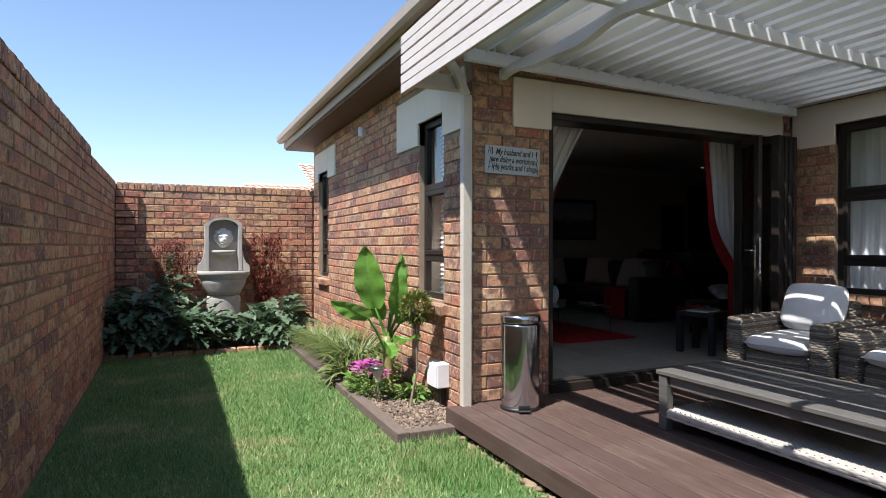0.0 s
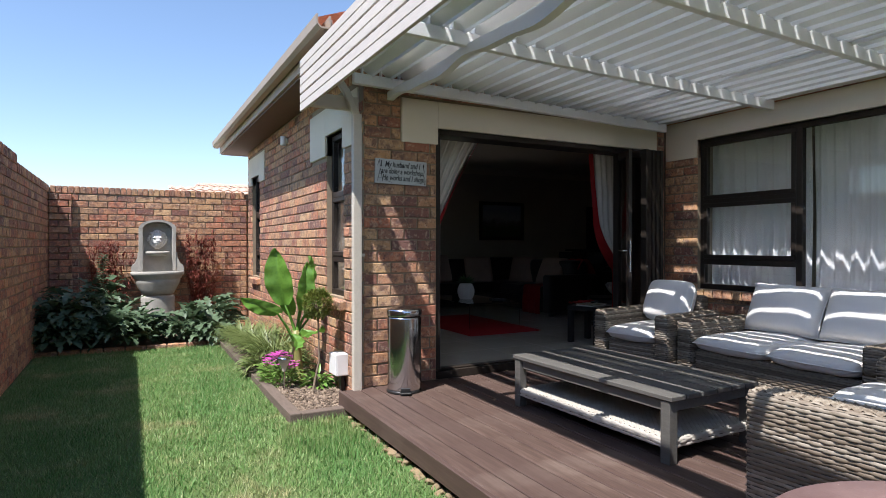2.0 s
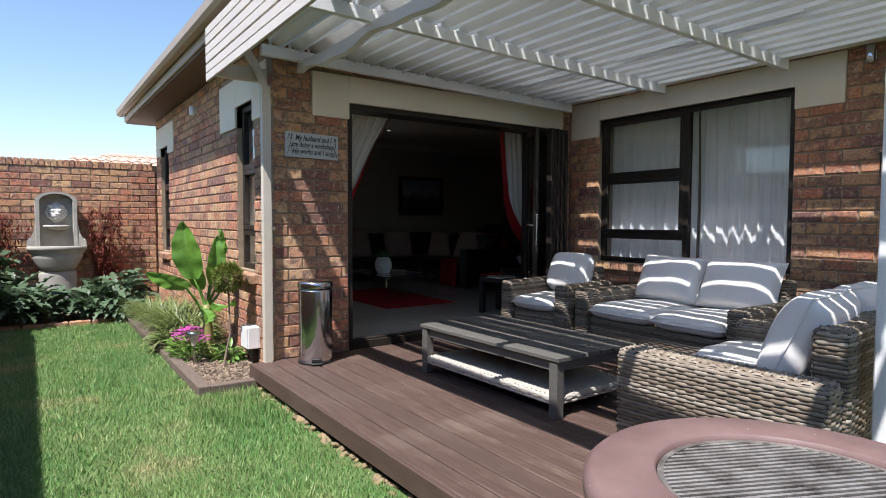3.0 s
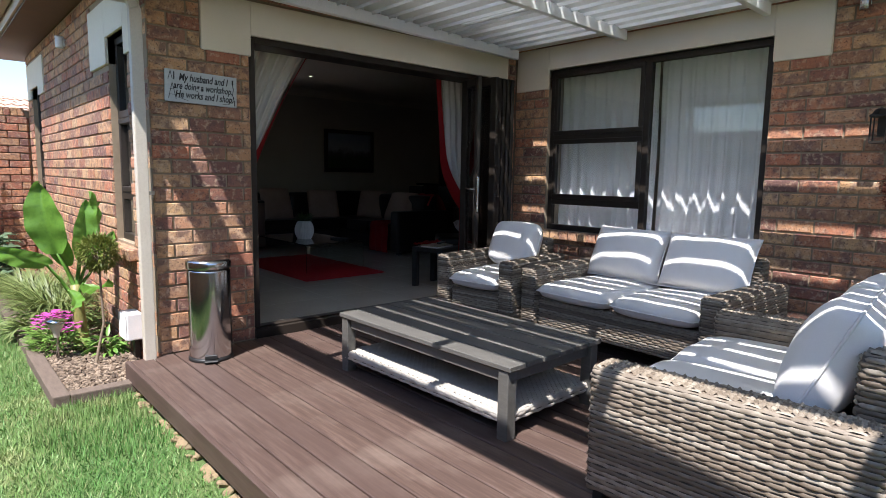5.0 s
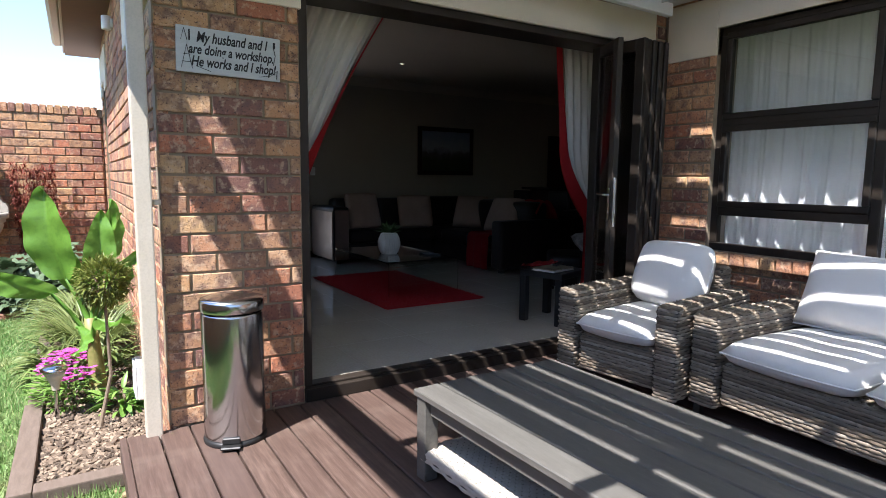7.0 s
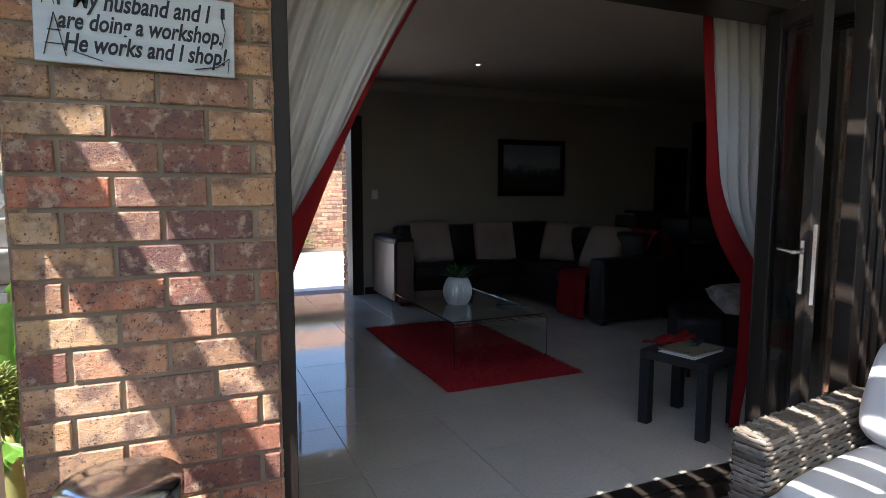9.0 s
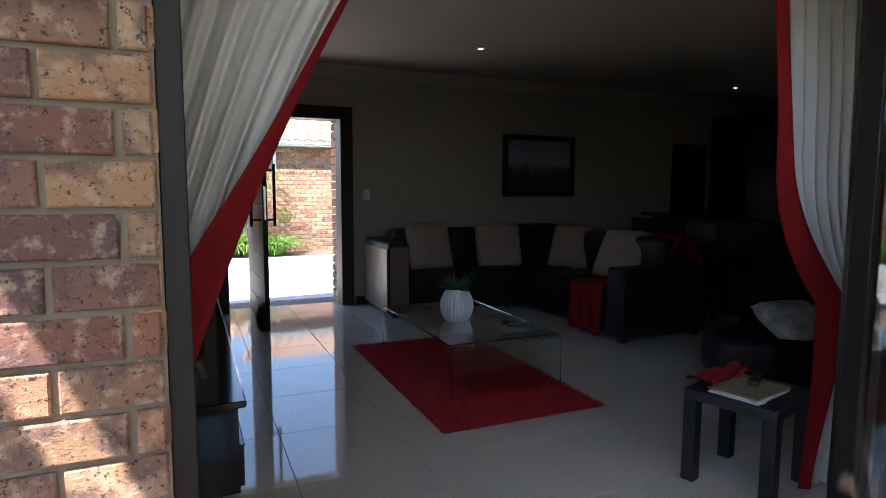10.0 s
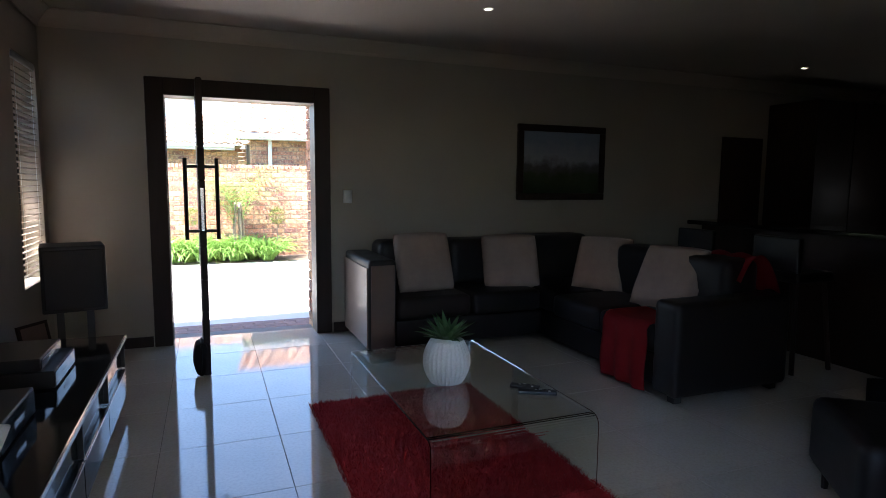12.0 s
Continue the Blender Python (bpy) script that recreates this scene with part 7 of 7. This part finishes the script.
# ---- neighbouring houses ----
def tiled_roof(name, parent, corner, along, up, n_along, n_up, tw=0.30, th=0.34):
    """Rows of curved tiles over a sloping plane."""
    V, F = [], []
    corner, along, up = Vector(corner), Vector(along).normalized(), Vector(up).normalized()
    nrm = along.cross(up).normalized()
    if nrm.z < 0:
        nrm = -nrm
    for j in range(n_up):
        k0 = len(V)
        steps = n_along * 4
        for i in range(steps + 1):
            ht = 0.028 * math.sin(2 * math.pi * i / 4)
            for e, lift in ((0.0, 0.035), (1.06, 0.0)):
                V.append(tuple(corner + along * (tw * i / 4) + up * (th * (j + e)) + nrm * (ht + lift)))
            V.append(tuple(corner + along * (tw * i / 4) + up * (th * j) + nrm * (ht - 0.0)))
        for i in range(steps):
            b = k0 + 3 * i
            F += [(b, b + 3, b + 4, b + 1), (b + 2, b + 5, b + 3, b)]
    ob = from_mesh(name, raw_mesh(name, V, F), ROOFT, parent)
    ob["kind"] = "stuff"
    return ob


ROOFT = surface("pale_terracotta_tile", (0.50, 0.33, 0.24), (0.60, 0.42, 0.32), 0.85, 6, 50, 0.3, 0.003)
h1 = thing("neighbour_house", "brick neighbour house with a pale tiled roof across the street", "house", at(0, 0, 0))
part("wall", boxes((1.5, 3.9, 19.4, 22, 0, 2.5), (4.55, 14, 18.2, 25, 0, 2.75)), MORTAR, h1)
hw = part("wall_face", boxes((4.55, 14, 18.19, 18.2, 0, 2.75), (1.5, 3.9, 19.39, 19.4, 0, 2.5)), MORTAR, h1)
brick_face("h1a", hw, pose(4.5, 18.18, 0, 0, 0, 0), 5.5, 1.73, 2.68)
brick_face("h1b", hw, pose(1.5, 19.38, 0, 0, 0, 0), 3.0, 1.73, 2.5)
part("gutter", boxes((4.2, 14, 17.75, 17.85, 2.70, 2.80), (4.2, 4.3, 17.85, 19.0, 2.70, 2.80), (1.5, 4.2, 18.95, 19.05, 2.50, 2.60), bevel=0.02), WHITE, h1)
part("downpipe", rod(bmesh.new(), (4.95, 18.1, 0.5), (4.95, 18.1, 2.75), 0.045, 10), WHITE, h1)
part("soffit", boxes((4.25, 14, 17.8, 18.3, 2.66, 2.70), (1.5, 4.2, 19.0, 19.5, 2.46, 2.5)), WHITE, h1)
tiled_roof("roof", h1, (4.2, 17.75, 2.80), (1, 0, 0), (0, 1, 0.42), 32, 12)
tiled_roof("roof", h1, (1.5, 18.95, 2.60), (1, 0, 0), (0, 1, 0.42), 12, 6)
h2 = thing("neighbour_house", "neighbour house with a pink tiled hipped roof beyond the garden wall", "house", at(0, 0, 0))
part("wall", boxes((2.6, 14, 26, 34, 0, 3.0)), MORTAR, h2)
tiled_roof("roof", h2, (2.0, 25.5, 3.0), (1, 0, 0), (0.38, 1, 0.42), 36, 10)
part("ridge", boxes((3.3, 13, 28.5, 28.75, 4.16, 4.30), bevel=0.05), ROOFT, h2)
